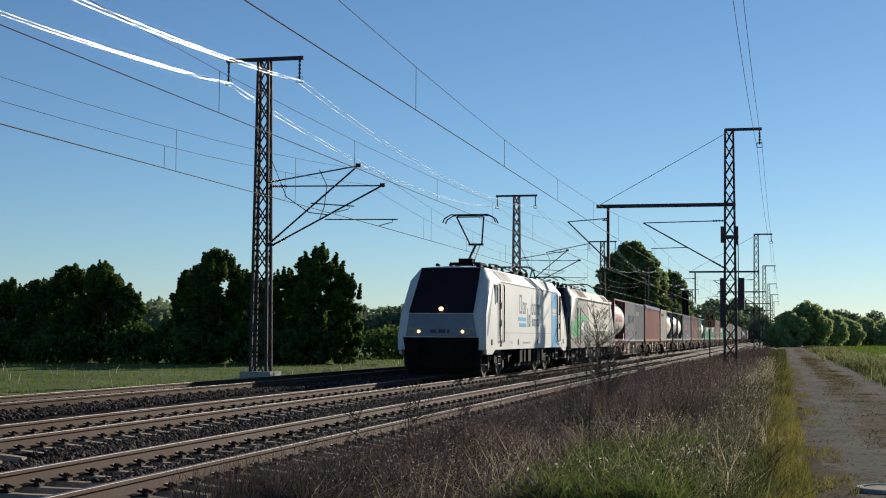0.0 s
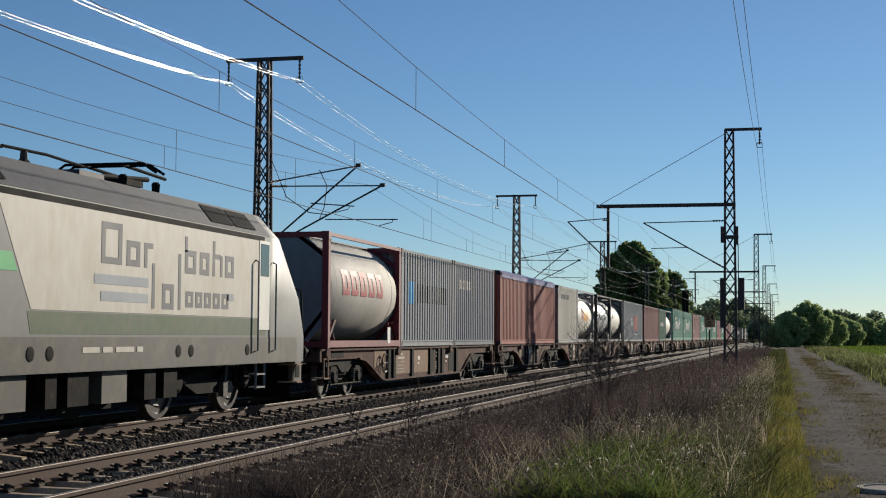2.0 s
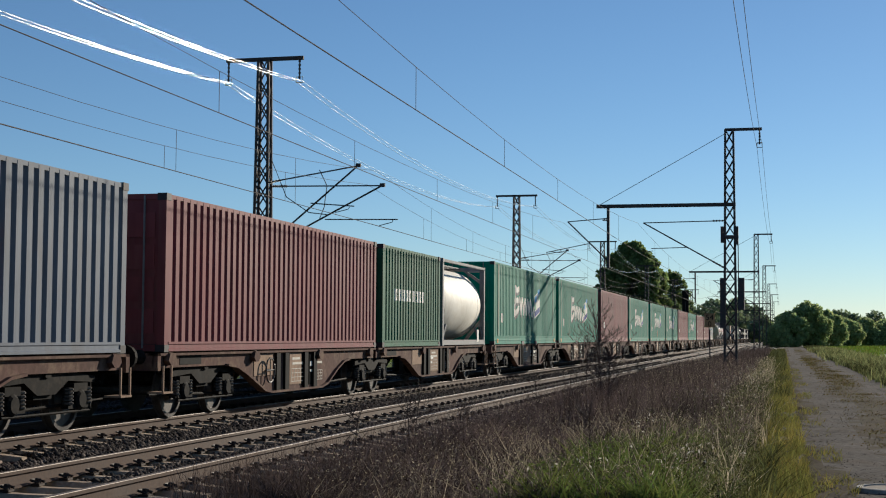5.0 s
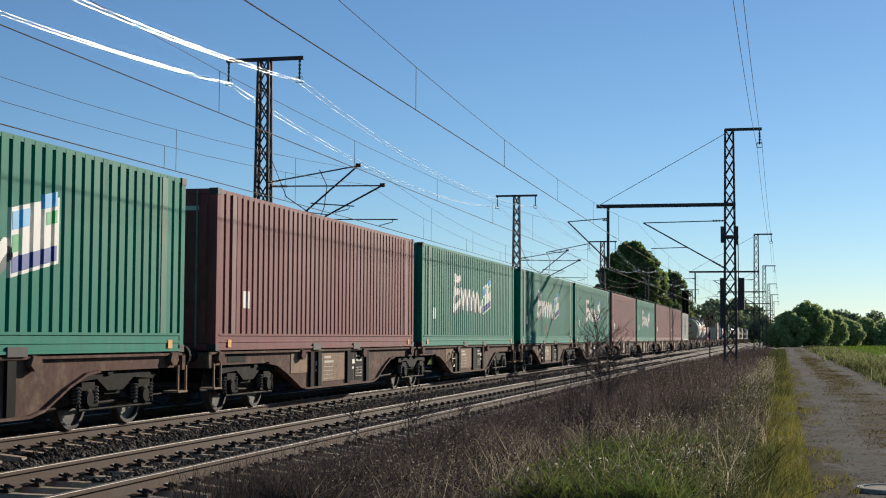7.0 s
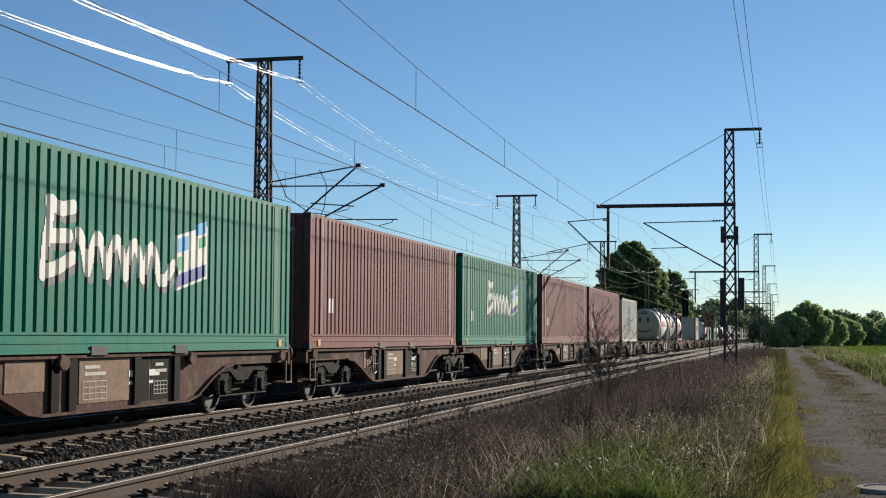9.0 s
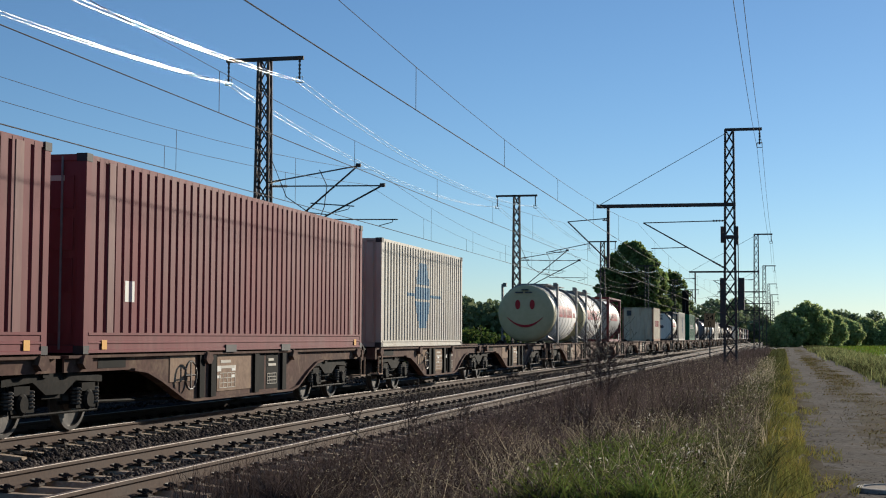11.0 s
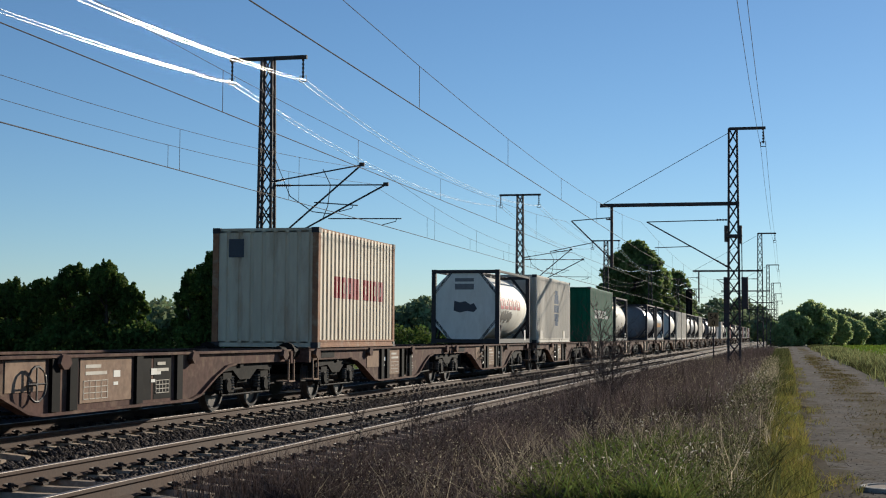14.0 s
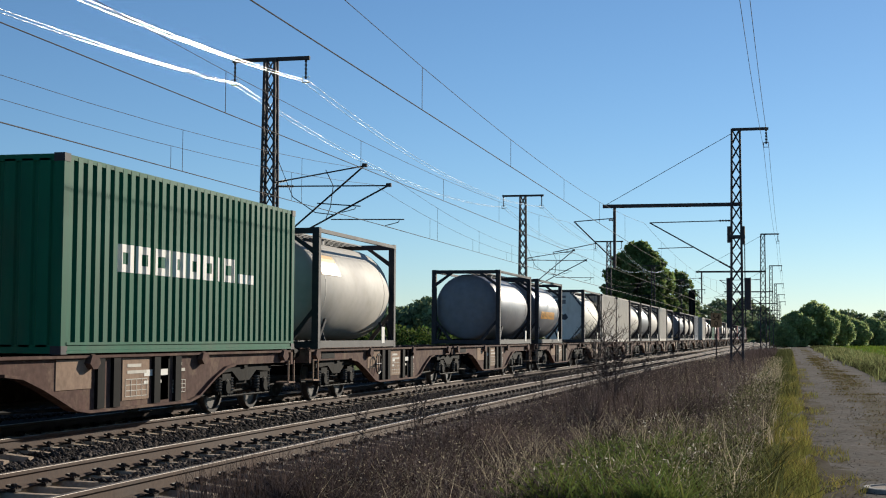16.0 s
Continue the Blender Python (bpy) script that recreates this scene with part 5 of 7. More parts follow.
def smooth_tank(q, posts, label, face):
    """A long swap tank with cream ends held by white post frames; q is its first post."""
    th = rolling("swap_tank", q, label, "tank container", "cream tanks")
    z0 = 1.118
    r, zc = 1.25, z0 + 1.3
    a, b = -1.18, posts + 0.42
    prof = [(a, 0.02), (a + 0.05, 0.75), (a + 0.14, 1.05), (a + 0.24, 1.2), (a + 0.36, r)]
    part("tank_shell", Geo().turn_y([(a + 0.98, r + 0.004), (a + 1.0, r + 0.012), (b - 0.52, r + 0.012), (b - 0.5, r + 0.004)], 0, zc, 48), PAINT["tank_white"], th, "white tank cladding", smooth=True)
    part("near_dome", Geo().turn_y(prof + [(a + 1.0, r)], 0, zc, 48), PAINT["tank_yellow"], th, "cream yellow domed end", smooth=True)
    part("far_dome", Geo().turn_y([(b - 0.5, r), (b - 0.36, r), (b - 0.2, 1.15), (b - 0.08, 0.9), (b, 0.02)], 0, zc, 48), PAINT["tank_yellow"], th, "cream yellow domed end", smooth=True)
    for k in range(5):
        y = a + 1.9 + k * 0.92
        part("seam", Geo().turn_y([(y - 0.012, r + 0.006), (y - 0.01, r + 0.02), (y + 0.01, r + 0.02), (y + 0.012, r + 0.006)], 0, zc, 48), PAINT["frame_grey"], th)
    for y in (0.0, posts - 0.14):
        g = Geo()
        for s in (1, -1):
            g.box(s * 1.2, s * 1.275, y - 0.03, y + 0.17, z0, z0 + 2.62)
            g.box(s * 1.219 - s * 0.16, s * 1.222, y - 0.01, y + 0.16, z0 + 2.5, z0 + 2.67)
            g.box(s * 1.219 - s * 0.16, s * 1.222, y - 0.01, y + 0.16, z0, z0 + 0.12)
        for k in range(10):
            t0, t1 = math.pi * (0.12 + 0.076 * k), math.pi * (0.12 + 0.076 * (k + 1))
            g.prism_y([(1.28 * math.cos(t0), zc + 1.28 * math.sin(t0)), (1.38 * math.cos(t0), min(z0 + 2.64, zc + 1.4 * math.sin(t0))), (1.38 * math.cos(t1), min(z0 + 2.64, zc + 1.4 * math.sin(t1))), (1.28 * math.cos(t1), zc + 1.28 * math.sin(t1))], y + 0.02, y + 0.1)
        part("post_frame", g, PAINT["frame_grey"], th, "pale grey post frame")
        for s in (1, -1):
            part("support_leg", Geo().tube([(s * 1.17, y + 0.05, z0 + 0.06), (s * 0.95, y - 0.95 if y == 0 else y + 0.5, z0 + 0.28)], 0.06, 6), PAINT["frame_grey"], th)
    for k in range(3):
        y = 0.35 + k * 1.9
        part("walkway", Geo().box(-0.1, 0.75, y, y + 1.3, zc + r + 0.06, zc + r + 0.09), PAINT["frame_grey"], th)
    def at(y, z):
        return math.sqrt(max(0.05, (r + 0.014) ** 2 - (z - zc) ** 2))
    y = 0.5
    for w in (0.3, 0.3, 0.3, 0, 0.28, 0.26, 0.3, 0, 0.28, 0.28, 0.26, 0.28, 0.3):
        if w:
            marks("lettering", th, PAINT["crimson"], [(y, y + 0.1, zc - 0.14, zc + 0.36), (y + 0.1, y + w - 0.09, zc - 0.14, zc + 0.0), (y + 0.1, y + w - 0.09, zc + 0.24, zc + 0.36), (y + w - 0.09, y + w, zc - 0.14, zc + 0.36)], at, [], "crimson block", lean=0.05)
        y += w + 0.045 if w else 0.14
    for k in range(3):
        marks("small_lettering", th, PAINT["crimson"], [(4.72 + 0.19 * k, 4.86 + 0.2 * k, zc - 0.12, zc + 0.1)], at, [], "small crimson block")
    marks("label_plate", th, PAINT["orange"], [(5.55, 5.72, zc + 0.3, zc + 0.5), (5.55, 5.72, zc - 0.5, zc - 0.35)], at, [], "orange hazard stickers")
    if not face:
        return th
    for x in (-0.32, 0.32):
        part("red_oval", Geo().prism_y([(x + 0.11 * math.cos(t * 0.3142), zc + 0.38 + 0.21 * math.sin(t * 0.3142)) for t in range(20)], a + 0.0, a + 0.16), PAINT["crimson"], th, "dark red oval on the domed end")
    upper, lower = [], []
    for k in range(19):
        u = -0.8 + k * 1.6 / 18
        f, t = -0.62 + 0.42 * (u / 0.78) ** 2, 0.1 * (1 - (u / 0.8) ** 2) + 0.012
        lower.append((u, zc + f)); upper.append((u, zc + f + t))
    g = Geo().loft([[(x, yy, z) for x, z in (p, q)] + [(x, yy + 0.2, z) for x, z in (q, p)] for p, q in zip(lower, upper) for yy in (a,)])
    part("red_arc", g, PAINT["crimson"], th, "dark red curved band on the domed end")
    part("code_mark", Geo().box(-0.45, -0.1, a + 0.02, a + 0.3, zc + 0.88, zc + 0.94).box(0.0, 0.3, a + 0.02, a + 0.3, zc + 0.88, zc + 0.94).box(-0.16, 0.14, a + 0.02, a + 0.3, zc + 1.0, zc + 1.06), PAINT["ink"], th, "small dark bars")
    return th


# --- wagons ---


def bogie(parent, y, base=1.85):
    """A two-axle freight bogie, its middle at y."""
    def frame_mesh():
        g = Geo()
        for s in (1, -1):
            g.prism_x([(-1.4, 0.7), (-1.4, 0.79), (-0.75, 0.86), (0.75, 0.86), (1.4, 0.79), (1.4, 0.7), (0.6, 0.74), (0.25, 0.56), (-0.25, 0.56), (-0.6, 0.74)], s * 0.96, s * 1.06)
        g.box(-1.0, 1.0, -0.25, 0.25, 0.5, 0.86)
        for e in (-1.28, 1.2):
            g.box(-0.98, 0.98, e, e + 0.09, 0.62, 0.76)
        return g.mesh("bogie", M["under"])
    b = part("bogie", shared("bogie", frame_mesh), None, parent)
    b.location = (0, y, 0)
    for a in (-base / 2, base / 2):
        def wheels():
            g = Geo()
            for s in (1, -1):
                g.turn_x([(s * 0.69, 0.46), (s * 0.7, 0.48), (s * 0.72, 0.475), (s * 0.725, 0.455), (s * 0.83, 0.45), (s * 0.832, 0.395), (s * 0.775, 0.385), (s * 0.77, 0.18), (s * 0.85, 0.13)], 0, 0.455, 24)
            g.turn_x([(-0.69, 0.08), (0.69, 0.08)], 0, 0.455, 10)
            return g.mesh("wheelset", M["wheel"], True)
        w = part("wheelset", shared("wheelset", wheels), None, b); w.location = (0, a, 0)
        for s in (1, -1):
            def boxes():
                g = Geo()
                g.turn_x([(s * 0.9, 0.15), (s * 1.1, 0.15), (s * 1.13, 0.11)], 0, 0.46, 12)
                g.box(s * 0.95, s * 1.09, -0.2, 0.2, 0.58, 0.7)
                g.box(s * 0.96, s * 1.08, -0.34, 0.34, 0.34, 0.4)
                return g.mesh("axle_box", M["under"])
            o = part("axle_box", shared(("axle", s), boxes), None, b); o.location = (0, a, 0)
            for d in (-0.27, 0.27):
                def spring():
                    g = Geo()
                    for k in range(5):
                        g.turn_z([(0.39 + k * 0.05, 0.06), (0.405 + k * 0.05, 0.085), (0.425 + k * 0.05, 0.085), (0.44 + k * 0.05, 0.06)], s * 1.03, 0, 8)
                    return g.mesh("spring", M["wheel"])
                o = part("spring", shared(("spring", s), spring), None, b); o.location = (0, a + d, 0)
    for s in (1, -1):
        part("brake_rigging", shared(("rigging", s), lambda: Geo().tube([(s * 1.06, -1.25, 0.7), (s * 1.08, -1.2, 0.3), (s * 1.08, 1.2, 0.3), (s * 1.06, 1.25, 0.7)], 0.02, 5).mesh("brake_rigging", M["under"])), None, b)


def wagon_unit(th, y0, y1, near_over, far_over, variant):
    """One skeleton frame between two bogies; the overs are the lengths of the shallow ends."""
    L = y1 - y0
    a, b = near_over, far_over
    key = (round(L, 2), a, b)
    def sill(s):
        o = [(0.0, 0.86), (a, 0.86), (a + 0.45, 0.82), (a + 1.0, 0.66), (a + 1.9, 0.34), (a + 2.3, 0.29),
             (L - b - 2.0, 0.29), (L - b - 1.6, 0.36), (L - b - 0.9, 0.66), (L - b - 0.4, 0.82), (L - b, 0.86), (L, 0.86), (L, 1.09), (0, 1.09)]
        g = Geo().prism_x(o, s * 1.1, s * 1.13)
        g.box(s * 1.02, s * 1.2, 0, L, 1.06, 1.1)
        low = o[1:11]
        for (ya, za), (yb, zb) in zip(low, low[1:]):
            g.loft([[(x, y, z) for x, y, z in ((s * 1.03, ya, za - 0.02), (s * 1.2, ya, za - 0.02), (s * 1.2, ya, za + 0.02), (s * 1.03, ya, za + 0.02))],
                    [(s * 1.03, yb, zb - 0.02), (s * 1.2, yb, zb - 0.02), (s * 1.2, yb, zb + 0.02), (s * 1.03, yb, zb + 0.02)]])
        return g.mesh("side_sill", PAINT["sill"])
    for s in (1, -1):
        part("side_sill", shared((key, "sill", s), lambda: sill(s)), None, th).location = (0, y0, 0)
    def spine():
        g = Geo().box(-0.3, 0.3, 0.1, L - 0.1, 0.75, 1.0)
        for k in range(7):
            y = 0.2 + (L - 0.4) * k / 6
            g.box(-1.1, 1.1, y - 0.08, y + 0.08, 0.8, 1.05)
        return g.mesh("spine_beam", M["under"])
    part("spine_beam", shared((key, "spine"), spine), None, th).location = (0, y0, 0)
    mid0, mid1 = a + 2.4, L - b - 2.1
    rng = random.Random(variant)
    posts = [mid0 + 0.25, mid0 + 0.75, (mid0 + mid1) / 2 + 0.5, mid1 - 0.35]
    if mid1 - mid0 > 6:
        posts += [mid0 + 2.6, mid0 + 5.6, mid1 - 2.2]
    # thin black plates on the solid sill stand in for shade inside recesses
    part("dark_recess", Geo().box(1.13, 1.136, mid1 - 1.25, mid1 - 0.6, 0.36, 1.05), M["black"], th, "black plate standing in for a shaded sill recess").location = (0, y0, 0)
    part("dark_recess", Geo().box(1.13, 1.136, (mid0 + mid1) / 2 + 0.7, (mid0 + mid1) / 2 + 1.0, 0.36, 1.05), M["black"], th, "black plate standing in for a shaded sill recess").location = (0, y0, 0)
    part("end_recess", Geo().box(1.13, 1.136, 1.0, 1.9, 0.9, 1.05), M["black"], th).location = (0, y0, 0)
    for yy in posts:
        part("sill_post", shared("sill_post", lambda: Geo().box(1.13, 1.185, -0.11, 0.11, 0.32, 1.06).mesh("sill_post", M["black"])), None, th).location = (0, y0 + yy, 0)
    for ya, yb in ((mid0 + 1.0, (mid0 + mid1) / 2 + 0.28), (mid0 - 1.0, mid0 + 0.02)):
        z_low = 0.4 if ya > mid0 else 0.62
        part("sill_plate", shared((key, ya, "plate"), lambda: Geo().box(1.13, 1.142, ya, yb, z_low, 1.04).mesh("sill_plate", PAINT["panel"])), None, th, "dusty mauve-brown plate").location = (0, y0, 0)
    for k in range(4):
        yy = 0.5 + (L - 1.0) * k / 3
        part("lock_bracket", shared("bracket", lambda: Geo().prism_x([(-0.16, 0.98), (-0.1, 1.1), (0.1, 1.1), (0.16, 0.98), (0.06, 0.9), (-0.06, 0.9)], 1.14, 1.24).box(1.1, 1.2, -0.06, 0.06, 1.08, 1.118).mesh("lock_bracket", PAINT["sill"])), None, th).location = (0, y0 + yy, 0)
    if variant % 2 == 0:
        def ring():
            g = Geo().tube([(1.23, 0.24 * math.cos(t * 0.449), 0.72 + 0.24 * math.sin(t * 0.449)) for t in range(15)], 0.018, 5)
            g.tube([(1.23, -0.22, 0.72), (1.23, 0.22, 0.72)], 0.014, 4).tube([(1.23, 0, 0.5), (1.23, 0, 0.94)], 0.014, 4).tube([(1.13, 0, 0.72), (1.24, 0, 0.72)], 0.03, 6)
            return g.mesh("brake_wheel", M["wheel"])
        part("brake_wheel", shared("brake_wheel", ring), None, th).location = (0, y0 + mid0 - 0.35, 0)
    for k in range(2):
        yy = rng.uniform(mid0, mid1 - 0.5)
        part("notice", Geo().box(1.142, 1.146, yy, yy + rng.uniform(0.15, 0.4), 0.75, 0.85).box(1.142, 1.146, yy, yy + 0.15, 0.63, 0.68), PAINT["white"], th).location = (0, y0, 0)
    for yy, w, h in ((mid0 + 1.1, 0.75, 0.26), ((mid0 + mid1) / 2 + 1.15, 0.5, 0.2)):
        bars = Geo()
        for i in range(4):
            bars.box(1.143, 1.147, yy, yy + w, 0.45 + h * i / 3, 0.462 + h * i / 3)
        for i in range(5):
            bars.box(1.147, 1.149, yy + w * i / 4.1, yy + w * i / 4.1 + 0.012, 0.45, 0.462 + h)
        part("load_table", bars, PAINT["pale"], th, "pale painted load grid").location = (0, y0, 0)
        for i in range(2):
            part("stencil_bar", Geo().box(1.143, 1.147, yy + 0.05, yy + w * (0.95 - 0.25 * i), 0.8 + 0.1 * i, 0.85 + 0.1 * i), PAINT["pale"], th).location = (0, y0, 0)
    part("air_reservoir", shared("reservoir", lambda: Geo().turn_y([(-0.5, 0.1), (-0.45, 0.19), (0.45, 0.19), (0.5, 0.1)], 0.5, 0.5, 12).mesh("air_reservoir", M["under"], True)), None, th).location = (0, y0 + (mid0 + mid1) / 2, 0)
    part("brake_pipe", shared((key, "pipe"), lambda: Geo().tube([(0.9, 0.3, 0.42), (0.95, L / 2, 0.27), (0.9, L - 0.3, 0.42)], 0.025, 5).mesh("brake_pipe", M["under"])), None, th).location = (0, y0, 0)


def wagon_end(th, y, way):
    """Buffer beam with buffers, hose and coupling; way is -1 at the near end."""
    def beam():
        lo, hi = (0.0, 0.12) if way < 0 else (-0.12, 0.0)
        return Geo().box(-1.2, 1.2, lo, hi, 0.82, 1.1).mesh("headstock", PAINT["sill"])
    part("headstock", shared(("head", way), beam), None, th).location = (0, y, 0)
    for s in (-0.875, 0.875):
        def buffer():
            g = Geo().turn_y([(0, 0.12), (way * 0.3, 0.11), (way * 0.3, 0.07), (way * 0.5, 0.07), (way * 0.5, 0.2), (way * 0.54, 0.2)], 0, 1.04, 14)
            return g.mesh("buffer", M["under"])
        part("buffer", shared(("buffer", way), buffer), None, th).location = (s, y, 0)
    part("coupling", shared(("coupling", way), lambda: Geo().tube([(0, 0, 1.0), (0, way * 0.25, 0.85), (0, way * 0.5, 0.95)], 0.04, 6).tube([(0.3, 0, 0.95), (0.32, way * 0.2, 0.6), (0.25, way * 0.45, 0.75)], 0.025, 5).mesh("coupling", M["black"])), None, th).location = (0, y, 0)
    part("end_step", shared(("step", way), lambda: Geo().box(1.0, 1.28, -way * 0.25 - 0.18, -way * 0.25 + 0.18, 0.45, 0.48).box(1.24, 1.27, -way * 0.25 - 0.17, -way * 0.25 - 0.14, 0.45, 0.9).box(1.24, 1.27, -way * 0.25 + 0.14, -way * 0.25 + 0.17, 0.45, 0.9).mesh("end_step", PAINT["panel"])), None, th).location = (0, y, 0)


def wagon(q0, q1, joint=None, variant=0, loaded="carrying containers"):
    label = "rusty brown articulated skeleton container wagon " + loaded if joint else "rusty brown skeleton container wagon " + loaded
    th = rolling("container_wagon", q0, label, "wagon", "wagons of the freight train")
    g, L = 0.5, q1 - q0
    wagon_end(th, g, -1); wagon_end(th, L - g, 1)
    bogie(th, 2.75); bogie(th, L - 2.75)
    if joint:
        j = joint - q0
        bogie(th, j)
        wagon_unit(th, g, j - 0.12, 3.0, 2.1, variant)
        wagon_unit(th, j + 0.12, L - g, 2.1, 3.0, variant + 1)
        part("joint", shared("joint", lambda: Geo().turn_z([(0.7, 0.35), (1.0, 0.35)], 0, 0, 12).box(-0.9, 0.9, -0.25, 0.25, 0.86, 0.98).mesh("joint", M["under"])), None, th).location = (0, j, 0)
    else:
        wagon_unit(th, g, L - g, 3.0, 3.0, variant)
    return th


WAGONS = [(83.0, 102.75, None), (102.75, 129.5, 116.1), (129.5, 156.4, 142.95), (156.4, 183.1, 169.5),
          (183.1, 212.85, 198.03), (212.85, 242.65, 227.78), (242.65, 272.4, 257.55), (272.4, 302.1, 287.25), (302.1, 331.95, 317.0),
          (331.95, 358.7, 345.3), (358.8, 378.6, None), (378.6, 408.3, 393.4), (408.3, 435.4, 421.8), (435.4, 462.5, 449.0), (462.5, 489.3, 476.0),
          (489.3, 516.1, 502.7), (516.1, 542.8, 529.5), (542.8, 569.5, 556.2), (569.5, 596.2, 582.9), (596.2, 622.9, 609.6), (622.9, 649.6, 636.3), (649.6, 676.3, 663.0), (676.3, 703.0, 689.7), (703.0, 729.7, 716.4), (729.7, 756.4, 743.1), (756.4, 783.1, 769.8)]
for i, (a, b, j) in enumerate(WAGONS):
    wagon(a, b, j, i * 3 % 7, "partly empty" if i in (9, 11, 12, 14) else "carrying containers")

rng = random.Random(3)
# containers of the first wagons
th, at, br, z, zc = tank_container("tank_container", 83.98, "tank_dull", "frame_red", "dull cream tank container in a red frame", "tank containers", r=1.19, plated="tank_dark")
for k in range(5):
    marks("lettering", th, PAINT["crimson"], hollow(1.15 + k * 0.7, 1.67 + k * 0.7, zc - 0.14, zc + 0.44, 0.17), at, [], "faded red block")
th, at, br, z = container("shipping_container", 90.12, 6.058, 2.591, "light_grey", "light grey corrugated steel container, weathered", "corrugated containers")
marks("lettering", th, PAINT["ink"], word(1.7, z + 1.2, 0.5, [0.45, 0.4, 0.4, 0.4, 0.4, 0.4, 0.4], 0.1), at, br, "row of dark blocks")
marks("star_patch", th, PAINT["sky_blue"], [(0.75, 1.3, z + 1.15, z + 1.75)], at, br, "light blue square")
th, at, br, z = container("shipping_container", 96.3, 6.058, 2.591, "grey", "dark grey corrugated steel container, dented", "corrugated containers")
marks("lettering", th, PAINT["pale"], word(0.7, z + 1.75, 0.28, [0.3, 0.3, 0.3, 0.3], 0.15), at, br, "row of pale blocks")
container("open_top_container", 103.5, 12.192, 2.591, "red", "red oxide open-top container with a violet tarpaulin", "corrugated containers", end="wall", soft_top=True)
th, at, br, z = container("shipping_container", 116.75, 6.058, 2.591, "pale", "off-white corrugated steel container, rust-streaked", "corrugated containers", end="wall", rail_paint="frame_grey")
marks("lettering", th, PAINT["ink"], word(0.9, z + 2.0, 0.22, [0.2, 0.2, 0.2, 0.2, 0.2, -0.1, 0.2, 0.2, 0.2], 0.08), at, br, "small dark blocks")
th, at, br, z, zc = tank_container("tank_container", 122.85, "tank", "frame_grey", "cream tank container in a grey frame", "tank containers")
marks("orange_panel", th, PAINT["orange"], [(2.85, 4.35, zc - 0.2, zc + 0.42)], at, [], "orange square mark")
marks("red_mark", th, PAINT["crimson"], [(2.05, 2.3, zc - 0.15, zc + 0.4), (2.4, 2.65, zc - 0.15, zc + 0.4)], at, [], "crimson blocks")
th, at, br, z, zc = tank_container("tank_container", 130.32, "tank_steel", "frame_dark", "brushed steel tank container in a dark frame", "tank containers", r=1.1)
marks("lettering", th, PAINT["slate"], word(0.9, zc - 0.05, 0.32, [0.25, 0.25, 0.25, -0.12, 0.22, 0.22, 0.22, 0.22, 0.22, 0.22, 0.22, 0.22, 0.22, 0.22], 0.07), at, [], "row of slate blocks")
th, at, br, z, zc = tank_container("tank_container", 136.5, "tank", "frame_dark", "cream tank container in a dark frame", "tank containers", r=1.1)
marks("lettering", th, PAINT["ink"], word(0.8, zc + 0.35, 0.22, [0.17] * 10, 0.06), at, [], "row of small dark blocks")
th, at, br, z = container("shipping_container", 143.5, 12.192, 2.591, "grey", "dark grey corrugated steel forty-foot container", "corrugated containers")
marks("orange_panel", th, PAINT["crimson"], [(6.1, 8.6, z + 0.75, z + 1.7)], at, br, "faded red square")
marks("lettering", th, PAINT["white"], word(4.6, z + 1.05, 0.5, [0.35, 0.35], 0.1) + word(6.0, z + 0.42, 0.12, [0.25] * 6, 0.1), at, br, "pale blocks")
container("shipping_container", 157.1, 12.192, 2.591, "brown", "brown corrugated steel forty-foot container", "corrugated containers")
th, at, br, z = container("shipping_container", 169.9, 6.058, 2.591, "dark_green", "green corrugated steel twenty-foot container", "corrugated containers")
marks("lettering", th, PAINT["white"], word(1.2, z + 1.2, 0.3, [0.25] * 9, 0.1), at, br, "row of white blocks")
tank_container("tank_container", 176.3, "tank", "frame_grey", "off-white tank container with dark bands", "tank containers")



def brush(z, drop):
    """Upright slices of a slanting zigzag of broad brush strokes, as (y0, y1, z0, z1)."""
    wave = [(4.86 + 2.72 * k / 60 + 0.05 * math.sin(k * 0.47), 1.46 - 0.001 * k + 0.25 * math.cos(k * math.pi * 9 / 60)) for k in range(61)]
    lines = ([(4.12, 2.1), (3.98, 1.6), (3.9, 1.1)], [(4.02, 2.1), (4.4, 2.02), (4.72, 2.08)], [(3.98, 1.62), (4.6, 1.66)], [(3.9, 1.12), (4.3, 1.2), (4.72, 1.36)], wave, [wave[-1], (7.8, 1.16), (8.1, 1.42)])
    pts = []
    for ln in lines:
        for (a, b), (c, d) in zip(ln, ln[1:]):
            n = max(2, int(math.hypot(c - a, d - b) / 0.02))
            for k in range(n + 1):
                t = k / n
                pts.append((a + (c - a) * t + drop, b + (d - b) * t - drop))
    r, w = 0.105, 0.03
    out = []
    for k in range(int(4.9 / w)):
        y = 3.6 + k * w
        spans = sorted((pz - math.sqrt(r * r - (py - y - w / 2) ** 2 ), pz + math.sqrt(r * r - (py - y - w / 2) ** 2)) for py, pz in pts if abs(py - y - w / 2) < r * 0.98)
        joined = []
        for lo, hi in spans:
            if joined and lo <= joined[-1][1] + 0.01:
                joined[-1][1] = max(hi, joined[-1][1])
            else:
                joined.append([lo, hi])
        out += [(y, y + w, z + lo, z + hi) for lo, hi in joined if hi - lo > 0.02]
    return out


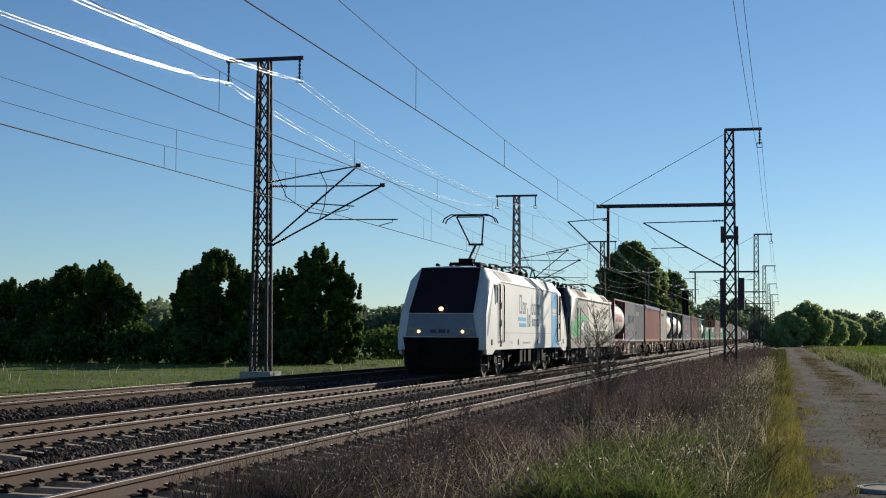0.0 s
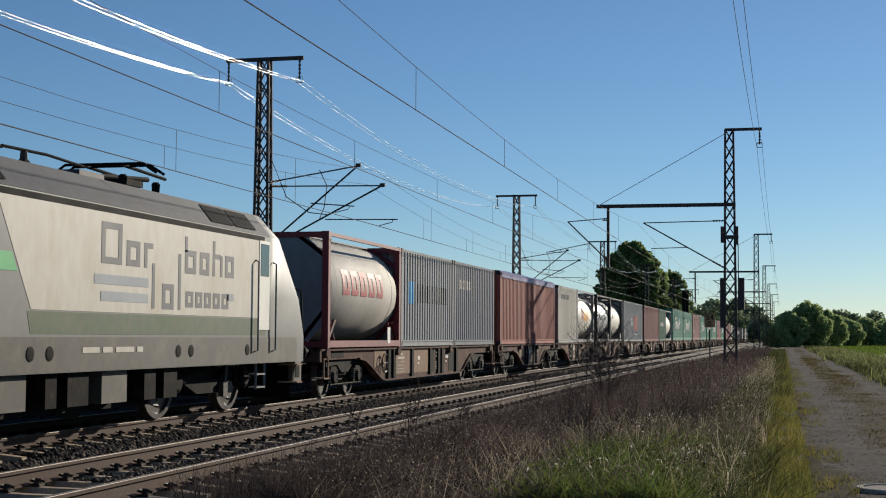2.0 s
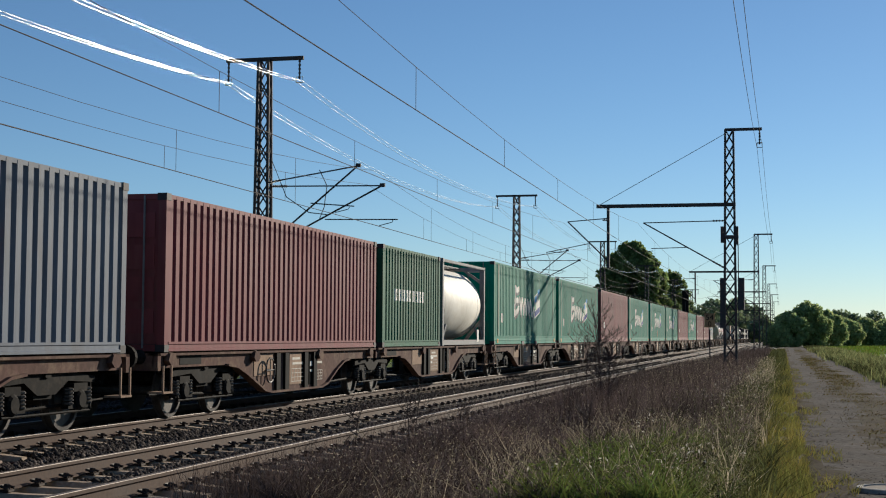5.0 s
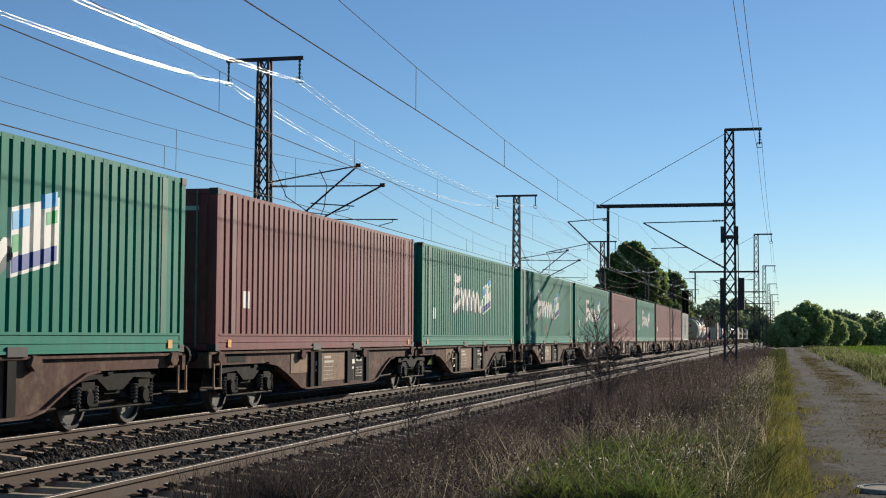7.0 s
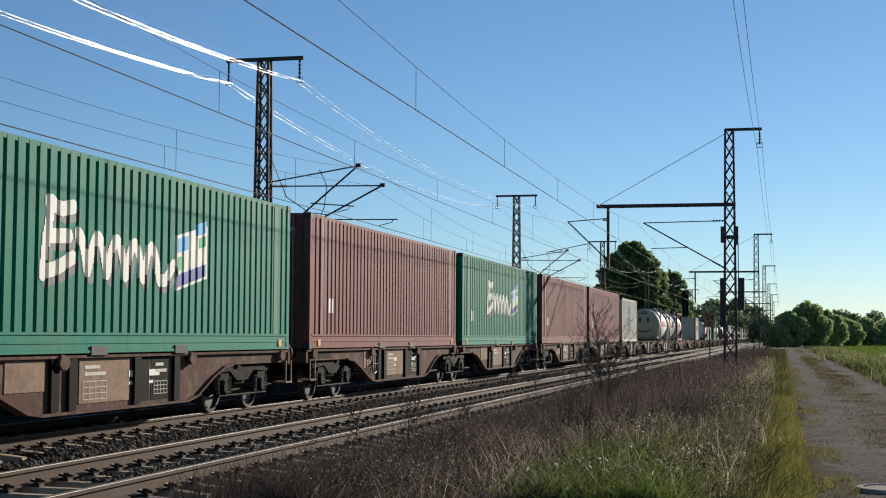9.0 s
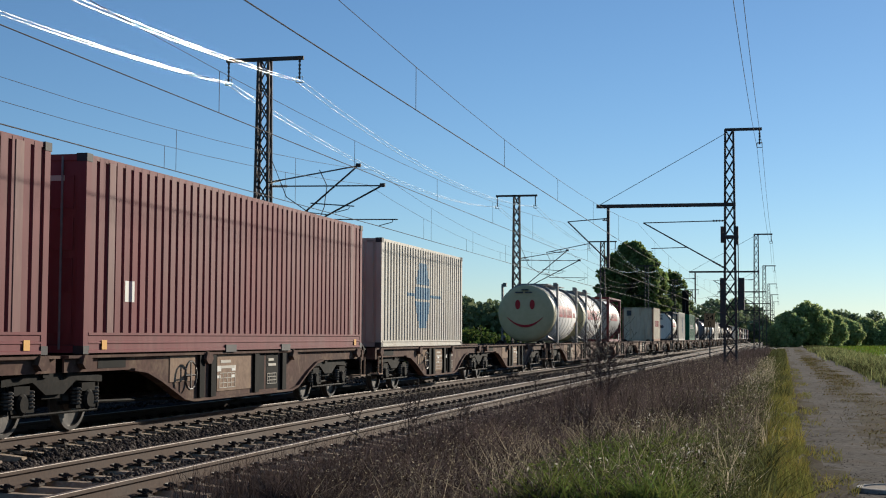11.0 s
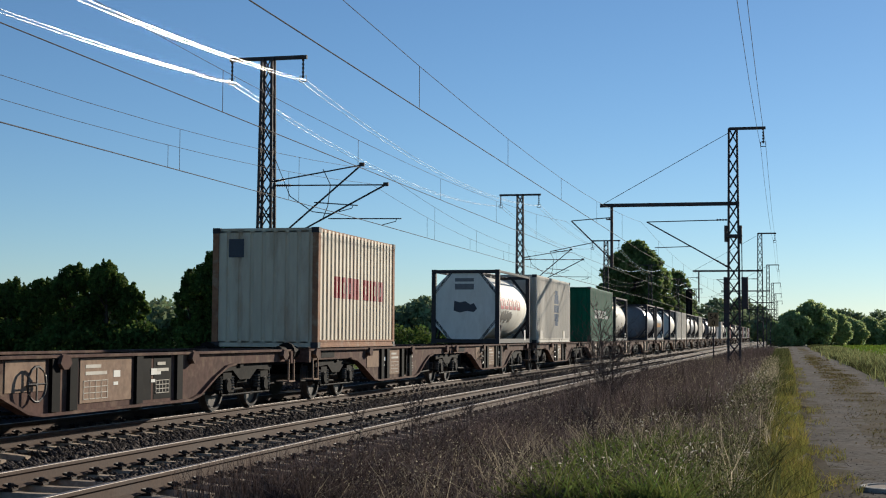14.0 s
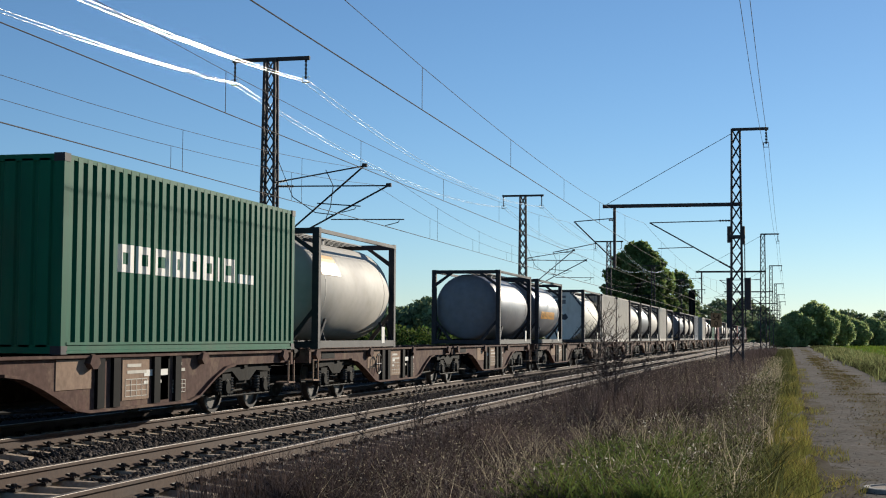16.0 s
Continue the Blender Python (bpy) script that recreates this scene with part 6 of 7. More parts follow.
# the long green and brown containers
EMBLEM = "white and blue square emblem"
for q, paint in ((183.94, "green"), (198.5, "green"), (213.6, "brown"), (228.25, "green"), (243.42, "green"), (258.05, "green"),
                 (273.05, "brown"), (287.7, "green"), (302.75, "brown"), (317.5, "brown")):
    th, at, br, z = container("long_container", q, 13.716, 2.896, paint, {"green": "long green corrugated container with white script blocks", "brown": "long dark brown corrugated container, plain sides"}[paint],
                              "forty-five foot containers", rail=0.3)
    if paint == "green":
        S = brush(z, 0.0)
        marks("script_shadow", th, PAINT["script_grey"], brush(z, 0.1), at, br, "dark drop shadow of the script", lift=0.003)
        marks("script_mark", th, PAINT["white"], S, at, br, "white brush-like strokes", lift=0.007)
        e0, e1 = 8.22, 9.5
        for nm, mt, pats, lb, up in (("emblem_ground", "white", [(e0, e1, z + 1.0, z + 1.92)], EMBLEM, 0.003),
                                     ("emblem_foot", "blue", [(e0 + 0.06, e1 - 0.06, z + 1.05, z + 1.26)], "dark blue bar", 0.007),
                                     ("emblem_top", "sky_blue", [(e0 + 0.06, e0 + 0.5, z + 1.62, z + 1.86), (e1 - 0.5, e1 - 0.06, z + 1.66, z + 1.86)], "light blue bars", 0.007),
                                     ("emblem_side", "leaf", [(e0 + 0.06, e0 + 0.26, z + 1.32, z + 1.55), (e1 - 0.36, e1 - 0.06, z + 1.4, z + 1.58)], "green bars", 0.007)):
            marks(nm, th, PAINT[mt], [(a, b, lo + 0.2 * (a - e0), hi + 0.2 * (a - e0)) for a, b, lo, hi in pats], at, br, lb, rise=0.2, lift=up)
    marks("code_plate", th, PAINT["white"], [(1.3, 1.42, z + 0.78, z + 1.1), (1.5, 1.62, z + 0.78, z + 1.1)], at, br, "white code plates")
    part("code_mark", Geo().box(-0.85, -0.25, 0.026, 0.03, z + 2.5, z + 2.58).box(-0.85, -0.4, 0.026, 0.03, z + 2.36, z + 2.44).box(0.3, 0.85, 0.026, 0.03, z + 2.5, z + 2.58).box(-0.8, -0.3, 0.026, 0.03, z + 0.9, z + 1.3), PAINT["pale"], th, "pale code bars")
    for yy in (0.55, 13.1):
        part("warning_plate", Geo().box(1.223, 1.228, yy, yy + 0.16, z + 0.06, z + 0.2), PAINT["orange"], th)
    for yy in (0.72, 12.82):
        part("stacking_post", shared(("stack", paint, yy), lambda: Geo().box(1.19, 1.2165, yy, yy + 0.2, z + 0.3, z + 2.83).mesh("stacking_post", PAINT["worn_" + paint])), None, th, "worn flat post")
    if 243 < q < 244:
        marks("rust_patch", th, PAINT["rust"], [(6.1, 6.42, z + 0.34, z + 0.82)], at, br, "rusty repair patch", lift=0.003)
    for yy in (5.3, 8.2):
        part("lifting_pocket", Geo().box(1.2, 1.235, yy, yy + 0.5, z - 0.02, z + 0.11), PAINT["frame_dark"], th)

# behind them
th, at, br, z = container("bulk_container", 332.9, 9.125, 2.74, "pale", "pale corrugated bulk container with a blue emblem", "bulk containers", end="wall")
for k in range(9):
    zz, half = z + 0.5 + 0.2 * k, 0.78 * math.sqrt(1 - ((k - 4) / 4.8) ** 2)
    marks("emblem_bar", th, PAINT["slate_sky"], [(4.2 - half, 4.2 + half, zz, zz + (0.2 if k not in (3, 5) else 0.13))], at, br, "faded blue bar of an oval emblem")
for y0, y1 in ((2.5, 3.3), (5.1, 6.3)):
    marks("emblem_wing", th, PAINT["slate_sky"], [(y0, y1, z + 1.36, z + 1.44)], at, br, "faded blue line beside the emblem")
smooth_tank(361.0, 6.05, "white swap tank with red ovals on its cream domed end", True)
smooth_tank(370.4, 6.05, "white swap tank with plain cream domed ends", False)
th, at, br, z, zc = tank_container("tank_container", 380.4, "tank_steel", "frame_red", "grey tank container in a dark red frame", "tank containers", r=1.18, plated="tank_steel")
for k in range(5):
    marks("lettering", th, PAINT["crimson"], hollow(1.25 + k * 0.68, 1.77 + k * 0.68, zc - 0.12, zc + 0.42, 0.17), at, [], "crimson block")
th, at, br, z = container("shipping_container", 409.3, 6.058, 2.591, "cream", "cream corrugated container with rust-stained edges", "corrugated containers", end="wall", rail_paint="rust")
marks("lettering", th, PAINT["crimson"], word(1.2, z + 1.1, 0.48, [0.36, 0.36, 0.38, 0.38, -0.15, 0.45, 0.14, 0.38, 0.4], 0.1), at, br, "row of crimson blocks")
part("dark_sign", Geo().box(-0.85, -0.5, 0.022, 0.03, z + 1.95, z + 2.35), PAINT["ink"], th)
th, at, br, z, zc = tank_container("tank_container", 428.9, "tank", "frame_dark", "white tank container with an octagonal end plate", "tank containers", octagon=True)
marks("lettering", th, PAINT["crimson"], word(0.65, zc - 0.08, 0.42, [0.6, 0.66, 0.62, 0.56, 0.6], 0.17), at, [], "row of dark red blocks")
marks("worn_patch", th, PAINT["loco_low"], [(0.9 + 0.2 * k, 1.12 + 0.2 * k, zc - 0.5 - 0.08 * math.sin(k * 1.9), zc - 0.18 + 0.06 * math.sin(k * 2.7)) for k in range(10)], at, [], "ragged grey-brown worn patch")
th, at, br, z = container("bulk_container", 436.35, 9.125, 2.74, "pale", "pale grey corrugated bulk container with a dark emblem", "bulk containers")
for k in range(8):
    zz, half = z + 0.72 + 0.19 * k, 0.62 * math.sqrt(1 - ((k - 3.5) / 4.2) ** 2)
    marks("emblem_bar", th, PAINT["slate"], [(5.2 - half, 5.2 + half, zz, zz + (0.19 if k not in (2, 4) else 0.13))], at, br, "slate blue bar of an oval emblem")
for yy in (1.0, 7.0):
    part("cover_plate", Geo().box(1.2, 1.222, yy, yy + 0.62, z + 0.16, z + 0.5), PAINT["pale"], th, "flat pale cover plate")
th, at, br, z = container("bulk_container", 452.6, 9.38, 2.8, "dark_green", "dark green corrugated bulk container with white blocks", "bulk containers", end="wall")
marks("lettering", th, PAINT["white"], word(1.67, z + 1.22, 0.42, [0.52, 0.52, 0.55, 0.48, 0.48, 0.52, 0.16, 0.5], 0.12) + word(6.45, z + 1.22, 0.17, [0.17, 0.17, 0.25], 0.06), at, br, "row of white blocks")
part("code_mark", Geo().box(-0.5, -0.42, 0.02, 0.03, z + 1.0, z + 2.3), PAINT["pale"], th, "upright pale code bar")
th, at, br, z, zc = tank_container("tank_container", 463.5, "tank_dull", "frame_dark", "cream tank container in a dark frame", "tank containers")
marks("orange_panel", th, PAINT["orange"], [(0.55, 1.9, zc + 0.3, zc + 0.75)], at, [], "pale orange panel")
th, at, br, z, zc = tank_container("tank_container", 482.9, "tank_dark", "frame_dark", "grey tank container in a dark frame", "tank containers")
marks("orange_panel", th, PAINT["orange"], [(0.7, 1.9, zc + 0.3, zc + 0.7)], at, [], "pale orange panel")
th, at, br, z, zc = tank_container("tank_container", 490.6, "tank_dark", "frame_dark", "dark grey tank container with yellow marks", "tank containers")
marks("lettering", th, PAINT["orange"], word(1.2, zc - 0.3, 0.3, [0.25] * 10, 0.08), at, [], "row of yellow blocks")
tank_container("tank_container", 503.6, "tank", "frame_dark", "white tank container with an octagonal end plate", "tank containers", octagon=True)
q = 510.4
for k, (kind, paint) in enumerate((("box", "pale"), ("box", "pale"), ("tank", "tank"), ("tank", "tank_dark"), ("tank", "tank"), ("box", "pale"), ("tank", "tank"), ("gap", ""), ("tank", "tank_dark"), ("tank", "tank"),
                                   ("tank", "tank"), ("box", "grey"), ("gap", ""), ("box", "pale"), ("tank", "tank"), ("tank", "tank_dark"), ("box", "dark_green"), ("tank", "tank"), ("box", "brown"), ("gap", ""), ("tank", "tank"), ("tank", "tank_dark"), ("box", "pale"), ("tank", "tank"), ("tank", "tank_dark"), ("box", "grey"), ("tank", "tank"), ("gap", ""), ("tank", "tank"), ("box", "brown"), ("box", "grey"), ("tank", "tank"), ("tank", "tank_dark"), ("box", "dark_green"), ("box", "brown"), ("tank", "tank"), ("box", "grey"), ("box", "brown"))):
    if kind == "box":
        container("shipping_container", q, 6.058, 2.591, paint, {"pale": "off-white corrugated container", "grey": "grey corrugated container", "dark_green": "dark green corrugated container", "brown": "brown corrugated container"}[paint] + " far down the train", "corrugated containers")
    elif kind == "tank":
        tank_container("tank_container", q, "tank_dull" if paint == "tank" else paint, "frame_dark", ("dull cream" if paint == "tank" else "dark grey") + " tank container far down the train", "tank containers")
    q += 6.9

# --- locomotives ---


def loco_shell(sections, name, mat, th):
    """sections: list of half rings [(x, y, z), ...] from sill to roof middle, front to back."""
    rings = [h + [(-x, y, z) for x, y, z in reversed(h[:-1])] for h in sections]
    g = Geo().loft(rings)
    return part(name, g, mat, th, smooth=True)


def corner(face, neck, out):
    """The rounded edge between a cab's face and its side; out is -1 at the near end."""
    k = (1.0, 1.0, 1.0, 0.8, 0.4, 0.0)
    return [[(a[0] + (b[0] - a[0]) * u + 0.07 * e * w, a[1] + (b[1] - a[1]) * v + out * 0.02 * w * e, a[2] + (b[2] - a[2]) * u) for a, b, e in zip(face, neck, k)] for u, v, w in ((0.4, 0.25, 0.7), (0.75, 0.6, 1.0))]


def cab_rings(front, length, side_x, roof_z, sill, mid, eave, flip):
    """The two rings of a cab end: face and shoulder. front is the y of the lower nose; flip mirrors it to the back."""
    def f(y):
        return length - y if flip else y
    face = [(1.26, f(front - 0.22), sill), (1.24, f(front - 0.28), mid), (1.1, f(front - 0.24), 2.14), (1.06, f(front + 0.88), 3.28), (1.03, f(front + 1.22), roof_z - 0.03), (0.0, f(front + 1.16), roof_z + 0.02)]
    neck = [(side_x, f(front), sill), (side_x, f(front), mid), (side_x - 0.01, f(front + 0.3), 2.1), (side_x - 0.06, f(front + 1.25), eave), (1.1, f(front + 1.75), roof_z - 0.02), (0.0, f(front + 1.75), roof_z + 0.04)]
    return face, neck


def loco_bogie(th, y, wheelbase, dark):
    def frame_mesh():
        g = Geo()
        for s in (1, -1):
            g.prism_x([(-2.0, 0.6), (-2.0, 0.78), (-0.9, 0.84), (-0.5, 0.62), (0.5, 0.62), (0.9, 0.84), (2.0, 0.78), (2.0, 0.6), (1.0, 0.55), (0.5, 0.38), (-0.5, 0.38), (-1.0, 0.55)], s * 0.98, s * 1.1)
        g.box(-1, 1, -0.4, 0.4, 0.4, 0.8)
        return g.mesh("bogie", dark)
    b = part("bogie", shared(("loco_bogie",), frame_mesh), None, th); b.location = (0, y, 0)
    for a in (-wheelbase / 2, wheelbase / 2):
        def wheels():
            g = Geo()
            for s in (1, -1):
                g.turn_x([(s * 0.69, 0.62), (s * 0.7, 0.65), (s * 0.725, 0.64), (s * 0.73, 0.625), (s * 0.84, 0.62), (s * 0.842, 0.54), (s * 0.79, 0.52), (s * 0.8, 0.2), (s * 0.86, 0.15)], 0, 0.625, 28)
            g.turn_x([(-0.69, 0.1), (0.69, 0.1)], 0, 0.625, 10)
            return g.mesh("wheelset", M["wheel"], True)
        part("wheelset", shared("loco_wheels", wheels), None, b).location = (0, a, 0)
        def boxes():
            g = Geo()
            for s in (side,):
                g.turn_x([(s * 1.0, 0.2), (s * 1.18, 0.2), (s * 1.22, 0.14)], 0, 0.62, 12)
                g.tube([(s * 1.14, -0.2, 0.6), (s * 1.14, 0.75, 0.72)], 0.06, 6)
                for d in (-0.34, 0.34):
                    for k in range(4):
                        g.turn_z([(0.55 + k * 0.06, 0.07), (0.57 + k * 0.06, 0.1), (0.59 + k * 0.06, 0.1), (0.61 + k * 0.06, 0.07)], s * 1.08, d, 8)
            return g.mesh("axle_box", M["under"])
        for side in (1, -1):
            part("axle_box", shared(("loco_axle", side), boxes), None, b).location = (0, a, 0)
        for s in (1, -1):
            part("brake_rod", shared(("loco_rod", s), lambda: Geo().tube([(s * 1.16, -0.85, 0.85), (s * 1.16, -0.95, 0.3), (s * 1.1, -0.6, 0.25)], 0.035, 5).box(s * 1.1, s * 1.2, -1.05, -0.85, 0.3, 0.55).mesh("brake_rod", M["wheel"])), None, b).location = (0, a, 0)
    return b


def folded_pantograph(th, y, z):
    g = Geo().box(-0.5, 0.5, y - 0.3, y + 0.3, z, z + 0.1)
    for s in (-0.45, 0.45):
        for yy in (-0.35, 0.9):
            g.turn_z([(z - 0.1, 0.06), (z + 0.12, 0.08), (z + 0.16, 0.05)], s, y + yy, 8)
    p = part("pantograph", g, M["black"], th, "folded pantograph")
    part("arm", Geo().tube([(0, y - 0.2, z + 0.15), (0, y + 1.5, z + 0.28)], 0.05, 6).tube([(0.35, y + 1.5, z + 0.28), (0.35, y - 0.2, z + 0.34)], 0.03, 6).tube([(-0.35, y + 1.5, z + 0.28), (-0.35, y - 0.2, z + 0.34)], 0.03, 6), M["black"], p)
    part("collector_head", Geo().tube([(-0.95, y - 0.15, z + 0.2), (-0.7, y - 0.15, z + 0.36), (0.7, y - 0.15, z + 0.36), (0.95, y - 0.15, z + 0.2)], 0.025, 5).tube([(-0.95, y + 0.15, z + 0.2), (-0.7, y + 0.15, z + 0.36), (0.7, y + 0.15, z + 0.36), (0.95, y + 0.15, z + 0.2)], 0.025, 5), M["black"], p)


def roof_gear(th, z, spots, mat):
    for k, (y, kind) in enumerate(spots):
        if kind == "post":
            part("roof_insulator", shared(("rins", z), lambda: Geo().turn_z([(z, 0.06), (z + 0.06, 0.1), (z + 0.1, 0.06), (z + 0.16, 0.1), (z + 0.2, 0.06), (z + 0.32, 0.05)], 0.3, 0, 8).mesh("roof_insulator", M["insulator"])), None, th).location = (0, y, 0)
        elif kind == "bar":
            part("busbar", Geo().tube([(0.3, y, z + 0.32), (0.32, y + 1.2, z + 0.34), (0.3, y + 2.4, z + 0.3)], 0.025, 5), M["black"], th)
        else:
            part("roof_unit", Geo().box(-0.6, 0.6, y, y + 0.8, z - 0.02, z + 0.18), mat, th)


def front_kit(th, length, glass, flip, lamps, z_roof, number):
    """Windscreen, lamps, buffers, plough and steps of one cab end."""
    def f(y):
        return length - y if flip else y
    d = -1 if not flip else 1
    ws = [(-1.09, f(-0.245), 2.16), (1.09, f(-0.245), 2.16), (1.05, f(0.86), 3.3), (1.02, f(1.2), z_roof - 0.05), (-1.02, f(1.2), z_roof - 0.05), (-1.05, f(0.86), 3.3)]
    off = d * 0.03
    if lamps:
        part("front_panel", Geo().loft([[(-1.19, f(-0.265), 1.4), (1.19, f(-0.265), 1.4), (1.08, f(-0.235), 2.13), (-1.08, f(-0.235), 2.13)], [(-1.19, f(-0.29), 1.4), (1.19, f(-0.29), 1.4), (1.08, f(-0.256), 2.13), (-1.08, f(-0.256), 2.13)]]), PAINT["shaded_front_silver"], th, "silver front panel below the windscreen, shade put into its colour")
    part("windscreen", Geo().loft([[(x, y, z) for x, y, z in ws], [(x, y + off, z + 0.012) for x, y, z in ws]]), glass, th, "dark raked windscreen")
    part("front_skirt", Geo().loft([[(-1.3, f(0.0), 0.42), (1.3, f(0.0), 0.42), (1.36, f(0.0), 1.36), (-1.36, f(0.0), 1.36)], [(-1.1, f(-0.3), 0.35), (1.1, f(-0.3), 0.35), (1.27, f(-0.31), 1.36), (-1.27, f(-0.31), 1.36)]]), M["black"], th, "black front skirt")
    part("plough", Geo().loft([[(-1.25, f(0.1), 0.15), (1.25, f(0.1), 0.15), (1.25, f(0.1), 0.5), (-1.25, f(0.1), 0.5)], [(-1.1, f(-0.2), 0.13), (1.1, f(-0.2), 0.13), (1.1, f(-0.25), 0.5), (-1.1, f(-0.25), 0.5)]]), M["black"], th)
    for s in (-0.875, 0.875):
        b = part("buffer", Geo().turn_y([(f(-0.2), 0.16), (f(-0.45), 0.15), (f(-0.45), 0.1), (f(-0.6), 0.1), (f(-0.6), 0.24), (f(-0.64), 0.24)], s, 1.04, 16), M["black"], th)
    for s in (-1, 1):
        h = part("headlight", Geo().loft([[(s * 0.62, f(-0.27), 1.43), (s * 1.15, f(-0.25), 1.43), (s * 1.15, f(-0.25), 1.68), (s * 0.62, f(-0.27), 1.66)], [(s * 0.62, f(-0.31), 1.43), (s * 1.15, f(-0.28), 1.43), (s * 1.15, f(-0.28), 1.68), (s * 0.62, f(-0.31), 1.66)]]), PAINT["lens"], th, "headlight cluster behind glass")
        if lamps:
            part("lamp_disc", Geo().turn_y([(f(-0.29), 0.06), (f(-0.325), 0.055)], s * 0.74, 1.55, 14), PAINT["lamp"], h, "lit warm headlight")
            part("lamp_disc", Geo().turn_y([(f(-0.27), 0.06), (f(-0.305), 0.055)], s * 0.98, 1.55, 14), PAINT["wheel_glass"], h)
    if lamps:
        part("top_lamp", Geo().turn_y([(f(-0.2), 0.075), (f(-0.3), 0.07)], 0.0, 2.3, 14), PAINT["lamp"], th, "lit upper headlight")
    if number:
        part("number_plate", Geo().box(-0.36, -0.14, f(-0.292), f(-0.284), 1.5, 1.62).box(-0.08, 0.16, f(-0.292), f(-0.284), 1.5, 1.62).box(0.22, 0.3, f(-0.292), f(-0.284), 1.5, 1.62), PAINT["ink"], th, "dark number bars")
    for z in (0.45, 0.8, 1.28):
        part("front_step", Geo().box(1.05, 1.46, f(0.1) - 0.16, f(0.1) + 0.16, z, z + 0.03), PAINT["panel"], th)


def build_white_loco():
    q = 45.45
    th = rolling("electric_locomotive", q, "silver-white electric locomotive with a light blue band, headlights lit", "locomotive", "locomotives of the train")
    L, SX, RZ, SILL, MID, EAVE = 17.42, 1.49, 3.76, 0.95, 1.39, 3.28
    f1, n1 = cab_rings(0.0, L, SX, RZ, SILL, MID, EAVE, False)
    f2, n2 = cab_rings(0.0, L, SX, RZ, SILL, MID, EAVE, True)
    def ring(y):
        return [(SX, y, SILL), (SX, y, MID), (SX, y, 2.1), (SX, y, EAVE), (1.08, y, RZ - 0.02), (0.0, y, RZ + 0.02)]
    loco_shell([f1, *corner(f1, n1, -1), n1, ring(2.4), ring(L - 2.4), n2, *reversed(corner(f2, n2, 1)), f2], "body", PAINT["loco_white"], th)
    PAINT["wheel_glass"] = PAINT["side_glass"]
    front_kit(th, L, PAINT["glass"], False, True, RZ, True)
    front_kit(th, L, PAINT["glass"], True, False, RZ, False)
    # apron corners reaching lower at the cab
    for flip in (False, True):
        f = (lambda y: L - y) if flip else (lambda y: y)
        for s in (1, -1):
            part("cab_apron", Geo().prism_x([(f(0.0), 0.98), (f(0.02), 0.8), (f(1.0), 0.8), (f(1.25), 0.9), (f(1.6), 0.98)], s * 1.4, s * 1.488), PAINT["loco_white"], th)
            # grey band along the nose edge
            part("nose_band", Geo().loft([[(s * 1.494, f(0.02), 1.42), (s * 1.486, f(0.33), 2.12), (s * 1.436, f(1.24), 3.2)], [(s * 1.494, f(0.22), 1.42), (s * 1.49, f(0.62), 2.12), (s * 1.45, f(1.42), 3.22)]], caps=False, closed=False), PAINT["loco_band"], th, "grey band beside the nose")
            # cab side window, door, rails, vent
            w = part("side_window", Geo().prism_x([(f(1.38), 2.62), (f(1.46), 3.1), (f(1.8), 3.1), (f(1.8), 2.55), (f(1.44), 2.55)], s * 1.43, s * 1.492), PAINT["side_glass"], th, "pale side window with a dark rubber frame")
            part("window_frame", Geo().prism_x([(f(1.32), 2.6), (f(1.42), 3.16), (f(1.87), 3.16), (f(1.87), 2.48), (f(1.4), 2.48)], s * 1.42, s * 1.486), M["black"], w)
            dd = part("door", Geo().prism_x([(f(2.12), 1.42), (f(2.12), 3.2), (f(2.62), 3.2), (f(2.62), 1.42)], s * 1.47, s * 1.5), PAINT["white"], th, "white cab door")
            for zz in (2.35, 1.75):
                part("door_handle", Geo().tube([(s * 1.5, f(2.22), zz), (s * 1.54, f(2.22), zz), (s * 1.54, f(2.24), zz + 0.22)], 0.016, 5), M["black"], dd)
            for yy in (2.02, 2.74):
                part("handrail", Geo().tube([(s * 1.49, f(yy), 1.2), (s * 1.54, f(yy), 1.22), (s * 1.54, f(yy), 3.16), (s * 1.49, f(yy), 3.2)], 0.024, 6), M["black"], th, "black handrail")
            part("door_step", Geo().box(s * 1.42, s * 1.495, min(f(2.2), f(2.55)), max(f(2.2), f(2.55)), 1.05, 1.26), M["black"], th)
            g = Geo()
            for yy in (2.15, 2.6):
                g.tube([(s * 1.42, f(yy), 0.95), (s * 1.42, f(yy), 0.42)], 0.025, 5)
            for zz in (0.45, 0.7):
                g.box(s * 1.3, s * 1.44, min(f(2.15), f(2.6)), max(f(2.15), f(2.6)), zz, zz + 0.03)
            part("ladder", g, PAINT["frame_grey"], th)
            part("socket_box", Geo().box(s * 1.48, s * 1.497, min(f(0.7), f(0.95)), max(f(0.7), f(0.95)), 1.1, 1.3), M["black"], th)
    for s in (1, -1):
        # blue band over side and roof slope
        part("blue_band", Geo().loft([[(s * 1.496, y, SILL + 0.004), (s * 1.496, y, EAVE + 0.006), (s * 1.086, y, RZ - 0.012)] for y in (13.35, 14.95)], caps=False, closed=False), PAINT["sky_blue"], th, "light blue livery band")
        for a, b in ((2.55, 3.75), (3.85, 4.95), (9.9, 10.3), (12.2, 13.3), (13.5, 14.8)):
            part("roof_grille", Geo().loft([[(s * (1.49 - 0.41 * t + 0.012), y, EAVE + (RZ - 0.02 - EAVE) * t + 0.012) for t in (0.14, 0.9)] for y in (a, b)], caps=False, closed=False), PAINT["grille"] if b < 13.4 else PAINT["slate"], th, "louvred roof grille")
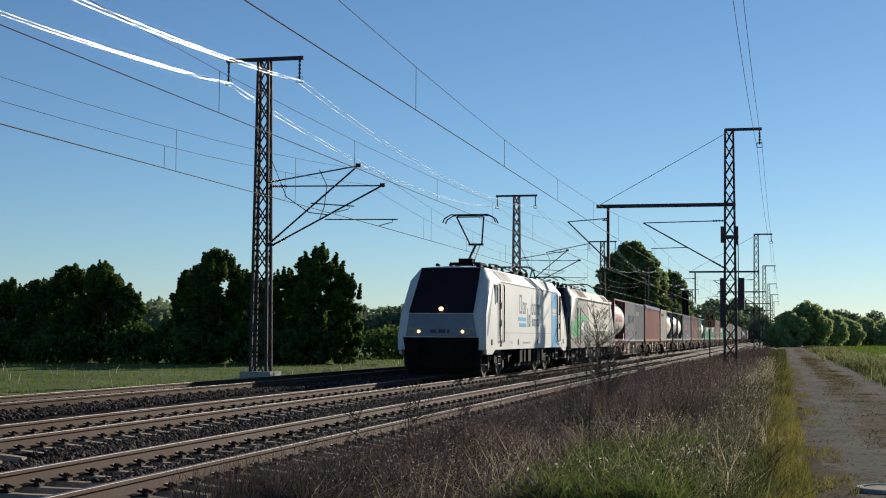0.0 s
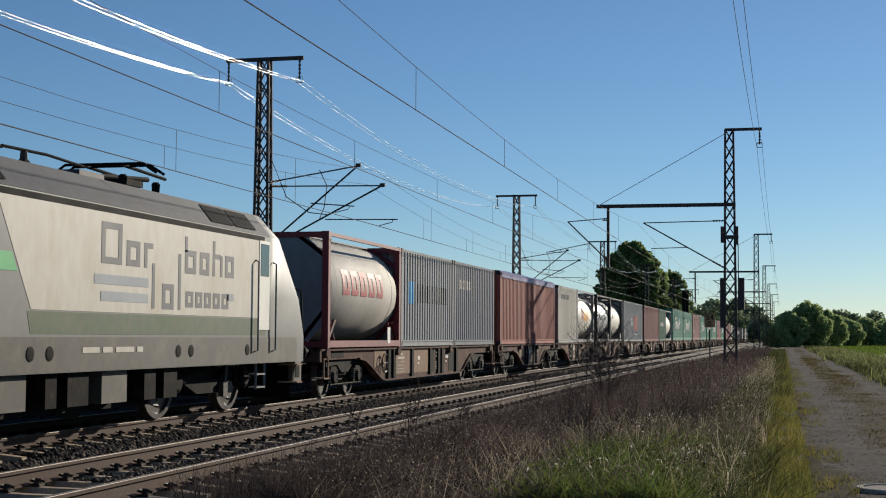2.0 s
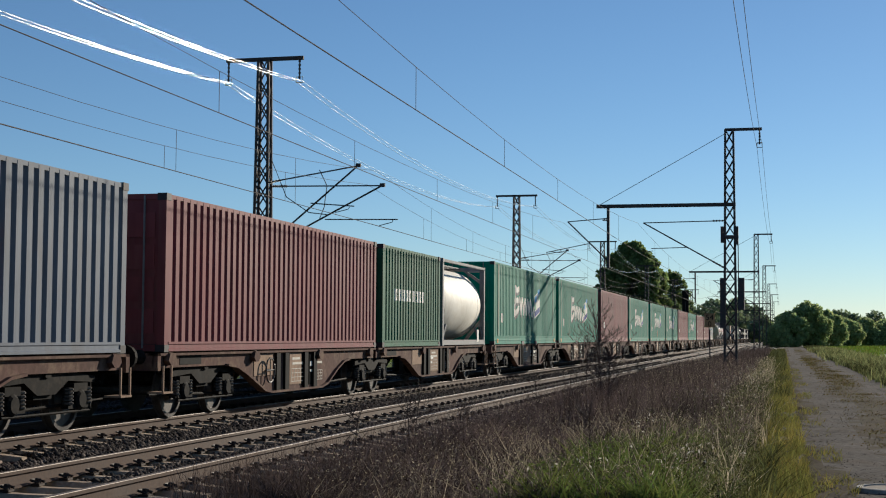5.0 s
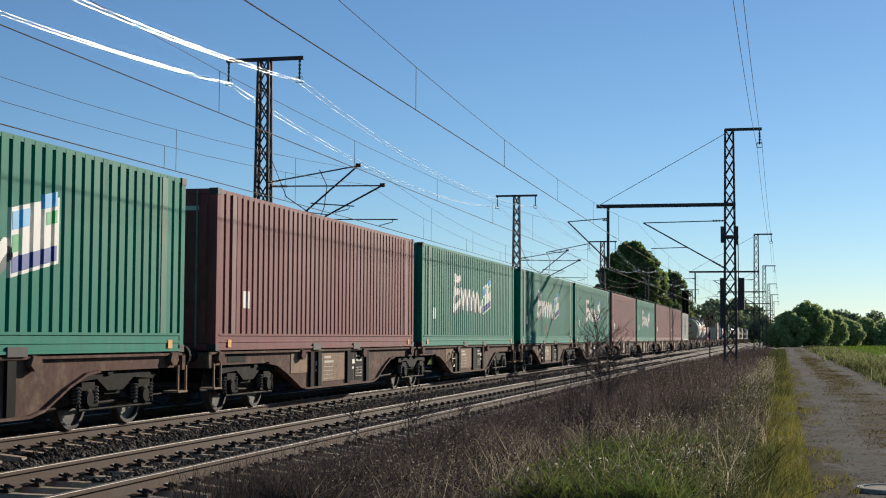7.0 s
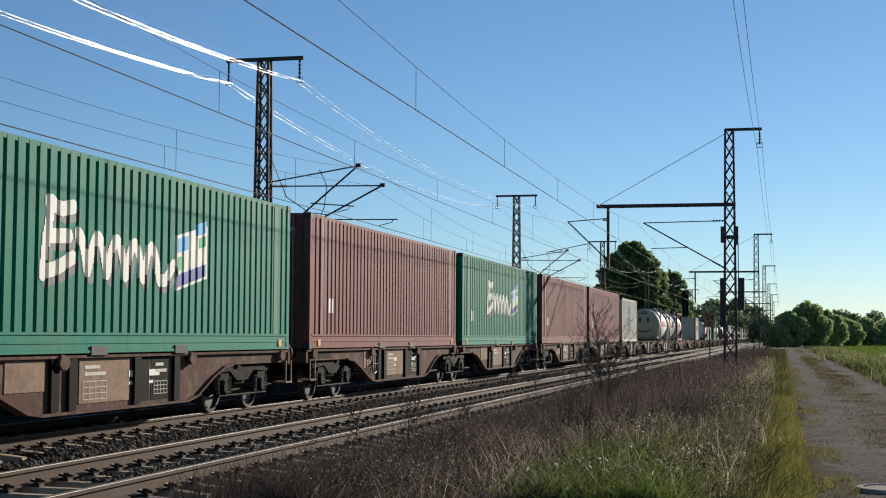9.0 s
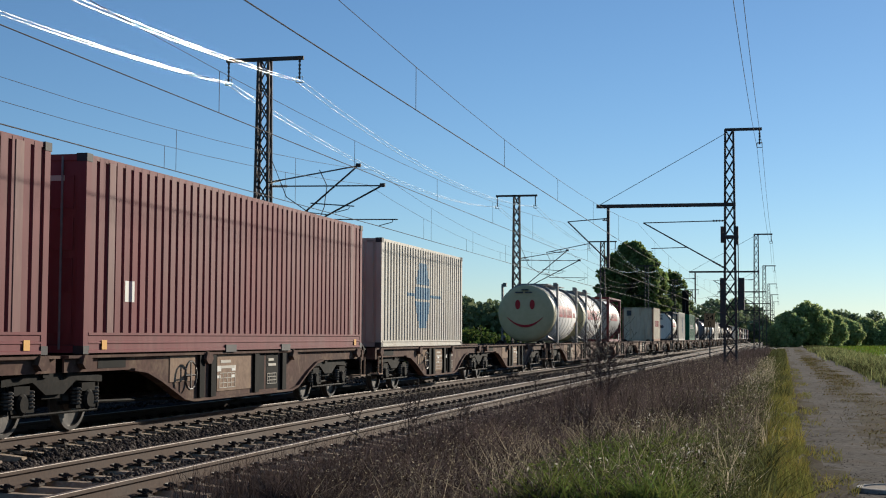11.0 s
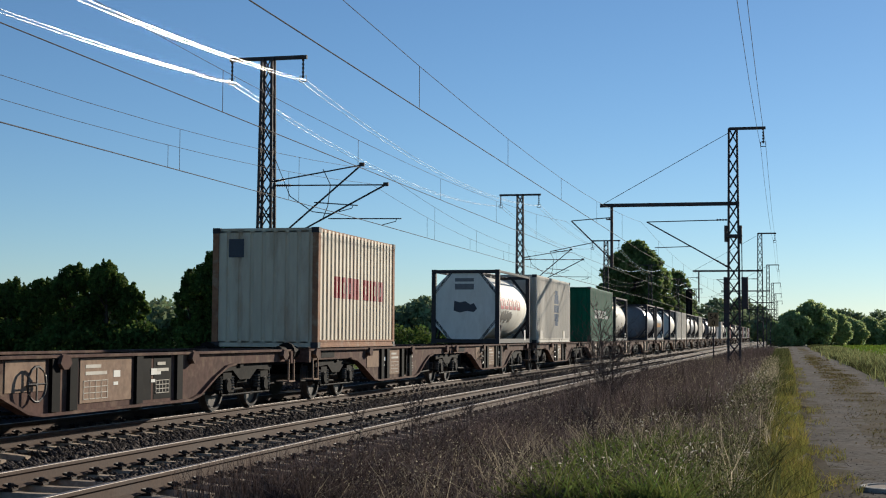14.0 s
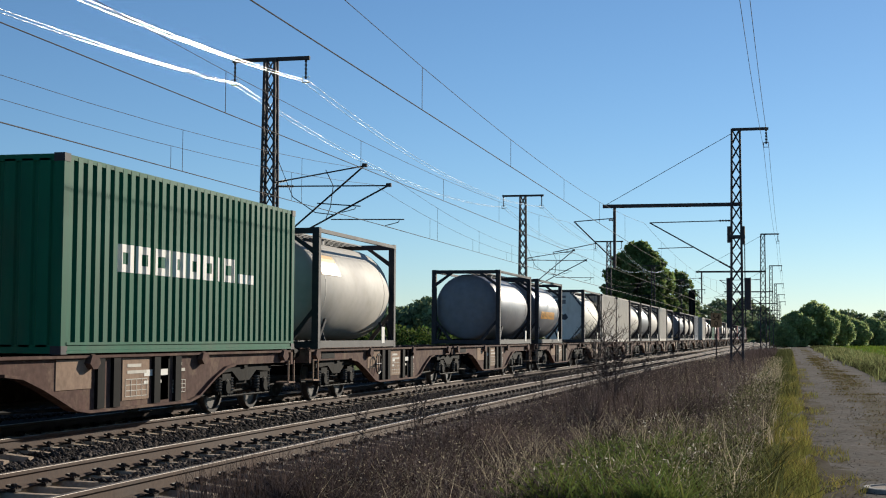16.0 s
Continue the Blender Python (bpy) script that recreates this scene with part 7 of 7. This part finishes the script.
        part("eave_gutter", Geo().box(s * 1.48, s * 1.505, 2.4, 14.9, EAVE - 0.015, EAVE + 0.02), PAINT["loco_band"], th)
        part("body_seam", Geo().box(s * 1.485, s * 1.4945, 2.8, 13.3, 1.52, 1.535), PAINT["loco_band"], th)
        for y in (5.6, 9.8):
            part("socket_box", Geo().box(s * 1.48, s * 1.497, y, y + 0.2, 1.1, 1.3), M["black"], th)
    at = lambda y, z: 1.49
    bk = [0.0]
    frames = hollow(5.9, 6.42, 2.25, 2.95) + hollow(6.58, 6.98, 2.25, 2.68) + [(7.12, 7.22, 2.25, 2.68), (7.22, 7.42, 2.6, 2.68)]
    frames += [(7.52, 7.62, 1.78, 2.48)] + hollow(7.8, 8.16, 1.78, 2.24) + [(8.3, 8.4, 1.78, 2.62)]
    frames += [(8.5, 8.6, 2.68, 2.98)] + hollow(8.5, 8.88, 2.25, 2.68) + hollow(9.0, 9.38, 2.25, 2.68) + [(9.5, 9.6, 2.25, 2.98), (9.78, 9.88, 2.25, 2.66), (9.6, 9.8, 2.6, 2.68)] + hollow(10.0, 10.36, 2.25, 2.68)
    marks("lettering", th, PAINT["slate"], frames + word(8.62, 1.8, 0.3, [0.28, 0.26, 0.26, 0.28, 0.3], 0.07), at, bk, "slate blue frames and bars in place of a name")
    for patch in [(5.65, 7.35, 1.98, 2.12), (5.85, 7.35, 1.76, 1.9), (10.3, 10.6, 1.92, 2.05)]:
        marks("stripe", th, PAINT["sky_blue"], [patch], at, bk, "light blue stripes")
    marks("owner_mark", th, PAINT["white"], word(13.55, 2.42, 0.16, [0.12] * 8, 0.03) + word(13.55, 2.3, 0.06, [0.5, 0.2, 0.3], 0.05), lambda y, z: 1.498, bk, "row of white blocks on the blue band")
    marks("code_mark", th, PAINT["loco_band"], word(6.6, 1.14, 0.07, [0.3, 0.5, 0.2, 0.4], 0.08) + word(4.3, 1.14, 0.1, [0.25], 0.1), at, bk, "small grey bars")
    loco_bogie(th, 3.95, 2.55, M["under"]); loco_bogie(th, 14.25, 2.55, M["under"])
    part("transformer", Geo().box(-1.2, 1.2, 6.3, 11.6, 0.3, 0.93), M["black"], th, "black underfloor transformer")
    for y, w in ((6.4, 0.5), (7.3, 0.3), (8.2, 0.6), (9.4, 0.3), (10.2, 0.7), (11.3, 0.3)):
        part("underfloor_box", Geo().box(1.2, 1.42, y, y + w, 0.45, 0.92), M["under"], th)
    roof_gear(th, RZ + 0.02, [(5.2, "unit"), (6.2, "post"), (7.4, "post"), (6.2, "bar"), (8.6, "post"), (9.6, "unit"), (11.2, "post")], M["black"])
    folded_pantograph(th, 12.2, RZ + 0.16)
    part("roof_cable", Geo().tube([(0.5, 9.0, RZ + 0.3), (0.55, 9.8, RZ + 0.42), (0.5, 10.6, RZ + 0.25), (0.55, 11.4, RZ + 0.45), (0.6, 12.4, RZ + 0.3)], 0.03, 6), M["black"], th, "black roof cable")
    part("roof_cable", Geo().tube([(0.6, 13.2, RZ + 0.1), (0.62, 13.5, RZ + 0.42), (0.6, 14.1, RZ + 0.4), (0.62, 14.5, RZ + 0.05)], 0.03, 6), M["black"], th, "black roof cable")
    part("horn", Geo().turn_y([(1.9, 0.05), (1.75, 0.035), (1.65, 0.06)], 0.6, RZ + 0.09, 10), M["black"], th)
    part("horn", Geo().turn_y([(1.9, 0.05), (1.75, 0.035), (1.65, 0.06)], -0.6, RZ + 0.09, 10), M["black"], th)
    # raised pantograph
    z = RZ + 0.06
    g = Geo().box(-0.55, 0.55, 3.3, 4.4, z + 0.12, z + 0.2)
    for s in (-0.5, 0.5):
        for yy in (3.3, 4.4):
            g.turn_z([(z - 0.05, 0.07), (z + 0.04, 0.1), (z + 0.08, 0.07), (z + 0.14, 0.08)], s, yy, 8)
    g.box(-0.25, 0.25, 3.4, 3.9, z + 0.2, z + 0.34)
    p = part("pantograph", g, M["black"], th, "raised single-arm pantograph")
    part("lower_arm", Geo().tube([(0, 3.9, z + 0.25), (0, 5.15, z + 0.95)], 0.06, 8, 0.05), PAINT["frame_grey"], p, "grey lower arm")
    part("coupling_rod", Geo().tube([(0.1, 4.3, z + 0.22), (0.1, 5.35, z + 0.9)], 0.022, 6), PAINT["frame_grey"], p)
    part("upper_arm", Geo().tube([(0.22, 5.15, z + 0.95), (0.5, 4.15, z + 1.88)], 0.03, 6).tube([(-0.22, 5.15, z + 0.95), (-0.5, 4.15, z + 1.88)], 0.03, 6).tube([(-0.28, 5.15, z + 0.95), (0.28, 5.15, z + 0.95)], 0.045, 6).tube([(-0.5, 4.15, z + 1.88), (0.5, 4.15, z + 1.88)], 0.022, 6), M["black"], p)
    g = Geo()
    for yy in (3.95, 4.4):
        g.tube([(-0.98, yy, z + 1.66), (-0.9, yy, z + 1.82), (-0.68, yy, z + 1.95), (0.68, yy, z + 1.95), (0.9, yy, z + 1.82), (0.98, yy, z + 1.66)], 0.024, 6)
    g.tube([(-0.5, 3.95, z + 1.93), (-0.5, 4.4, z + 1.93)], 0.02, 5).tube([(0.5, 3.95, z + 1.93), (0.5, 4.4, z + 1.93)], 0.02, 5)
    part("collector_head", g, M["black"], p)


def build_grey_loco():
    q = 64.25
    th = rolling("electric_locomotive", q, "grey, green and white electric locomotive with a dark nose", "locomotive", "locomotives of the train")
    L, SX, RZ, SILL, MID, EAVE = 17.3, 1.5, 3.72, 0.88, 1.39, 3.26
    f1, n1 = cab_rings(0.15, L, SX, RZ, SILL, MID, EAVE, False)
    f2, n2 = cab_rings(0.15, L, SX, RZ, SILL, MID, EAVE, True)
    def ring(y):
        return [(SX, y, SILL), (SX, y, MID), (SX, y, 2.1), (SX, y, EAVE), (1.15, y, RZ - 0.04), (0.0, y, RZ + 0.02)]
    loco_shell([f1, *corner(f1, n1, -1), n1, ring(2.0), ring(L - 2.0), n2, *reversed(corner(f2, n2, 1)), f2], "body", PAINT["loco_grey"], th)
    front_kit(th, L, PAINT["glass"], False, False, RZ, False)
    front_kit(th, L, PAINT["glass"], True, False, RZ, False)
    at = lambda y, z: 1.5
    def slab(name, pts, mat, label, lift=0.004):
        for s in (1, -1):
            part(name, Geo().prism_x(pts, s * 1.48, s * (1.5 + lift)), mat, th, label)
    slab("white_panel", [(5.7, 3.2), (6.6, 1.72), (15.1, 1.72), (15.1, 3.2)], PAINT["loco_dusty"], "white livery panel with brown dust")
    slab("lower_band", [(0.2, 0.89), (0.2, 1.36), (16.9, 1.36), (16.9, 0.89)], PAINT["loco_low"], "dusty brown-grey lower band")
    slab("green_panel", [(0.36, 1.4), (0.42, 2.12), (1.6, 2.12), (2.6, 2.44), (6.1, 2.44), (6.25, 2.2), (3.6, 2.2), (2.85, 1.4)], PAINT["leaf"], "bright green livery panel", 0.005)
    slab("dark_green_panel", [(6.6, 1.4), (6.5, 1.7), (15.1, 1.7), (15.1, 1.4)], PAINT["loco_olive"], "dull olive stripe", 0.003)
    for s in (1, -1):
        part("roof_flank", Geo().loft([[(s * 1.504, y, EAVE + 0.005), (s * 1.155, y, RZ - 0.03)] for y in (2.0, L - 2.0)], caps=False, closed=False), PAINT["loco_roof"], th, "dark grey roof flank")
        for a, b in ((3.2, 4.6), (4.7, 6.0), (12.6, 13.6), (13.7, 14.7)):
            part("roof_grille", Geo().loft([[(s * (1.5 - 0.35 * t + 0.016), y, EAVE + (RZ - 0.04 - EAVE) * t + 0.016) for t in (0.15, 0.88)] for y in (a, b)], caps=False, closed=False), M["black"], th, "black roof grille")
        part("eave_vent", Geo().box(s * 1.49, s * 1.512, 2.4, 15.0, EAVE - 0.1, EAVE - 0.02), M["black"], th)
        part("dark_corner", Geo().loft([[(s * 1.27, -0.1, 0.9), (s * 1.275, -0.14, 1.39), (s * 1.19, -0.1, 2.14), (s * 1.05, 1.02, 3.29), (s * 0.91, 1.36, RZ - 0.02)], [(s * 1.45, 0.08, 0.9), (s * 1.45, 0.05, 1.39), (s * 1.44, 0.36, 2.1), (s * 1.4, 1.32, EAVE + 0.04), (s * 1.07, 1.8, RZ)]], caps=False, closed=False), PAINT["loco_dark"], th, "dark violet-black nose corner")
    for flip in (False, True):
        f = (lambda y: L - y) if flip else (lambda y: y)
        for s in (1, -1):
            d = part("door", Geo().prism_x([(f(2.0), 1.5), (f(2.0), 3.16), (f(2.55), 3.16), (f(2.55), 1.5)], s * 1.47, s * 1.512), PAINT["leaf"] if not flip else PAINT["white"], th, "cab door")
            part("door_window", Geo().prism_x([(f(2.06), 2.5), (f(2.06), 3.1), (f(2.49), 3.1), (f(2.49), 2.5)], s * 1.5, s * 1.517), PAINT["side_glass"], d, "pale door window")
            for yy in (1.82, 2.74):
                part("handrail", Geo().tube([(s * 1.5, f(yy), 1.1), (s * 1.57, f(yy), 1.12), (s * 1.57, f(yy), 2.75), (s * 1.5, f(yy), 2.78)], 0.018, 6), PAINT["frame_grey"], th)
            g = Geo()
            for yy in (2.05, 2.5):
                g.tube([(s * 1.44, f(yy), 0.9), (s * 1.44, f(yy), 0.4)], 0.025, 5)
            for zz in (0.42, 0.66):
                g.box(s * 1.3, s * 1.46, min(f(2.05), f(2.5)), max(f(2.05), f(2.5)), zz, zz + 0.03)
            part("ladder", g, PAINT["frame_grey"], th)
            part("step_panel", Geo().prism_x([(f(0.05), 0.45), (f(0.05), 1.36), (f(-0.45), 1.36), (f(-0.45), 0.45)], s * 1.2, s * 1.3), PAINT["loco_low"], th, "grey step panel with two openings")
            for zz in (0.55, 0.95):
                part("step_opening", Geo().box(s * 1.29, s * 1.31, min(f(-0.1), f(-0.32)), max(f(-0.1), f(-0.32)), zz, zz + 0.24), M["black"], th)
            part("mirror_rail", Geo().tube([(s * 1.32, f(-0.05), 1.5), (s * 1.42, f(-0.15), 1.55), (s * 1.42, f(-0.05), 2.3), (s * 1.32, f(0.05), 2.35)], 0.02, 5), M["black"], th)
    frames = hollow(8.5, 9.15, 2.42, 3.02) + hollow(9.3, 9.75, 2.42, 2.8) + [(9.9, 10.0, 2.42, 2.8), (10.0, 10.2, 2.72, 2.8), (10.18, 10.28, 1.8, 2.5)] + hollow(10.55, 10.98, 1.8, 2.2) + [(11.15, 11.25, 1.8, 2.7)]
    frames += [(11.4, 11.5, 2.75, 3.0)] + hollow(11.4, 11.85, 2.4, 2.78) + hollow(12.0, 12.4, 2.4, 2.78) + [(12.55, 12.65, 2.4, 3.0), (12.65, 12.9, 2.7, 2.78), (12.88, 12.98, 2.4, 2.76)] + hollow(13.1, 13.5, 2.4, 2.78)
    marks("lettering", th, PAINT["loco_text"], frames + word(11.45, 1.85, 0.26, [0.3, 0.28, 0.28, 0.3, 0.3], 0.09), lambda y, z: 1.504, [0.0], "grey frames and bars in place of a name")
    for patch in [(8.3, 10.05, 2.12, 2.26), (8.5, 10.05, 1.88, 2.02), (13.2, 13.5, 2.0, 2.12)]:
        marks("stripe", th, PAINT["loco_band"], [patch], lambda y, z: 1.504, [0.0], "grey stripes")
    marks("white_emblem", th, PAINT["white"], [(3.55, 3.75, 1.75, 1.95), (3.75, 4.05, 1.62, 2.08), (4.12, 4.3, 1.6, 2.1), (4.36, 4.5, 1.6, 2.1)], lambda y, z: 1.506, [0.0], "white emblem blocks")
    marks("code_mark", th, PAINT["pale"], word(8.0, 1.14, 0.08, [0.5, 0.3, 0.6, 0.2], 0.1) + word(4.0, 1.08, 0.08, [0.3, 0.2], 0.2), lambda y, z: 1.506, [0.0], "small pale bars")
    for y in (1.55, 3.4, 6.6, 7.1, 11.2, 11.7, 14.2):
        part("port_cover", Geo().turn_x([(1.49, 0.1), (1.512, 0.1), (1.516, 0.06)], y, 1.14, 12), M["black"], th)
    loco_bogie(th, 3.8, 3.0, M["under"]); loco_bogie(th, 13.4, 3.0, M["under"])
    part("transformer", Geo().box(-1.15, 1.15, 6.1, 11.2, 0.3, 0.87), M["black"], th, "black underfloor transformer")
    for y, w, m in ((5.9, 0.8, PAINT["loco_low"]), (7.2, 0.3, M["under"]), (7.8, 0.6, M["under"]), (8.8, 0.8, PAINT["loco_low"]), (10.2, 0.4, M["under"]), (10.9, 0.5, M["under"])):
        part("underfloor_box", Geo().box(1.15, 1.4, y, y + w, 0.4, 0.87), m, th)
    roof_gear(th, RZ, [(5.4, "post"), (6.6, "post"), (5.4, "bar"), (8.4, "post"), (7.8, "bar"), (9.5, "unit")], PAINT["loco_roof"])
    folded_pantograph(th, 2.0, RZ + 0.14); folded_pantograph(th, 11.6, RZ + 0.14)
    part("antenna", Geo().turn_z([(RZ, 0.12), (RZ + 0.2, 0.1), (RZ + 0.22, 0.05)], 0.4, 4.4, 10), M["black"], th)


build_white_loco()
build_grey_loco()

# ---- sleepers and rail clips, one by one where the camera is near ----
def near_sleepers(th, start, n):
    for k in range(n):
        s = part("sleeper", shared("sleeper", sleeper_mesh), None, th)
        s.location = (0, start + 0.6 * k, 0)
        part("rail_clip", shared("clip", clip_mesh), None, s)


near_sleepers(NEAR, 12.819, 130)
far_sleepers(NEAR, 12.819 + 78.0, 300)
near_sleepers(MIDDLE, 15.553, 120)
far_sleepers(MIDDLE, 15.553 + 72.0, 300)
near_sleepers(FAR, 18.0, 70)
far_sleepers(FAR, 60.0, 200)


def motions():
    for th, q in MOVING:
        walk(th, [(t, pose(-10.94, q - SPEED * t, 0)) for t in (0.0, 4.0, 8.0, 12.0, 16.0)])


motions()
